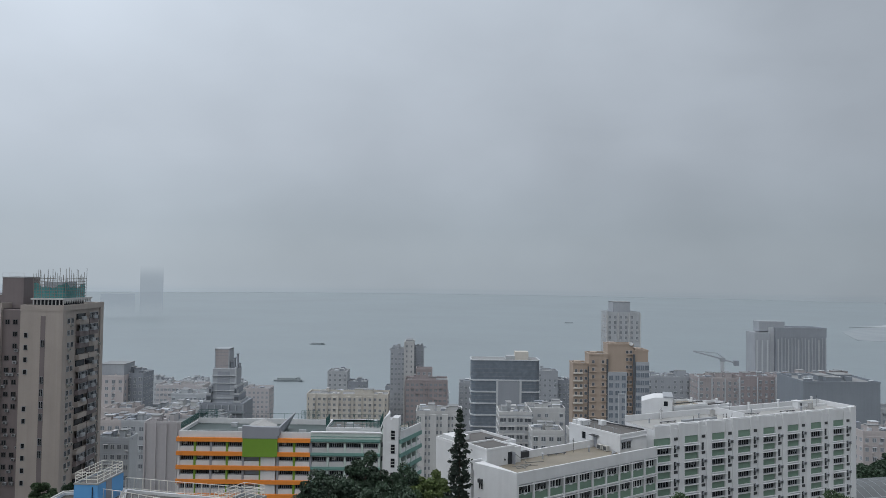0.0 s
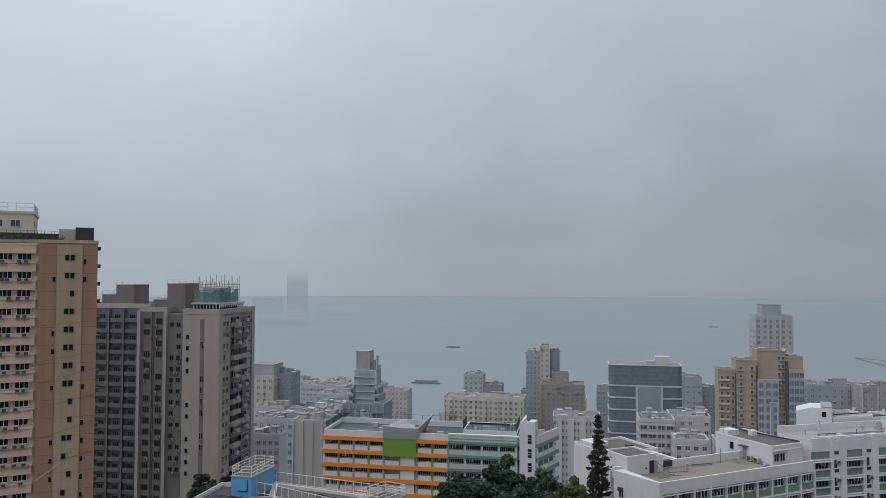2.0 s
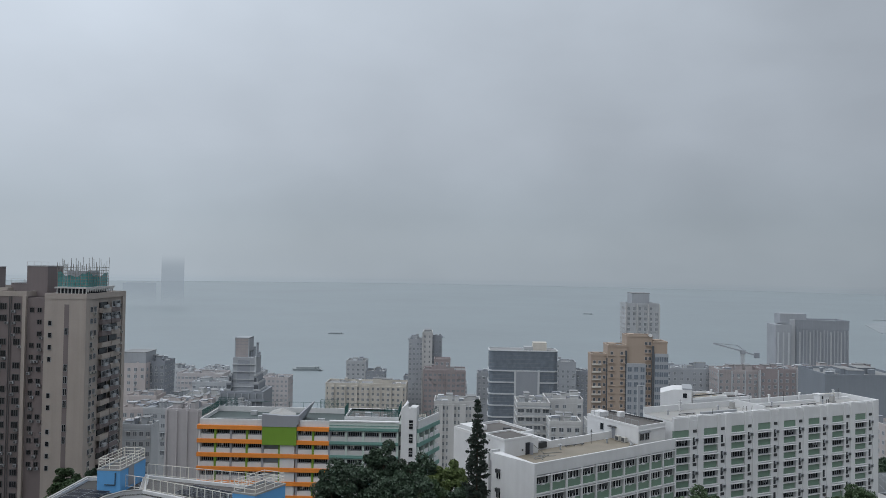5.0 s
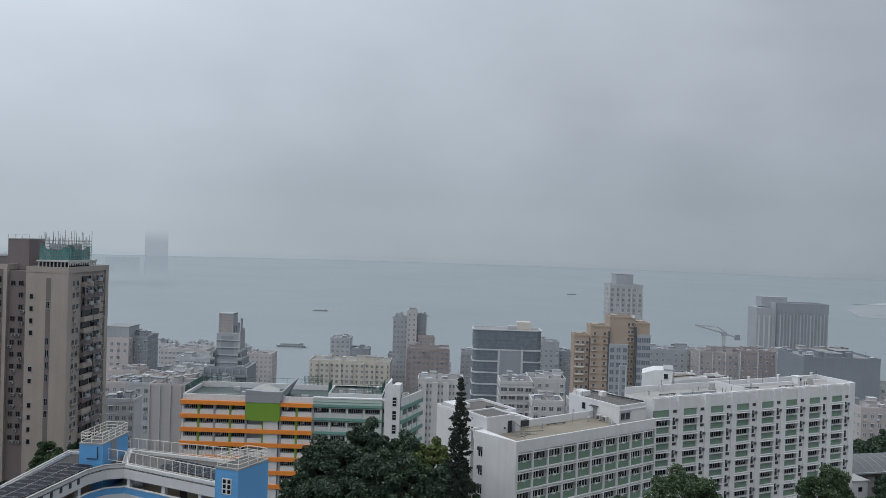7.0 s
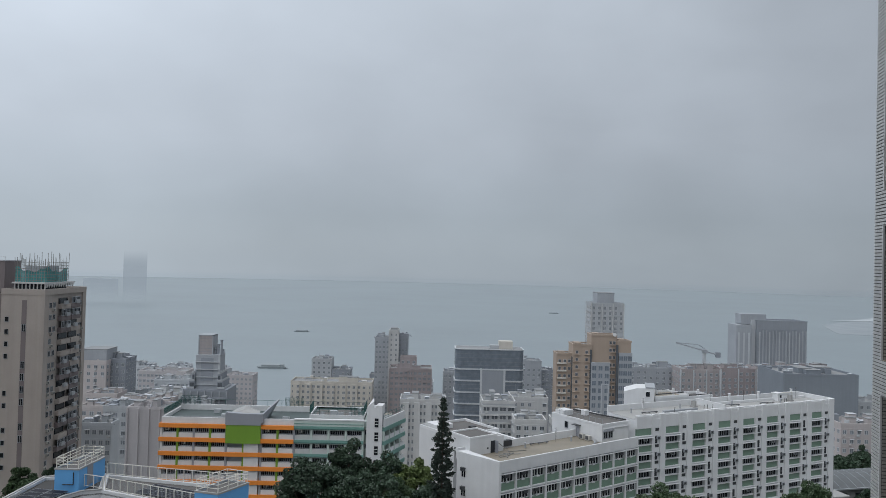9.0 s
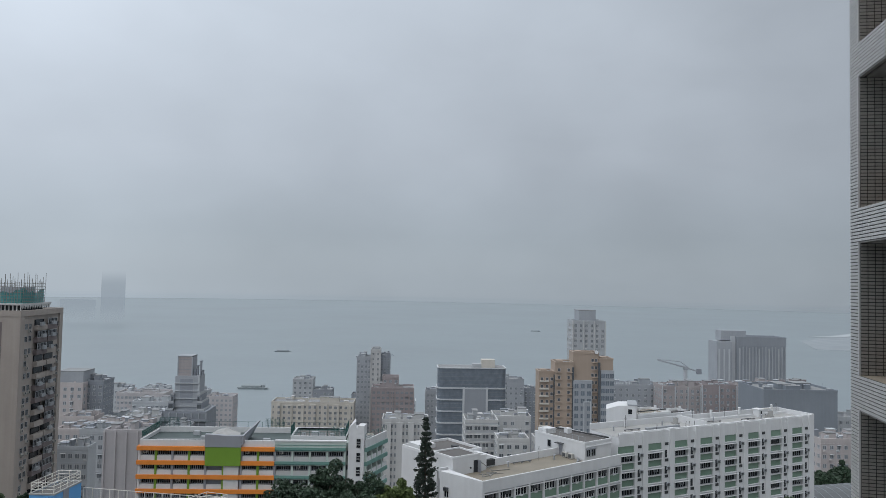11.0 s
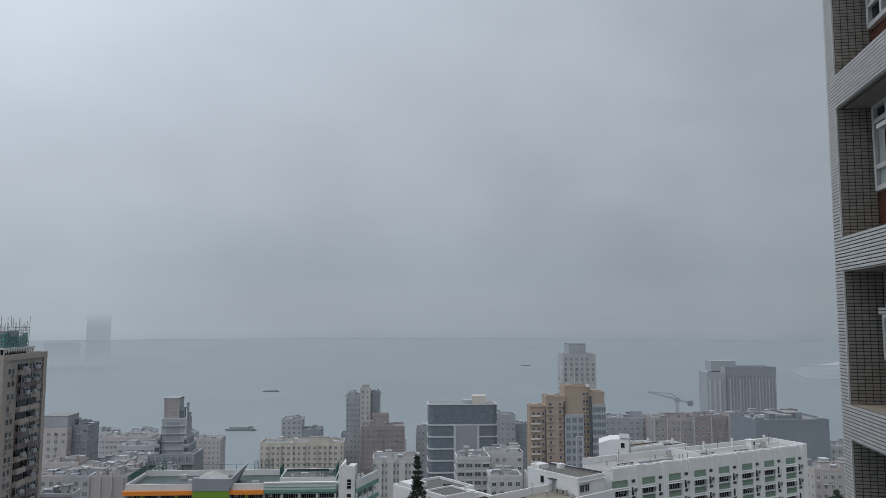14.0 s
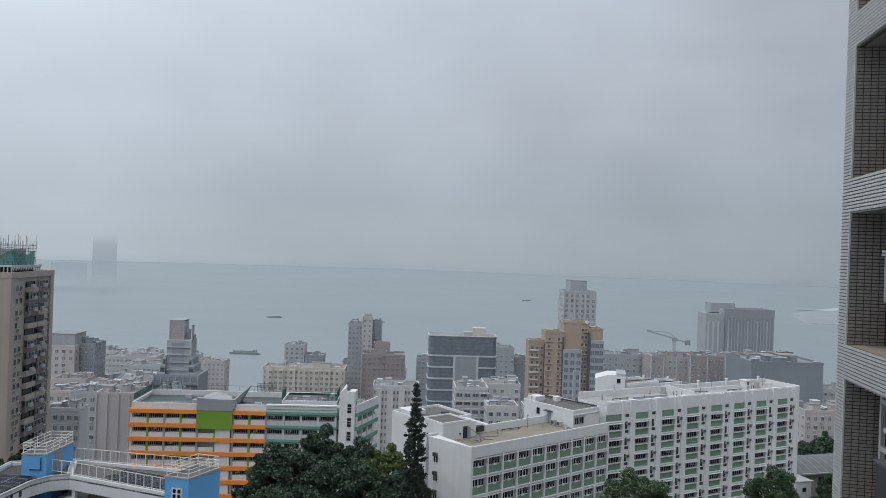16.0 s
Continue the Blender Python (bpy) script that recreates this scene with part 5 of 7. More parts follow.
def mauve_tower(x0, x1, y, top, wall, label, seed, recess=True):
    root = thing("apartment_tower", pose(0, 0, 0), label, "building", "west towers")
    LOW, FH = -72.0, 2.75
    part("wall", Shape().box(x0, x1, y, y + 16, LOW, top), wall, root)
    part("parapet", Shape().ring([(x0, y - 0.1), (x1, y - 0.1), (x1, y + 16), (x0, y + 16)], 0.35, top, top + 1.2), "beige_tower", root)
    part("roof", Shape().box(x0 + 0.35, x1 - 0.35, y + 0.3, y + 15.6, top, top + 0.05), "city_roof", root)
    w = x1 - x0
    if recess:
        for s in (0.02, 0.98):
            part("pier", Shape().box(x0 + w * s - 0.4, x0 + w * s + 0.4, y - 0.7, y + 0.2, LOW, top + 0.2), "mauve_tower" if wall != "mauve_tower" else "beige_tower", root)
    xs = [w * q for q in ((0.2, 0.42, 0.62, 0.82) if w > 9 else (0.28, 0.72))]
    if w > 12:
        z = top - 3.6
        while z > -62:
            for q in (0.30, 0.52, 0.74):
                part("balcony", once("slate_balcony", lambda: Shape().box(-1.7, 1.7, -0.75, 0.0, 0.0, 1.0).mesh("balcony", ("slate_tower",))), "", root, m=pose(x0 + w * q, y, z))
            z -= FH
        for q in (0.19, 0.41, 0.63, 0.86):
            part("pier", Shape().box(x0 + w * q - 0.25, x0 + w * q + 0.25, y - 0.9, y + 0.1, LOW, top), "slate_tower", root)
        xs = [w * q for q in (0.10, 0.30, 0.52, 0.74, 0.93)]
    else:
        for q in (0.47, 0.53):
            part("drain_pipe", Shape().bar((x0 + w * q, y - 0.12, LOW), (x0 + w * q, y - 0.12, top), 0.09, 6), "frame_dark", root)
    window_rows(root, (x0, y), (x1, y), top - 3.0, -63.0, FH, xs, 1.5, 1.35, "frame_dark", "glass_dark", 3, "grey", 0.06, seed=seed)
    return root


def brown_tower():
    """Local x runs along the front, with x = 0 at its far corner."""
    root = thing("apartment_tower", pose(-73.8, 104.7, 0, 0, 0, 36.0), "tall brown tiled apartment tower with peach balcony bands", "building", "west towers")
    LOW, TOP, FH, y = -62.0, 4.75, 2.75, 0.0
    xa, xb, xc = -19.0, -8.1, 0.0
    part("east_wall", Shape().box(xb, xc, y, y + 13, LOW, TOP), "brown_tile", root)
    part("pale_strip", Shape().box(xb + 2.4, xb + 6.0, y - 0.06, y + 0.2, LOW, TOP - 0.3), "brown_tile_pale", root, "paler brown tiled strip with small windows")
    part("west_wall", Shape().box(xa, xb, y + 0.5, y + 12, LOW, TOP - 0.1), "peach_band", root)
    part("parapet", Shape().ring([(xa, y + 0.5), (xb, y + 0.5), (xb, y - 0.12), (xc + 0.1, y - 0.12), (xc + 0.1, y + 13), (xa, y + 13)], 0.3, TOP, TOP + 0.5), "brown_tile_pale", root)
    window_rows(root, (xb, y), (xc, y), TOP - 2.6, -38.0, FH, (3.85, 4.6), 0.52, 0.78, "frame_dark", "glass_dark", 1, "", 0.12, 0.07, seed=12)
    window_rows(root, (xb, y), (xc, y), TOP - 3.2, -38.0, FH, (2.1, 6.3), 0.42, 0.78, "frame_grey", "glass_dark", 1, "", 0.3, 0.005, seed=13)
    z = TOP - 1.9
    while z > -40.0:
        part("floor_joint", Shape().box(xb + 0.02, xc - 0.02, y - 0.012, y + 0.05, z, z + 0.05), "brown_tower_joint", root, "dark joint between tiled storeys")
        part("floor_joint", Shape().box(xb + 2.42, xb + 5.98, y - 0.072, y + 0.05, z, z + 0.05), "brown_tile", root)
        z -= FH
    for x in (xb + 2.38, xb + 6.0):
        part("drain_pipe", Shape().bar((x, y - 0.09, LOW), (x, y - 0.09, TOP - 0.4), 0.05, 6), "brown_tile", root)
    z = TOP - 0.2
    while z > -40.0:
        part("balcony_band", Shape().box(xa, xb - 0.35, y - 0.2, y + 0.9, z - 1.45, z - 0.2), "peach_band", root, "peach tiled balcony band")
        part("slab_edge", Shape().box(xa, xb - 0.25, y - 0.3, y + 0.9, z - 0.2, z - 0.02), "cream_band", root)
        z -= FH
    window_rows(root, (xa, y + 0.48), (xb, y + 0.48), TOP - 2.62, -38.0, FH, (1.5, 4.0, 6.5, 9.0), 1.75, 0.92, "frame_white", "glass_dark", 3, "", 0.0, seed=14)
    rnd = random.Random(15)
    z = TOP - 2.05 - 1.1
    while z > -38.0:
        for x in (1.0, 2.0, 3.6, 4.6, 6.1, 7.0, 8.5, 9.4):
            if rnd.random() < 0.78:
                part("air_conditioner", ac_mesh("box"), "", root, m=face_pose((xa, y - 0.2), (xb, y - 0.2), x + rnd.uniform(-.2, .2), z, 0.0))
        z -= FH
    z = TOP - 1.0
    while z > -38.0:
        part("air_conditioner", ac_mesh("dark"), "", root, m=face_pose((xc, y), (xc, y + 13), 0.9, z, 0))
        z -= FH
    for z0, z1 in ((-13.5, -12.0), (-17.0, -14.6), (-20.5, -18.6), (-25.5, -22.5), (-29.0, -27.4), (-8.0, -7.2)):
        part("cable", Shape().bar((xb - 1.5, y - 0.4, z0), (xc - 0.2, y - 0.12, z1), 0.022), "dark_metal", root)
    part("roof_terrace", Shape().box(xa + 2, xb + 2.6, y + 2, y + 10, TOP, TOP + 1.5), "dark_metal", root, "dark fenced roof terrace")
    part("terrace_fence", railing_shape([(xa + 2, y + 0.2, TOP + 0.5), (xb + 2.5, y + 0.2, TOP + 0.5)], 1.3, 0.45, 0.04, (0.33, 0.66, 1.0)), "dark_metal", root)
    rng = np.random.default_rng(19)
    v, f = leaves(np.stack([rng.uniform(xa + 2, xb + 3.4, 500), rng.uniform(y + 0.35, y + 0.9, 500), TOP + 0.5 + np.abs(rng.normal(0, 0.3, 500))], 1), 0.16, 23)
    part("planting", Shape().add(v, f), "leaf_dark", root, "row of small shrubs behind the parapet")
    part("roof_room", Shape().box(xb + 2.6, xb + 4.9, y + 1.0, y + 8, TOP, TOP + 2.2), "city_grey", root)
    part("roof_room", Shape().box(xb + 4.9, xc - 0.6, y + 0.6, y + 9, TOP, TOP + 2.5), "dark_metal", root, "dark glass roof room")
    part("pipe", Shape().bar((xb + 0.2, y - 0.1, -31.0), (xb + 3.6, y - 0.1, -28.6), 0.05), "white_trim", root)
    return root


grey_tower()
scaffold()
mauve_tower(-108.5, -101.0, 171.0, -9.4, "mauve_tower", "dull mauve apartment tower with air conditioners", 21)
mauve_tower(-128.0, -108.6, 176.0, -8.8, "slate_tower", "dark slate apartment tower with deep balconies", 22)
for x0, x1, y, z0, z1 in ((-121.2, -116.0, 180, -8.8, -2.9), (-103.4, -98.4, 175, -9.6, -2.4), (-126, -119.5, 181, -8.8, -5.5), (-109.0, -102.5, 178, -9.4, -6.6)):
    t = thing("roof_house", pose(0, 0, z0), "square mauve stair house with a white roof rail", "rooftop structure", "roof houses")
    part("wall", Shape().box(x0, x1, y, y + 7, 0, z1 - z0), "mauve_tower", t)
    part("coping", Shape().ring([(x0 - .1, y - .1), (x1 + .1, y - .1), (x1 + .1, y + 7), (x0 - .1, y + 7)], 0.3, z1 - z0, z1 - z0 + 0.2), "city_grey", t)
    part("rail", railing_shape([(x0, y, z1 - z0 + .2), (x1, y, z1 - z0 + .2)], 0.9, 1.6, 0.04, (1.0,)), "city_white", t)
brown_tower()
t = thing("apartment_tower", pose(-106.0, 133.0, -70, 0, 0, 36.0) @ pose(-10.0, 0, 0), "cream apartment tower with railed roof behind the brown tower", "building", "west towers")
part("wall", Shape().box(-12, 8.2, 0, 14, 0, 82.5), "cream_band", t)
part("cornice", Shape().box(-12.2, 8.5, -0.2, 14, 82.0, 82.5), "city_white", t)
part("rail", railing_shape([(-12, 0, 82.5), (8.2, 0, 82.5), (8.2, 14, 82.5)], 1.6, 1.6, 0.05, (0.5, 1.0)), "city_white", t)
part("slot", Shape().box(-6, 8.0, -0.03, 0.2, 77.6, 78.2), "dark_room", t)
part("ledge", Shape().box(-12.1, 8.4, -0.4, 0.0, 76.6, 76.9), "city_white", t)
window_rows(t, (-12, 0), (8.2, 0), 79.4, 78.0, 2.9, (11.0, 14.0, 17.0), 1.6, 1.3, "frame_white", "glass_mid", 2, "", 0.0, seed=32)
window_rows(t, (8.2, 0), (8.2, 14), 79.4, 70.0, 2.9, (2.0, 5.0, 8.0), 1.4, 1.3, "frame_white", "glass_mid", 2, "box", 0.0, seed=33)
window_rows(t, (-12, 0), (8.2, 0), 73.8, 58, 2.9, (6.0, 12.0, 17.0), 1.2, 1.2, "frame_grey", "glass_mid", 2, "box", 0.1, seed=31)

# ---- the town between the hill and the harbour ----


def roof_clutter(w, d, H, rnd, n):
    """Huts, tanks, pipes and masts of a lived-in roof, as one joined rest."""
    s = Shape()
    for _ in range(n):
        x, y = rnd.uniform(-0.45, 0.45) * w, rnd.uniform(0.04, 0.85) * d
        q = rnd.random()
        if q < 0.45:
            bw, bd, bh = rnd.uniform(0.8, 3.2), rnd.uniform(0.8, 2.6), rnd.uniform(0.6, 2.3)
            s.box(x - bw / 2, x + bw / 2, y, y + bd, H, H + bh, rnd.choice((0, 0, 1, 2)))
            s.box(x - bw / 2 - .12, x + bw / 2 + .12, y - .12, y + bd + .12, H + bh, H + bh + .1, rnd.choice((1, 2)))
        elif q < 0.6:
            r = rnd.uniform(0.4, 0.8)
            s.bar((x, y, H), (x, y, H + rnd.uniform(0.9, 1.8)), r, 8, slot=1)
        elif q < 0.8:
            s.bar((x, y, H), (x, y, H + rnd.uniform(1.5, 4.0)), 0.05, 4, slot=2)
        else:
            e = rnd.uniform(1.5, 4.0)
            s.bar((x, y, H + 0.4), (x + e, y + rnd.uniform(-1, 1), H + 0.4), 0.09, 4, slot=2)
            s.box(x, x + .15, y - .1, y + .1, H, H + .4, 2).box(x + e - .15, x + e, y - .1, y + .1, H, H + .4, 2)
    return s


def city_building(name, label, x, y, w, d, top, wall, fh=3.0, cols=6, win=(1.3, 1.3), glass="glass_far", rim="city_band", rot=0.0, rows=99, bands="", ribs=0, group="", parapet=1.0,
                  roof=2, seed=0, skip=0.05, first=1.2, cap=None, bays=0):
    """A building with its front's middle at (x, y), the roof at height top, and windows on the front and on the side that faces the hill's middle."""
    base = ground_z(y) - 3.0
    H = top - base
    root = thing(name, pose(x, y, base, 0, 0, rot), label, "building", group)
    part("wall", Shape().box(-w / 2, w / 2, 0, d, 0, H), wall, root)
    part("parapet", Shape().ring([(-w / 2 - .08, -.08), (w / 2 + .08, -.08), (w / 2 + .08, d + .08), (-w / 2 - .08, d + .08)], 0.3, H, H + parapet), wall if not bands else bands, root)
    part("roof", Shape().box(-w / 2 + .2, w / 2 - .2, .2, d - .2, H, H + 0.04), "city_roof", root)
    rnd = random.Random(seed + int(abs(x) * 10))
    glazing, relief = Shape(), Shape()
    n, z = 0, H - first - win[1]
    side = d > 6 and abs(x) > 12
    a, b = ((w / 2, 0), (w / 2, d)) if x < 0 else ((-w / 2, d), (-w / 2, 0))
    scols = max(2, round(d / (w / cols) * 0.8)) if cols else 0
    shafts = [(-w / 2 + w * (i + 0.5) / bays) for i in range(bays)]
    half = w / bays * 0.27 if bays else 0
    for sx in shafts:
        part("bay", Shape().box(sx - half, sx + half, -0.75, 0.05, 0, H - 0.3), wall, root)
    while z > max(2, H - rows * fh - 2) and n < rows:
        if bands:
            part("band", Shape().box(-w / 2 - .12, w / 2 + .12, -.12, d + .12, z + win[1] + 0.15, z + win[1] + 0.6), bands, root)
        else:
            relief.box(-w / 2 - .05, w / 2 + .05, -.07, 0.02, z + win[1] + 0.45, z + win[1] + 0.62, 0)
        for i in range(cols):
            wx = -w / 2 + w * (i + 0.5) / cols
            out = -0.755 if any(abs(wx - sx) < half - 0.2 for sx in shafts) else -0.005
            if rnd.random() > skip:
                put_window(glazing, win[0], win[1], pose(wx, out, z))
                if rnd.random() < 0.35:
                    ax = wx + rnd.uniform(-0.5, 0.5)
                    relief.box(ax - .4, ax + .4, out - 0.45, out, z - 0.75, z - 0.25, rnd.choice((0, 1, 1)))
                if rnd.random() < 0.22:
                    relief.box(wx - win[0] * .65, wx + win[0] * .65, out - 0.6, out, z + win[1] + .08, z + win[1] + .16, 1)
        if side:
            for i in range(scols):
                if rnd.random() > skip:
                    put_window(glazing, win[0], win[1], face_pose(a, b, d * (i + 0.5) / scols, z, 0.005))
        z -= fh
        n += 1
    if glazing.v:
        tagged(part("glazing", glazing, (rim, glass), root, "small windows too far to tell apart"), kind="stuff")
    if relief.v:
        tagged(part("ledge_relief", relief, (wall if not bands else bands, rim), root, "thin ledges, hoods and air conditioner boxes"), kind="stuff")
    if cap:
        part("cap_storey", Shape().box(cap[0] - cap[1] / 2, cap[0] + cap[1] / 2, 1.2, d - 1.5, H, H + cap[2]), cap[3], root)
        part("cap_roof", Shape().box(cap[0] - cap[1] / 2 - .1, cap[0] + cap[1] / 2 + .1, 1.1, d - 1.4, H + cap[2], H + cap[2] + .3), "city_roof", root)
    for i in range(ribs):
        xx = -w / 2 + w * i / max(1, ribs - 1)
        part("rib", Shape().box(xx - 0.25, xx + 0.25, -0.45, 0.1, 0, H + parapet * 0.5), rim, root)
    for i in range(min(roof, 3)):
        rw, rd, rh = rnd.uniform(0.10, 0.24) * w, rnd.uniform(0.2, 0.4) * d, rnd.uniform(1.6, 3.2)
        rx, ry = rnd.uniform(-0.4, 0.4) * (w - rw), rnd.uniform(0.1, 0.5) * d
        part("roof_house", Shape().box(rx - rw / 2, rx + rw / 2, ry, ry + rd, H, H + rh), wall, root)
        part("roof_house_cap", Shape().box(rx - rw / 2 - .15, rx + rw / 2 + .15, ry - .15, ry + rd + .15, H + rh, H + rh + .18), "city_roof", root)
    if roof:
        tagged(part("roof_clutter", roof_clutter(w, d, H, rnd, 6 + 4 * roof), (wall, rim, "city_dark"), root, "huts, tanks, pipes and masts on the roof"), kind="stuff")
    return root


C = city_building
# west side
C("apartment_block", "tall pinkish grey apartment block with a dark cap", -146.1, 330, 12.0, 14, -48.0, "city_pink", cols=4, rows=14, seed=1, cap=(0.0, 11.0, 5.5, "city_slate"))
C("apartment_block", "slate grey apartment block with small windows", -138.5, 335, 10.0, 12, -47.6, "city_dark", cols=4, rows=14, seed=2)
C("apartment_block", "pink low apartment block with rooftop dishes", -112.2, 260, 13.0, 12, -53.5, "city_pink", cols=5, rows=6, seed=3, roof=3)
C("apartment_block", "pale blue-grey apartment block with square windows", -94.0, 215, 9.6, 5.5, -49.3, "city_mist", fh=2.9, cols=5, win=(1.1, 1.2), glass="glass_far", rim="city_white", rows=9, seed=4)
C("apartment_block", "blank mauve apartment block with rounded corners", -87.1, 238, 13.5, 10, -49.2, "city_mist_pink", cols=0, rows=0, seed=5, ribs=5, rim="city_mist_pink", roof=2)
C("apartment_block", "grey shop-house block with cluttered roof", -100.5, 245, 8.0, 9, -50.5, "city_grey", cols=3, rows=5, seed=6)
C("old_block", "pale old flats with stacked roof rooms", -117.5, 340, 16.0, 12, -63.5, "city_white", cols=6, rows=6, seed=7, roof=4)
C("old_block", "white stepped flats with open terraces", -109.5, 320, 13.0, 12, -59.5, "city_white", cols=4, rows=6, seed=8, roof=3, bands="city_band")
C("old_block", "greyish flats with small roof huts", -131.0, 350, 15.0, 12, -66.5, "city_mist", glass="glass_haze_tint", cols=7, rows=5, seed=9, roof=4)
C("old_block", "long low pink block of flats", -150.5, 430, 27.0, 14, -67.3, "city_mist_pink", glass="glass_haze_tint", cols=12, rows=5, seed=10, roof=4)
C("old_block", "slate flats in the haze", -174.0, 450, 16.0, 14, -67.5, "city_mist", glass="glass_haze_tint", cols=7, rows=6, seed=11, roof=3)
C("old_block", "grey flats with a broad roof house", -127.0, 380, 20.0, 13, -63.9, "city_mist", glass="glass_haze_tint", cols=9, rows=5, seed=12, roof=3)
C("old_block", "white flats with balconies", -96.0, 300, 9.0, 11, -58.0, "city_white", cols=3, rows=6, seed=13, bands="city_band", roof=2)
C("old_block", "pinkish brick flats below the tower", -124.5, 300, 16.0, 11, -66.0, "city_pink", cols=6, rows=5, seed=14, roof=4)
C("old_block", "low grey warehouse with cluttered roof", -150.0, 370, 22.0, 14, -74.0, "city_slate", cols=7, rows=4, seed=15, roof=4)
C("apartment_tower", "small pale pink apartment tower", -118.7, 480, 16.5, 14, -76.5, "city_mist_pink", glass="glass_haze_tint", cols=6, rows=8, seed=16, roof=1)
# haze on these shore flats is put into paler wall and glass colours
far_names = ("pale hazy flats near the west shore", "grey hazy flats near the west shore", "pinkish hazy flats near the west shore")
town = random.Random(61)
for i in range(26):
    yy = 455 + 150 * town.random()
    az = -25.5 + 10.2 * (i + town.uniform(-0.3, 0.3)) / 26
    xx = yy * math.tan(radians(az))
    C("old_block", far_names[i % 3], xx, yy, town.uniform(11, 22), 12, -yy * math.tan(radians(town.uniform(8.3, 9.6))), ("city_mist", "city_mist", "city_mist_pink")[i % 3], fh=3.0, glass="glass_haze_tint", cols=town.choice((5, 6, 7)), win=(1.5, 1.4), rows=4, seed=100 + i, roof=2, group="west shore flats")
for i in range(14):
    yy = 285 + 120 * town.random()
    az = -24.5 + 8.4 * (i + town.uniform(-0.3, 0.3)) / 14
    C("old_block", ("low white flats with roof huts", "low grey flats with roof huts", "low pink flats with roof huts")[i % 3], yy * math.tan(radians(az)), yy, town.uniform(8, 15), 10, -yy * math.tan(radians(town.uniform(10.3, 13.0))),
      ("city_white", "city_grey", "city_pink")[i % 3], fh=3.0, cols=town.choice((5, 6, 7)), win=(1.2, 1.2), rows=4, seed=140 + i, roof=3, group="low town flats")
# walls and glass here carry haze too, as paler colour
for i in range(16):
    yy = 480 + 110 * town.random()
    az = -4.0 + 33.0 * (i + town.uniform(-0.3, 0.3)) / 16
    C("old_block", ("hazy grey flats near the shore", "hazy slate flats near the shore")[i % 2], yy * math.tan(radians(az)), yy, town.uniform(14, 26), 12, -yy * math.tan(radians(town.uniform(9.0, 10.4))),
      ("city_mist", "city_grey")[i % 2], fh=3.0, glass="glass_haze_tint", cols=7, win=(1.7, 1.5), rows=2, seed=170 + i, roof=3, group="shore flats")
# slender dark tower built in steps
def stepped_tower():
    st = thing("office_tower", pose(-87.0, 297, -96), "slender stepped slate office tower with terraces and roof frames", "building")
    part("base", Shape().box(-8.7, 8.8, 0, 14, 0, 43.2), "city_dark", st)
    part("shaft", Shape().box(-4.6, 4.4, 2.5, 12, 43.2, 56.5), "city_slate", st)
    part("crown", Shape().box(-4.0, 1.3, 4, 10, 56.5, 64.0), "city_brown", st, "tall dull brown crown panel")
    part("crown_rim", Shape().box(-4.3, -3.9, 3.8, 10.2, 56.5, 64.3).box(1.2, 1.6, 3.8, 10.2, 56.5, 64.3).box(-4.3, 1.6, 3.8, 10.2, 64.0, 64.4), "city_slate", st)
    for k in range(5):
        part("panel_joint", Shape().box(-3.9, 1.2, 3.95, 4.02, 57.6 + 1.3 * k, 57.7 + 1.3 * k), "city_dark", st)
    for x, h in ((2.3, 59.0), (3.3, 60.6), (4.5, 62.3), (5.3, 58.5)):
        part("roof_frame", Shape().box(x - 0.28, x + 0.28, 5, 6.2, 56.5, h).box(x - 0.5, x + 0.5, 4.9, 6.3, h - 0.3, h), "city_dark", st)
    part("white_edge", Shape().box(4.3, 4.9, 2.3, 3.2, 40, 57.0), "city_band", st)
    part("shaft_panel", Shape().box(-2.6, 2.4, 2.36, 2.5, 46.2, 55.4), "city_dark", st)
    for k in range(4):
        part("ledge", Shape().box(-4.9, 4.6, 2.0, 2.5, 44.6 + 3.0 * k, 44.9 + 3.0 * k), "city_grey", st)
    rnd = random.Random(71)
    # terraces step outwards on both sides, each with a parapet, a dark panel giving a void's shade by colour, and odd
    # boxes
    for k in range(4):
        z, w = 49.2 - 2.9 * k, 1.1 + 0.95 * k
        for side in (-1, 1):
            x0, x1 = sorted((side * 4.5, side * (4.5 + w)))
            part("terrace", Shape().box(x0, x1, 1.2 - 0.3 * k, 11, z - 2.9, z), "city_dark", st)
            part("parapet", Shape().ring([(x0, 1.0 - 0.3 * k), (x1, 1.0 - 0.3 * k), (x1, 11), (x0, 11)], 0.22, z, z + 0.75), "city_grey", st)
            part("opening", Shape().box(x0 + 0.2, x1 - 0.2, 1.1 - 0.3 * k, 1.3, z - 2.3, z - 0.6), "glass_mid", st)
            if w > 1.8:
                bx = rnd.uniform(x0 + 0.3, x1 - 0.9)
                part("hut", Shape().box(bx, bx + 0.8, 2.0, 3.6, z, z + rnd.uniform(0.9, 1.9)), "city_grey", st)
    for k in range(6):
        z = 39.6 - 3.2 * k
        part("slab", Shape().box(-9.2, 9.3, -0.9, 0.1, z - 0.2, z), "city_slate", st)
        part("balcony", Shape().box(-9.2, 9.3, -0.95, -0.8, z, z + 0.85), "city_slate" if k % 2 else "city_dark", st)
        part("glass_band", Shape().box(-8.5, 8.6, -0.06, 0.02, z + 0.7, z + 2.7), "glass_far", st)
        for i in range(7):
            part("pier", Shape().box(-8.7 + 2.85 * i, -8.3 + 2.85 * i, -0.5, 0.02, z, z + 3.0), "city_slate", st)
    return st


stepped_tower()
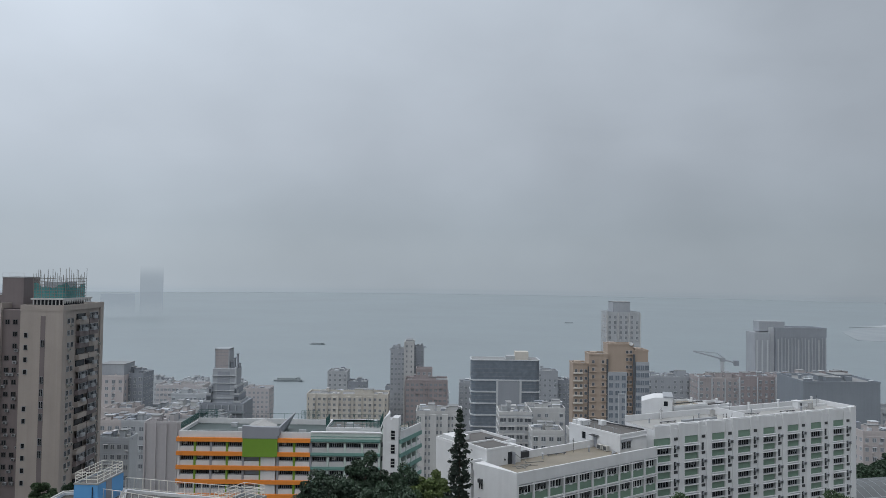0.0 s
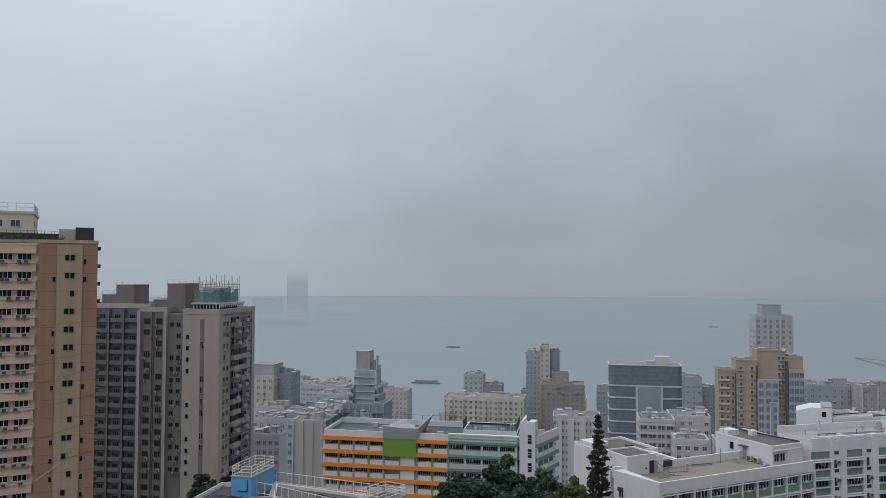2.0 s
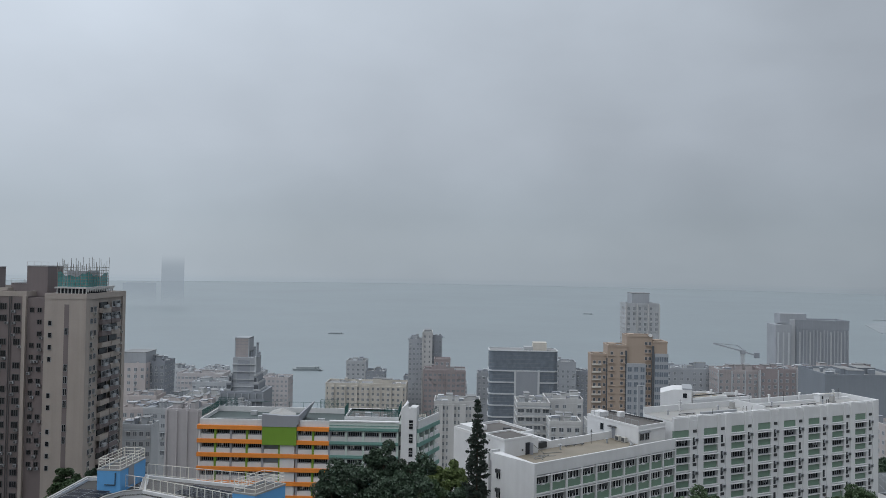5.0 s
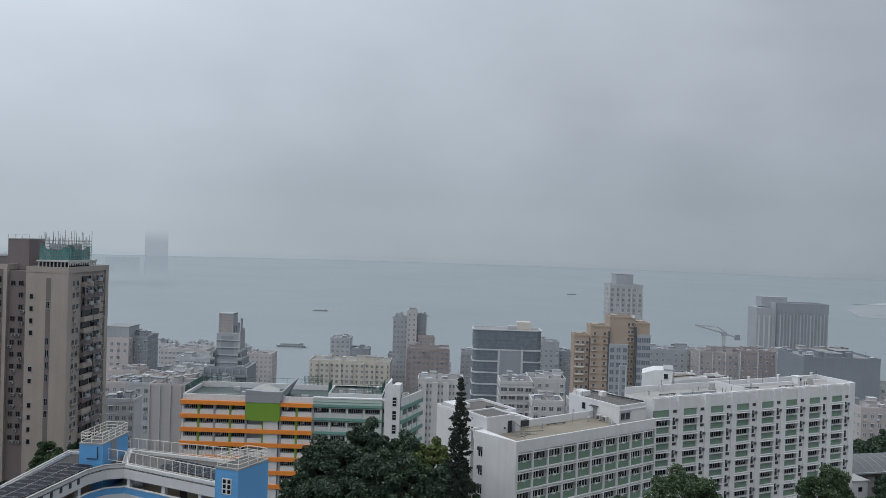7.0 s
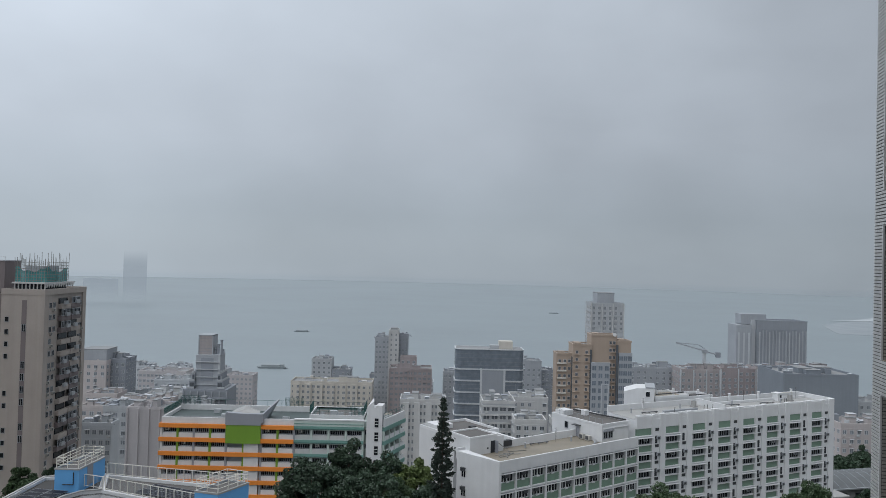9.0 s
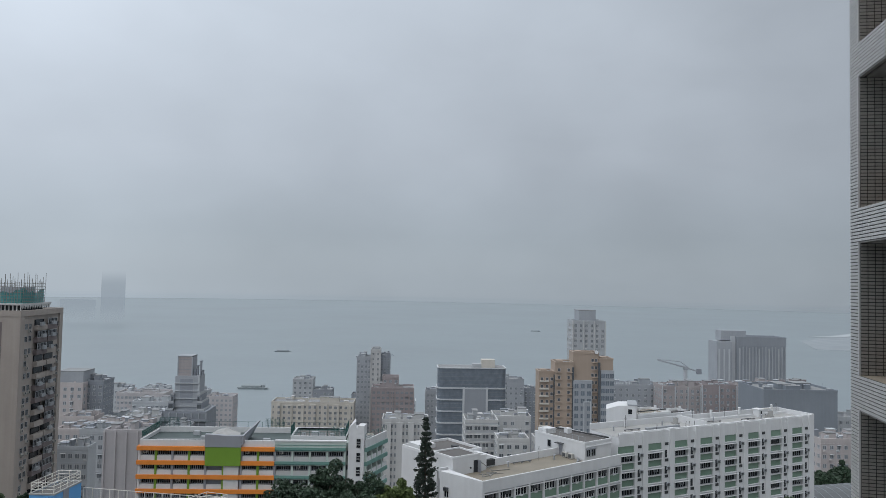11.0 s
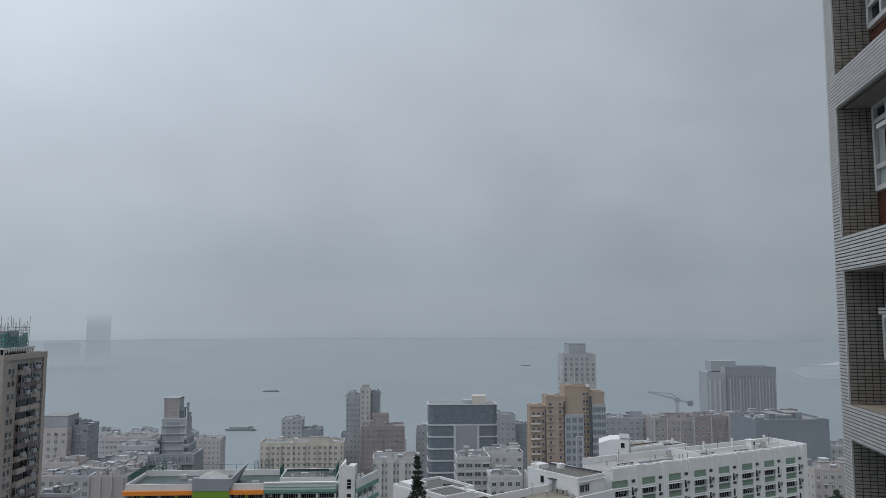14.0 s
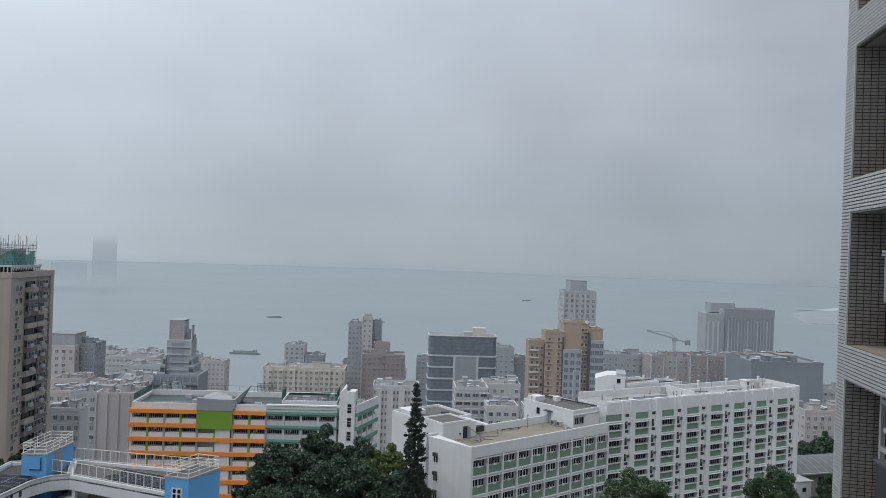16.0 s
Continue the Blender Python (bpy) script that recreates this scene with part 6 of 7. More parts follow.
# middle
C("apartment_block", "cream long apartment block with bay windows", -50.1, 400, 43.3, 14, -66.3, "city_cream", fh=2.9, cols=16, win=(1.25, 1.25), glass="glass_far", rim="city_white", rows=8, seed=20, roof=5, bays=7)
C("apartment_block", "grey tower block with rounded roof", -66.7, 480, 12.7, 13, -64.8, "city_grey", cols=4, rows=5, seed=21, roof=1)
C("apartment_block", "slate block behind the cream flats", -54.1, 480, 12.0, 13, -71.4, "city_dark", cols=4, rows=4, seed=22, roof=2)
C("old_block", "row of pale flats with roof huts", -38.0, 330, 46.0, 12, -70.5, "city_cream", cols=16, rows=4, seed=23, roof=6)
C("apartment_tower", "slim slate apartment tower beside a pale shaft", -25.2, 430, 8.4, 12, -45.0, "city_slate", fh=2.9, cols=4, win=(1.1, 1.3), rim="city_grey", rows=16, seed=24, roof=1)
C("apartment_tower", "slender pale apartment shaft with a rounded head", -18.6, 429, 5.4, 12, -40.6, "city_white", fh=2.9, cols=2, win=(0.8, 1.2), rim="city_white", rows=16, seed=25, ribs=2, roof=0, cap=(0.0, 3.6, 1.5, "city_grey"))
C("apartment_tower", "slim dark grey apartment tower with ribs", -13.2, 431, 5.6, 12, -43.8, "city_dark", fh=2.9, cols=3, win=(1.0, 1.2), rim="city_slate", rows=12, seed=26, ribs=2, roof=1)
C("apartment_block", "narrow slate grey apartment block", -30.5, 440, 4.5, 10, -68.0, "city_dark", cols=1, rows=4, seed=26, roof=0)
C("office_block", "dull reddish office block with dark front", -8.1, 410, 23.0, 14, -59.6, "city_red", fh=2.9, cols=9, win=(1.5, 1.3), rim="city_red", rows=9, seed=27, ribs=3, roof=2)
C("office_block", "reddish brick top storeys", -9.5, 414, 9.0, 8, -54.0, "city_red", cols=3, rows=1, seed=28, roof=0)
C("apartment_block", "white apartment block with paired bay windows", -0.6, 300, 18.4, 12, -56.3, "city_white", fh=2.85, cols=8, win=(1.5, 1.3), glass="glass_far", rim="city_band", rows=11, seed=29, roof=4, bays=4)
C("apartment_block", "grey block beside the dark office", 14.0, 420, 7.5, 12, -62.3, "city_slate", cols=3, rows=8, seed=30, roof=2)
C("apartment_block", "grey flats with a dish behind the office", 64.0, 450, 12.5, 13, -59.0, "city_slate", cols=4, rows=9, seed=31, roof=1)
C("apartment_block", "narrow slate grey block of flats", 75.0, 455, 8.0, 13, -65.2, "city_dark", cols=3, rows=8, seed=32, roof=1)
C("apartment_block", "pale flats with continuous balconies", 25.0, 250, 11.0, 11, -47.0, "city_grey", fh=2.8, cols=4, win=(2.0, 1.2), glass="glass_mid", rim="city_white", rows=7, seed=33, bands="city_white", roof=2)
C("apartment_block", "plain pale grey block of flats", 37.3, 264, 13.0, 11, -48.0, "city_white", fh=2.9, cols=5, win=(1.1, 1.1), rows=6, seed=34, roof=3)
C("old_block", "white small flats with bay windows", 34.0, 238, 10.0, 9, -50.5, "city_white", fh=2.8, cols=4, win=(1.3, 1.2), glass="glass_mid", rows=5, seed=35, roof=3)
C("old_block", "low flats with roof garden", 47.0, 245, 9.0, 9, -52.0, "city_white", fh=2.8, cols=3, win=(1.3, 1.2), glass="glass_mid", rows=4, seed=36, roof=3)


def glass_office():
    root = thing("glass_office", pose(28.4, 330, -101), "dark curved glass office block with pale floor bands", "building")
    w, d, H = 30.4, 13.0, 62.6
    plan = []
    for cx, cy, a0 in ((w / 2 - 2.5, 2.5, -90), (w / 2 - 2.5, d - 2.5, 0), (-w / 2 + 2.5, d - 2.5, 90), (-w / 2 + 2.5, 2.5, 180)):
        for i in range(7):
            t = radians(a0 + 15 * i)
            plan.append((cx + 2.5 * math.cos(t), cy + 2.5 * math.sin(t)))
    grow = lambda k: [(x * (1 + k / 15), (y - d / 2) * (1 + k / (d / 2)) + d / 2) for x, y in plan]
    part("glass_wall", Shape().prism(plan, 0, H), "glass_blue", root)
    part("roof_edge", Shape().ring(grow(0.25), 0.6, H, H + 0.35), "city_band", root)
    part("roof", Shape().prism(grow(-0.3), H, H + 0.05), "city_roof", root)
    for i, z in enumerate((8.6, 13.7, 18.8, 23.9, 29.0, 34.1)):
        part("floor_band", Shape().ring(grow(0.3), 0.5, H - z - 0.3, H - z + 0.3), "city_band", root)
    part("pier", Shape().box(-4.1, -3.2, -0.5, 0.3, 0, H - 8.2), "city_band", root)
    part("pier", Shape().box(6.2, 7.1, -0.5, 0.3, 0, H - 8.2), "city_band", root)
    part("centre_panel", Shape().box(-3.2, 6.2, -0.42, 0.2, 0, H - 9.0), "city_dark", root)
    for k in range(28):
        part("floor_line", Shape().ring(grow(0.06), 0.3, H - 1.9 - 1.7 * k, H - 1.9 - 1.7 * k + 0.10), "glass_far", root)
    part("roof_room", Shape().box(4.5, 10.5, 4, 9, H, H + 3.6), "city_cream", root, "cream roof plant room")
    part("roof_room", Shape().box(0.5, 4.5, 5, 9, H, H + 1.6), "city_grey", root)
    return root


glass_office()


def orange_tower():
    root = thing("apartment_tower", pose(68.8, 290, -92.6), "stepped orange-tan apartment tower with grey glazed bays", "building")
    for x0, x1, y0, h, mat, cols in ((-17.5, -11.4, 1.5, 57.6, "city_orange", 0), (-11.4, -4.0, 0.0, 61.4, "city_orange", 0), (-4.0, 6.0, 1.0, 65.2, "city_orange", 0), (6.0, 11.6, 0.4, 63.0, "city_orange", 0)):
        b = part("wall", Shape().box(x0, x1, y0, 9, 0, h), mat, root)
        part("coping", Shape().ring([(x0 - .1, y0 - .15), (x1 + .1, y0 - .15), (x1 + .1, 9), (x0 - .1, 9)], 0.4, h, h + 0.7), mat, b)
        part("roof", Shape().box(x0 + .3, x1 - .3, y0 + .3, 8.6, h, h + 0.05), "city_roof", b)
        part("roof_room", Shape().box(x0 + 1.2, x0 + 3.6, y0 + 2.5, 7, h, h + 1.0), mat, b)
    for x0, x1, y0, h in ((-4.2, 3.2, -0.4, 55.0), (6.6, 11.9, -0.2, 59.0)):
        part("glazed_bay", Shape().box(x0, x1, y0, 1.2, 0, h), "city_slate", root, "grey-blue glazed bay")
        for k in range(14):
            for i in range(3):
                part("window", window_mesh(1.5, 1.7, "city_slate", "glass_blue", 2), "", root, m=pose(x0 + (x1 - x0) * (i + .5) / 3, y0 - .01, h - 3 - 2.9 * k))
    for x0, x1, y0, h in ((-11.2, -8.6, 0.0, 61.4), (-6.6, -4.6, 0.0, 61.4), (3.4, 5.8, 1.0, 65.2), (-16.9, -15.2, 1.5, 57.6)):
        for k in range(15):
            part("floor_slab", Shape().box(x0, x1, y0 - 0.55, y0 + 0.05, h - 3.5 - 2.9 * k, h - 3.3 - 2.9 * k), "city_orange", root)
    # dark strips set proud of the wall give the shade of recesses by colour
    for x, y0, h in ((-11.4, 0.9, 57.0), (-4.35, 0.35, 60.0), (6.0, 0.2, 62.0)):
        part("recess", Shape().box(x - 0.35, x + 0.35, y0 - 0.6, y0 + 0.3, 0, h), "glass_mid", root)
    part("arch", Shape().box(-0.2, 0.2, -0.62, -0.35, 20, 46.5).box(-0.2, 2.8, -0.62, -0.35, 46.5, 46.9).box(2.4, 2.8, -0.62, -0.35, 20, 46.5), "city_band", root)
    for xs, y0, h in (((-16.2, -14.2, -12.4), 1.5, 57.6), ((-9.8, -6.0), 0.0, 61.4), ((3.6, 5.0), 1.0, 65.2), ((7.4, 9.4), 0.4, 63.0)):
        for k in range(15):
            for x in xs:
                if h - 3 - 2.9 * k < 57 or xs[0] < 0 or x < 6.2:
                    part("window", window_mesh(0.95, 1.1, "city_pink", "glass_mid", 1), "", root, m=pose(x, y0 - .01, h - 3 - 2.9 * k))
    for k in range(14):
        part("bay_slab", Shape().box(-17.2, -13.6, 0.7, 1.6, 54.0 - 2.9 * k, 54.5 - 2.9 * k), "city_cream", root)
    part("dish", Shape().bar((5.0, 0.6, 65.9), (5.0, 0.3, 66.0), 0.75, 12), "city_white", root)
    return root


orange_tower()
C("apartment_tower", "pale ribbed apartment tower rising through the haze", 102.3, 420, 18.6, 15, -21.6, "city_grey", fh=2.9, cols=6, win=(1.3, 1.6), glass="glass_far", rim="city_white", rows=12, seed=40, roof=0, ribs=4, cap=(-0.8, 9.6, 6.4, "city_slate"))
# east side
C("industrial_block", "grey roof huts and flats with small cranes", 122.0, 395, 27.0, 14, -54.0, "city_slate", cols=8, rows=4, seed=42, roof=5)
C("industrial_block", "brownish worn industrial block with dark bays", 141.0, 380, 20.0, 14, -52.3, "city_brown", fh=3.1, cols=7, win=(1.2, 1.4), rows=6, seed=43, roof=4, ribs=4)
C("industrial_block", "reddish worn industrial block", 160.0, 378, 18.0, 14, -51.2, "city_red", fh=3.1, cols=6, win=(1.2, 1.4), rows=6, seed=44, roof=4, ribs=3)
C("industrial_block", "brown industrial block with pale stair bays", 178.5, 376, 19.0, 14, -50.6, "city_brown", fh=3.1, cols=6, win=(1.2, 1.4), rows=6, seed=45, roof=4, ribs=4)
C("industrial_block", "slate industrial block with a round dish", 197.5, 372, 18.0, 14, -49.6, "city_red", fh=3.1, cols=6, win=(1.2, 1.4), rows=6, seed=46, roof=4, ribs=3)
C("large_block", "broad dark slate block with blank walls", 177.0, 330, 34.0, 26, -46.6, "city_deep", cols=0, rows=0, seed=47, roof=5)
C("apartment_block", "pinkish flats with square windows", 136.0, 225, 18.0, 10, -46.8, "city_pink", fh=2.8, cols=8, win=(1.0, 1.1), glass="glass_far", rows=9, seed=48, roof=3)
C("apartment_block", "pale grey flats beyond the pink flats", 206.0, 340, 24.0, 14, -60.0, "city_grey", cols=8, rows=6, seed=49, roof=3)
C("apartment_block", "slate flats by the east shore", 262.0, 400, 40.0, 14, -76.0, "city_slate", cols=10, rows=4, seed=50, roof=4)


def hotel():
    root = thing("hotel_tower", pose(243.4, 520, -123), "broad grey hotel tower with pale vertical fins", "building")
    H = 87.0
    part("wall", Shape().box(-10.5, 24.8, 0, 18, 0, H), "city_dark", root)
    part("west_wing", Shape().box(-24.8, -14.0, 1, 16, 0, H - 2.6), "city_slate", root)
    part("lift_core", Shape().box(-14.0, -10.5, 3, 15, 0, H + 1.0), "city_band", root)
    part("plant_room", Shape().box(-20.5, -2.5, 4, 14, H - 2.0, H + 5.0), "city_slate", root)
    part("roof_edge", Shape().ring([(-10.7, -.2), (25, -.2), (25, 18), (-10.7, 18)], 0.5, H, H + 1.0), "city_dark", root)
    part("top_band", Shape().box(-10.6, 24.9, -0.15, 0.2, H - 5.5, H), "city_dark", root)
    for i in range(15):
        x = -8.8 + 2.35 * i
        part("fin", Shape().box(x - 0.42, x + 0.42, -0.5, 0.2, 0, H - 6.0 - 1.2 * (i % 3 == 0)), "city_slate" if i % 3 else "city_grey", root)
    for i in range(3):
        part("fin", Shape().box(-23.6 + 3.6 * i, -22.6 + 3.6 * i, 0.6, 1.2, 0, H - 8), "city_band", root)
    for k in range(20):
        part("floor_line", Shape().box(-10.55, 24.85, -0.1, 0.1, H - 8.5 - 3.2 * k, H - 8.1 - 3.2 * k), "city_dark", root)
    return root


hotel()


def crane():
    root = thing("tower_crane", pose(150.5, 400, -58), "grey tower crane with a raised jib over the roofs", "crane")
    part("mast", Shape().box(-0.8, 0.8, -0.8, 0.8, -6, 13.0), "city_band", root)
    part("jib", Shape().bar((-15.5, 0, 17.8), (1, 0, 13.6), 0.5).bar((-15.5, 0, 18.0), (-3, 0, 17.0), 0.25).bar((-3, 0, 17.0), (1.0, 0, 14.2), 0.3), "city_slate", root)
    part("counter_jib", Shape().bar((1, 0, 13.4), (8.0, 0, 11.6), 0.5), "city_slate", root)
    part("counterweight", Shape().box(6.2, 8.6, -0.8, 0.8, 10.4, 13.2), "city_dark", root)
    part("cab", Shape().box(-1.1, 1.2, -1.2, 1.0, 12.6, 14.6), "city_slate", root)
    return root


crane()
for x, y, z, r in ((171.5, 370, -48.0, 2.0), (171.0, 371, -53.0, 1.4)):
    t = thing("satellite_dish", pose(x, y, z), "white round satellite dish on a roof mast", "dish", "satellite dishes")
    s = Shape()
    ring = [[(r * q / 3 * math.cos(a * math.pi / 8), -0.15 * q * q / 3, 0.55 * r * q / 3 * math.sin(a * math.pi / 8)) for a in range(16)] for q in (1, 2, 3)]
    s.add([p for rr in ring for p in rr], [tuple(range(16))] + [(q * 16 + a, q * 16 + (a + 1) % 16, q * 16 + 16 + (a + 1) % 16, q * 16 + 16 + a) for q in range(2) for a in range(16)])
    part("reflector", s, "white_paint", t)
    part("mast", Shape().bar((0, 0.2, -4.0), (0, 0.1, 0), 0.12), "city_dark", t)

# ---- harbour: boats and the far towers ----


def barge(x, y, long, high, label):
    root = thing("barge", pose(x, y, SEA), label, "boat", "boats")
    part("hull", Shape().add([(-long / 2, -4, 0), (long / 2, -4, 0), (long / 2, 4, 0), (-long / 2, 4, 0), (-long / 2 - 2, -4.6, high * .5), (long / 2 + 3, -4.6, high * .5), (long / 2 + 3, 4.6, high * .5), (-long / 2 - 2, 4.6, high * .5)],
                             [(0, 3, 2, 1), (4, 5, 6, 7), (0, 1, 5, 4), (1, 2, 6, 5), (2, 3, 7, 6), (3, 0, 4, 7)]), "hull", root)
    part("cargo", Shape().box(-long * .4, long * .34, -3.4, 3.4, high * .5, high), "hull", root)
    part("wheelhouse", Shape().box(long * .38, long * .47, -3, 3, high * .5, high * 1.15), "hull", root)


barge(-181.0, 883, 30, 4.2, "dark low barge lying in the harbour")
barge(-222.0, 1330, 24, 2.6, "hazy low barge far out on the water")
barge(340.0, 2000, 24, 2.2, "faint small ferry far out")


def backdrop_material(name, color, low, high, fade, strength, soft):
    """A glowing backdrop: haze over far things, given by emission. It is fullest between the heights low and high and
    turns see-through over fade metres on either side; without a colour it glows in the sky's own colour.
    """
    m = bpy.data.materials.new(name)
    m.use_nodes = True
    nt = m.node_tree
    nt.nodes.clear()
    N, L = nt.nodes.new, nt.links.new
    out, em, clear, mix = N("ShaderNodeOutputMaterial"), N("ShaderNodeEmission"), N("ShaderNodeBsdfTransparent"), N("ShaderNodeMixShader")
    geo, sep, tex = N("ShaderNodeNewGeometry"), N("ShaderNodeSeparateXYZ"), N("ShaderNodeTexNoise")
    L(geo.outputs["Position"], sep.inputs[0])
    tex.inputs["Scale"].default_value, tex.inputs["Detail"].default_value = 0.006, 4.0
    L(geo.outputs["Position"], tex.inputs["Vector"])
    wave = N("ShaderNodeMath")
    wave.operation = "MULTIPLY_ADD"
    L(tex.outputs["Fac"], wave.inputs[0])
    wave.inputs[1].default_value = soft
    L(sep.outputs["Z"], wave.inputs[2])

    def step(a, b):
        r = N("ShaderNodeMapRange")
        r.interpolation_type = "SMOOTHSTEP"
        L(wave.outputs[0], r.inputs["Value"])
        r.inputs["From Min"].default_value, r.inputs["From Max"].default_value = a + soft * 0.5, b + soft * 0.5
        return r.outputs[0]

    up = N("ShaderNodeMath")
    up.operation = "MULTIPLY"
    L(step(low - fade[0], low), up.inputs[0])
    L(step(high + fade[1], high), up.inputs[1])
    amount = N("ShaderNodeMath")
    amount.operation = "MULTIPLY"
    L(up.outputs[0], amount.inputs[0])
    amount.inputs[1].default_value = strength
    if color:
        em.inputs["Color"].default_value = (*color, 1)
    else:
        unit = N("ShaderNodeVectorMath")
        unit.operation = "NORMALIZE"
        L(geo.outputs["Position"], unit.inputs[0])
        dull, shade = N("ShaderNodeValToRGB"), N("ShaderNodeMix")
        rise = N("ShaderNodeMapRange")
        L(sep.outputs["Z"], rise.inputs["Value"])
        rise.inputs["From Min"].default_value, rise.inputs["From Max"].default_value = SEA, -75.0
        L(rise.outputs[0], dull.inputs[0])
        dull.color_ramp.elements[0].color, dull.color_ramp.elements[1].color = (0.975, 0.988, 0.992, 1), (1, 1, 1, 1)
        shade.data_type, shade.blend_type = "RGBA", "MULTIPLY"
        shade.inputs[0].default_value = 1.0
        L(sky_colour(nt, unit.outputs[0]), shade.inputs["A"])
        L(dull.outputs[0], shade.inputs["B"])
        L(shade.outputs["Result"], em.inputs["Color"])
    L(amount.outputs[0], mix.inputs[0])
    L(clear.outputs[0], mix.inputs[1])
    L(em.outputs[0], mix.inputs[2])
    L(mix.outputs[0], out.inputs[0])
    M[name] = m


# both shine by themselves: the haze far out is put in as emission
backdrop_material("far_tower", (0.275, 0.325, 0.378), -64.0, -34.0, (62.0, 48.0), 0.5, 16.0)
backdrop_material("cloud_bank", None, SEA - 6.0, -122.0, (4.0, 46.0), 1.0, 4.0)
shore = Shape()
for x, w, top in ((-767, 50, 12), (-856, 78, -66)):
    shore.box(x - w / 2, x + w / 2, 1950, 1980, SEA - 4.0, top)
tagged(part("backdrop", shore, "far_tower"), "faint glowing boxes for the far shore's towers, haze in their colour", "backdrop", kind="structure")
# added glowing sheet in the sky's colour, hiding the water's far edge
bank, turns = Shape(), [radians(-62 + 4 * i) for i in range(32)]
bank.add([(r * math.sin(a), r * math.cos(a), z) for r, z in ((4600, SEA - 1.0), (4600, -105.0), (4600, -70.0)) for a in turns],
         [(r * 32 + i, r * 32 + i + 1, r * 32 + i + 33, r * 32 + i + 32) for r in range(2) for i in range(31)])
tagged(part("backdrop", bank, "cloud_bank"), "added glowing sheet in the sky's colour that hides the horizon", "backdrop", kind="structure")
wall = thing("breakwater", pose(0, 0, SEA), "long dark breakwater with a pale line of surf", "breakwater")
part("bank", Shape().prism([(870, 1560), (1000, 1500), (1900, 2350), (1900, 2650), (1120, 1960), (960, 1790)], 0, 0.4), "wet_stone", wall, "dark stone bank")
part("surf", Shape().prism([(1075, 1968), (1180, 1972), (1900, 2662), (1900, 2700), (1165, 2010)], 0.5, 1.2), "surf", wall, "pale line of surf")

# ---- trees ----


def crown_points(rng, spread, high, clumps, per, flat=0.8, clump_r=0.28):
    pts = []
    for _ in range(clumps):
        d = rng.normal(size=3)
        d /= np.linalg.norm(d)
        c = d * rng.uniform(0.45, 0.92) * np.array([spread, spread, high])
        r = clump_r * spread * rng.uniform(0.6, 1.25)
        q = rng.normal(size=(per, 3))
        q /= np.linalg.norm(q, axis=1, keepdims=True)
        pts.append(c + q * r * rng.uniform(0.55, 1.0, (per, 1)) * np.array([1, 1, flat]))
    return np.concatenate(pts)


def tree(x, y, top, spread, high, leaf, label, seed, clumps=46, per=230, size=0.25):
    """A broadleaf tree: tapered trunk, limbs, and a crown of leaf clumps whose top lies at height top."""
    base = ground_z(y) - 1.5
    cz = top - high
    root = thing("tree", pose(x, y, base), label, "tree", "broadleaf trees")
    rng = np.random.default_rng(seed)
    h = cz - base
    tr = Shape().bar((0, 0, 0), (0.3, 0.2, h * 0.6), 0.5, 8, 0.36).bar((0.3, 0.2, h * 0.6), (0.2, 0.0, h + high * 0.3), 0.36, 8, 0.14)
    for i in range(9):
        t = 2 * math.pi * i / 9 + rng.uniform(-.3, .3)
        z0 = h * rng.uniform(0.6, 0.95)
        tr.bar((0.25, 0.15, z0), (spread * 0.7 * math.cos(t), spread * 0.7 * math.sin(t), h + high * rng.uniform(-.3, .6)), 0.18, 5, 0.04)
    part("trunk", tr, "bark", root)
    pts = crown_points(rng, spread * 0.92, high * 0.92, int(clumps * 1.25), int(per * 1.3), clump_r=0.24) + np.array([0, 0, h])
    v, f = leaves(pts, size, seed)
    part("crown", Shape().add(v, f), leaf, root)
    return root


tree(-17.0, 118, -30.8, 6.2, 6.5, "leaf_dark", "broad dark green tree with dense leaves", 1, 60, 260)
tree(-9.5, 116, -31.6, 5.6, 6.0, "leaf_dark", "broad dark green tree with ragged crown", 2, 55, 260)
tree(-12.5, 124, -29.4, 4.2, 5.5, "leaf_dark", "taller dark green tree with pointed crown", 3, 36, 240)
tree(-13.5, 110, -34.5, 6.5, 5.5, "leaf_dark", "dark tree in front of the school", 4, 60, 260)
tree(-21.8, 116, -36.0, 3.8, 4.2, "leaf_dark", "dark tree beside the blue stair tower", 5, 34, 230)
tree(-1.2, 120, -31.2, 4.6, 6.2, "leaf_light", "lighter yellow-green tree beside the dark crowns", 6, 70, 260)
tree(-4.6, 112, -32.4, 4.2, 6.0, "leaf_dark", "mid-green tree in the gap", 7, 40, 230)
tree(2.6, 116, -32.2, 3.2, 7.0, "leaf_dark", "dark tree behind the pine", 8, 30, 220)
tree(-2.4, 103, -38.2, 4.0, 4.2, "leaf_mid", "low green tree in front", 9, 36, 230)
tree(-24.8, 104, -39.5, 3.2, 3.6, "leaf_mid", "small green tree by the stair tower", 10, 26, 220)
tree(-19.0, 112, -35.5, 5.4, 5.5, "leaf_dark", "dark broad tree at the edge of the grove", 40, 50, 250)
tree(-6.5, 122, -30.6, 4.6, 5.2, "leaf_dark", "dark tree rising above the grove", 41, 42, 240)
tree(-7.0, 106, -36.5, 5.4, 4.5, "leaf_dark", "dark tree in front of the grove", 42, 50, 250)
tree(-18.0, 106, -38.0, 5.0, 4.5, "leaf_dark", "dark low tree in front of the grove", 43, 44, 250)
tree(3.6, 110, -31.4, 3.0, 8.0, "leaf_dark", "dark tree beside the hostel's end wall", 44, 36, 230)
tree(0.8, 108, -33.0, 3.4, 6.5, "leaf_dark", "dark tree under the pine", 45, 36, 230)
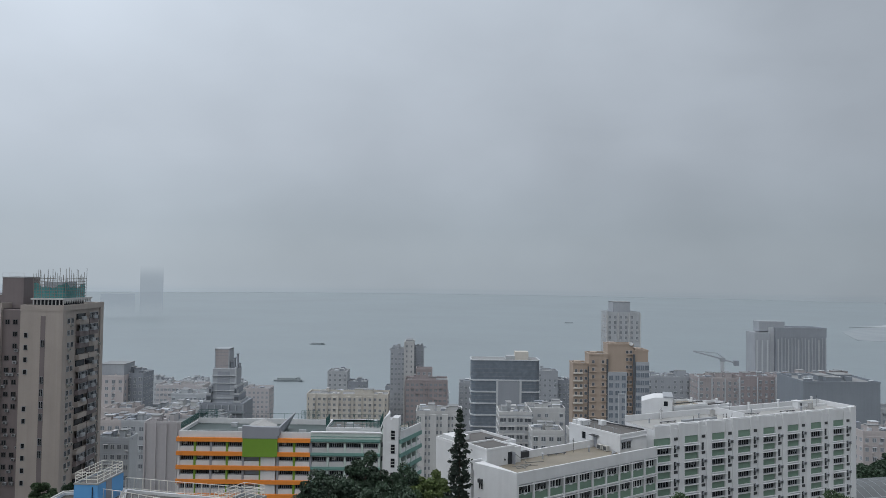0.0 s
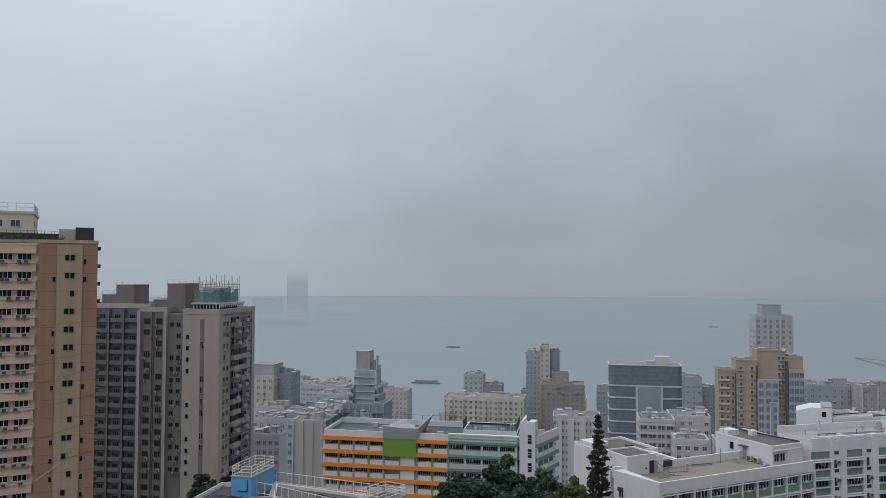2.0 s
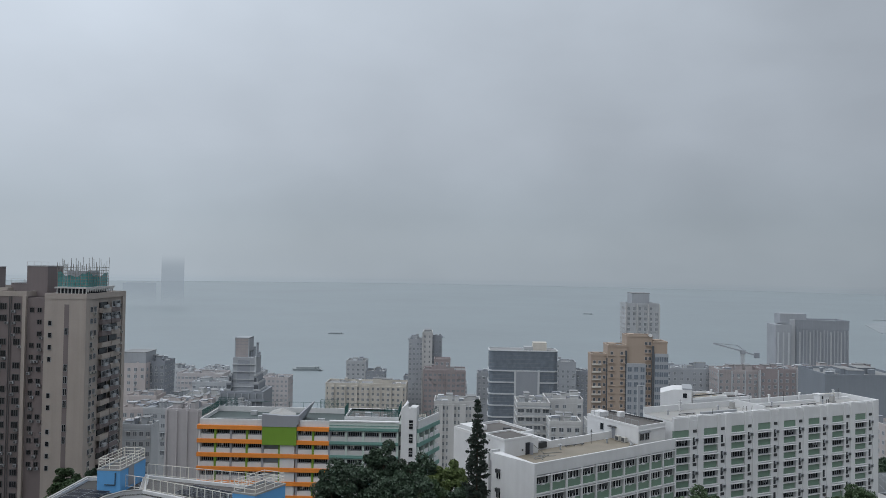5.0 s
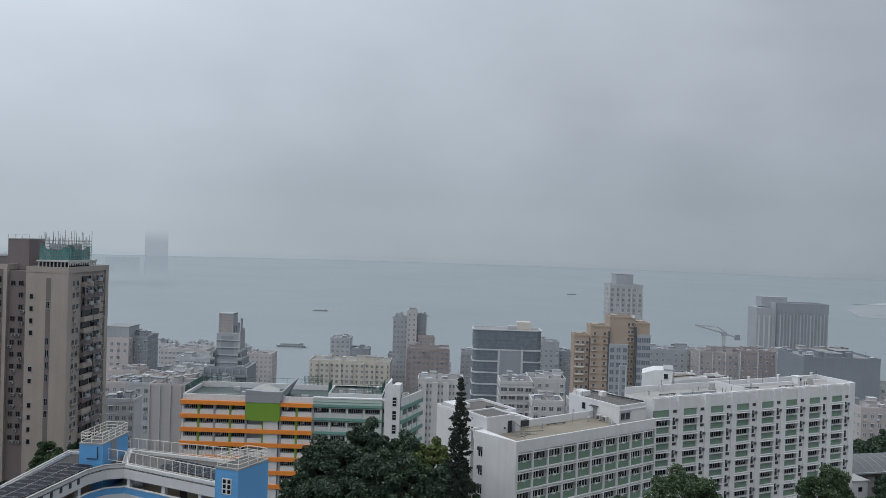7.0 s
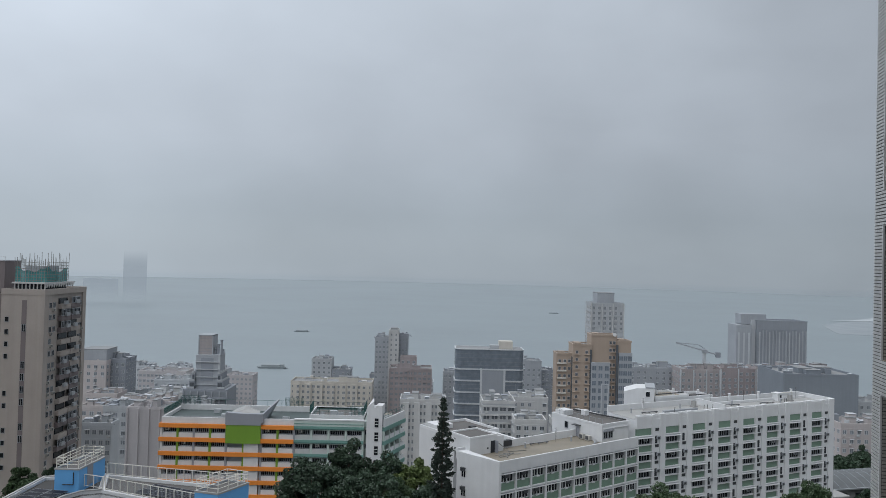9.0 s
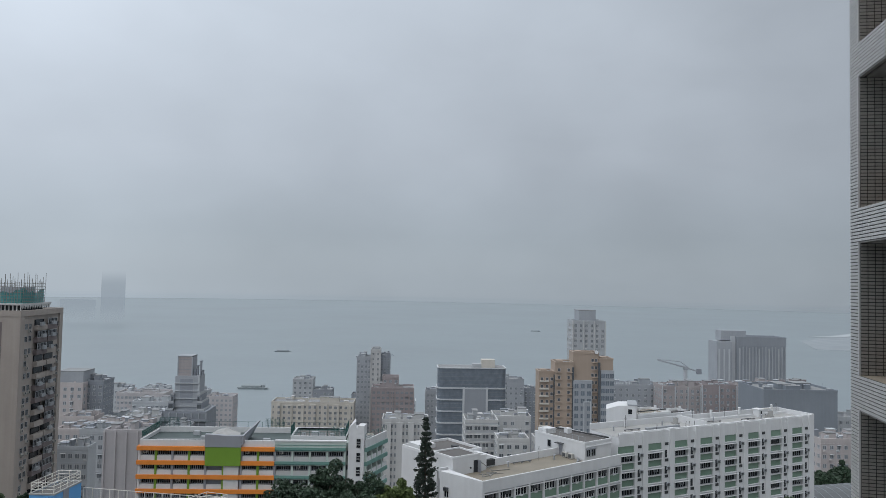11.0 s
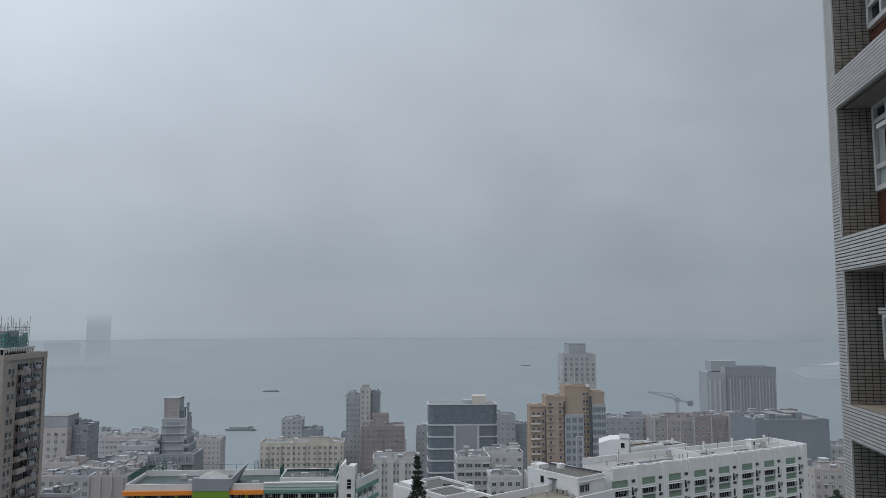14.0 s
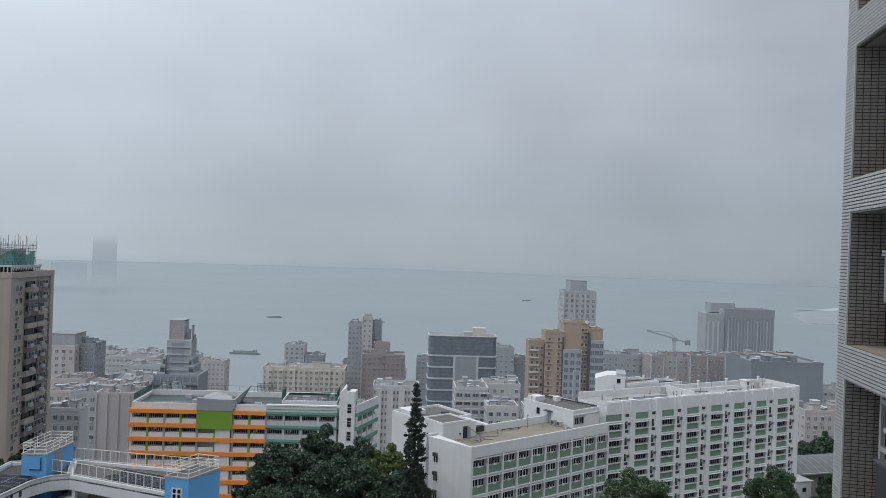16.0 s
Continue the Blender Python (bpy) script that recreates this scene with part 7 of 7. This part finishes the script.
tree(0.9, 114, -33.2, 3.6, 5.5, "leaf_dark", "dark tree between the pine and the grove", 47, 50, 250)
tree(-3.4, 116, -33.0, 3.4, 5.0, "leaf_mid", "green tree inside the grove", 48, 50, 250)
tree(4.8, 106, -36.8, 3.2, 5.0, "leaf_dark", "dark tree against the white end wall", 49, 46, 250)
tree(-20.5, 97, -43.0, 4.0, 4.0, "leaf_dark", "dark shrubby tree beside the stair tower", 46, 36, 230)
tree(35.4, 106, -30.7, 6.0, 5.4, "leaf_mid", "round green tree in front of the hostel", 11, 46, 260)
tree(27.0, 104, -34.4, 4.8, 4.4, "leaf_dark", "low dark tree in front of the hostel", 12, 36, 230)
tree(67.3, 130, -36.3, 5.6, 5.4, "leaf_mid", "round green tree at the hostel's end", 13, 46, 260)
tree(73.0, 134, -41.0, 4.0, 4.0, "leaf_mid", "low green tree at the hostel's end", 14, 36, 230)
tree(62.5, 126, -41.2, 3.8, 3.8, "leaf_dark", "low dark tree by the hostel", 15, 30, 230)
tree(-59.5, 112, -32.6, 3.4, 4.6, "leaf_mid", "leafy green tree below the towers", 16, 36, 230)
tree(-54.5, 118, -34.5, 3.0, 4.4, "leaf_dark", "dark tree below the towers", 17, 30, 230)
tree(-66.5, 116, -40.0, 5.0, 4.0, "leaf_dark", "spreading dark tree below the towers", 18, 40, 230)
tree(-74.5, 122, -43.0, 5.0, 4.5, "leaf_dark", "dark tree at the foot of the towers", 19, 40, 230)
tree(-84.0, 125, -43.0, 5.0, 4.5, "leaf_dark", "dark tree at the foot of the towers", 20, 40, 230)
for i, (x, y, top, r) in enumerate(((118, 205, -50.5, 5), (127, 207, -52, 5), (136, 205, -51, 5), (96, 165, -57, 5), (104, 158, -59, 5), (88, 150, -58, 4.5), (112, 172, -58, 5), (97, 150, -60, 5))):
    tree(x, y, top, r, r * 0.8, "leaf_dark", "dark roadside tree beyond the hostel", 30 + i, 26, 170, 0.5)


def pine(x, y, top, base_z):
    root = thing("pine_tree", pose(x, y, base_z), "tall narrow dark green pine with tiered branches", "tree")
    H = top - base_z
    part("trunk", Shape().bar((0, 0, 0), (0, 0, H), 0.34, 8, 0.04), "bark", root)
    rng = np.random.default_rng(77)
    pts, limbs = [], Shape()
    z = H - 0.25
    while z > H - 24:
        down = H - z
        r = min(1.5, 0.16 + 0.155 * down) * rng.uniform(0.8, 1.15)
        for i in range(9):
            t = 2 * math.pi * i / 9 + rng.uniform(-.5, .5)
            rr = r * rng.uniform(0.65, 1.2)
            end = np.array([rr * math.cos(t), rr * math.sin(t), z + 0.12 * rr])
            limbs.bar((0, 0, z), tuple(end), 0.05, 4, 0.02)
            n = int(14 + 38 * rr)
            s = rng.uniform(0.45, 1.08, (n, 1))
            pts.append(np.array([0, 0, z]) * (1 - s) + end * s + rng.normal(size=(n, 3)) * 0.13)
        z -= rng.uniform(0.55, 0.85)
    part("limbs", limbs, "bark", root)
    v, f = leaves(np.concatenate(pts), 0.19, 5, 0.03)
    part("foliage", Shape().add(v, f), "leaf_cypress", root)


pine(2.75, 106, -19.3, ground_z(106) - 1)

# ---- low ground beyond the hostel: a ribbed hall among trees ----
cover = thing("canopy_hall", pose(94.0, 178, -62, 0, 0, 14), "low hall with ribbed wet grey roof among trees", "building")
part("wall", Shape().box(0, 46, 0, 12, 0, 9.6), "concrete", cover)
arc = [(-1.2 + 13.4 * i / 8, 9.6 + 3.3 * math.sin(math.pi * (0.10 + 0.80 * i / 8)) - 1.0) for i in range(9)]
shell = Shape()
shell.add([(x, y, z) for x in (-1.0, 47.0) for y, z in arc] + [(x, y, z - 0.25) for x in (-1.0, 47.0) for y, z in arc],
          [(i, i + 9, i + 10, i + 1) for i in range(8)] + [(i + 18, i + 19, i + 28, i + 27) for i in range(8)] + [(0, 18, 27, 9), (8, 17, 35, 26)]
          + [(i, i + 1, i + 19, i + 18) for i in range(8)] + [(i + 9, i + 27, i + 28, i + 10) for i in range(8)])
part("roof", shell, "awning", cover, "ribbed wet grey vaulted roof")
for k in range(20):
    rib = Shape()
    for (y0, z0), (y1, z1) in zip(arc[:-1], arc[1:]):
        rib.bar((2.4 * k, y0, z0 + 0.03), (2.4 * k, y1, z1 + 0.03), 0.07)
    part("rib", rib, "frame_grey", cover)
part("gutter", Shape().box(-1, 47, -1.5, -1.2, 9.5, 9.85), "frame_grey", cover)
for k in range(8):
    part("window", window_mesh(2.6, 1.6, "frame_dark", "glass_dark", 3), "", cover, m=pose(3.0 + 5.4 * k, -0.01, 6.6))
shed = thing("gate_house", pose(93.5, 171.5, -60, 0, 0, 14), "small white gate house beside the hall", "building")
part("wall", Shape().box(0, 6.5, 0, 5, 0, 7.6), "white_paint", shed)
part("roof", Shape().box(-0.3, 6.8, -0.3, 5.3, 7.6, 7.85), "roof_pale", shed)
for k in range(2):
    part("window", window_mesh(0.9, 0.9, "frame_dark", "glass_dark", 1), "", shed, m=pose(1.6 + 2.8 * k, -0.01, 5.3))
for i in range(8):
    tree(103.0 + 5.0 * i, 168 + 2.0 * i, -48.3 + 0.5 * (i % 3), 5.0, 5.0, "leaf_dark", "dark tree below the low hall", 60 + i, 34, 190, 0.42)
for i in range(8):
    tree(112.5 + 6.0 * i, 206 + 1.5 * i, -51.6 + 1.1 * (i % 3) + 0.5 * i, 5.2, 5.4, "leaf_dark", "dark tree behind the low hall", 80 + i, 34, 180, 0.5)
for i in range(4):
    tree(94.5 + 3.4 * i, 162 + 1.4 * i, -52.6 + 1.1 * i, 4.4, 4.4, "leaf_dark", "low dark tree beside the hostel", 90 + i, 30, 180, 0.4)
# trees between the blue school and the towers
tree(-63.4, 120, -33.7, 3.6, 5.4, "leaf_mid", "slender lighter green tree beside the blue school", 95, 40, 220, 0.26)
tree(-59.6, 120, -33.6, 2.6, 4.6, "leaf_dark", "dark green tree beside the blue school", 96, 32, 200, 0.26)
tree(-68.0, 119, -38.5, 3.6, 4.6, "leaf_dark", "low dark tree below the brown tower", 97, 34, 200, 0.26)
tree(-72.5, 121, -41.0, 3.6, 4.6, "leaf_dark", "low dark tree at the foot of the towers", 98, 34, 200, 0.26)
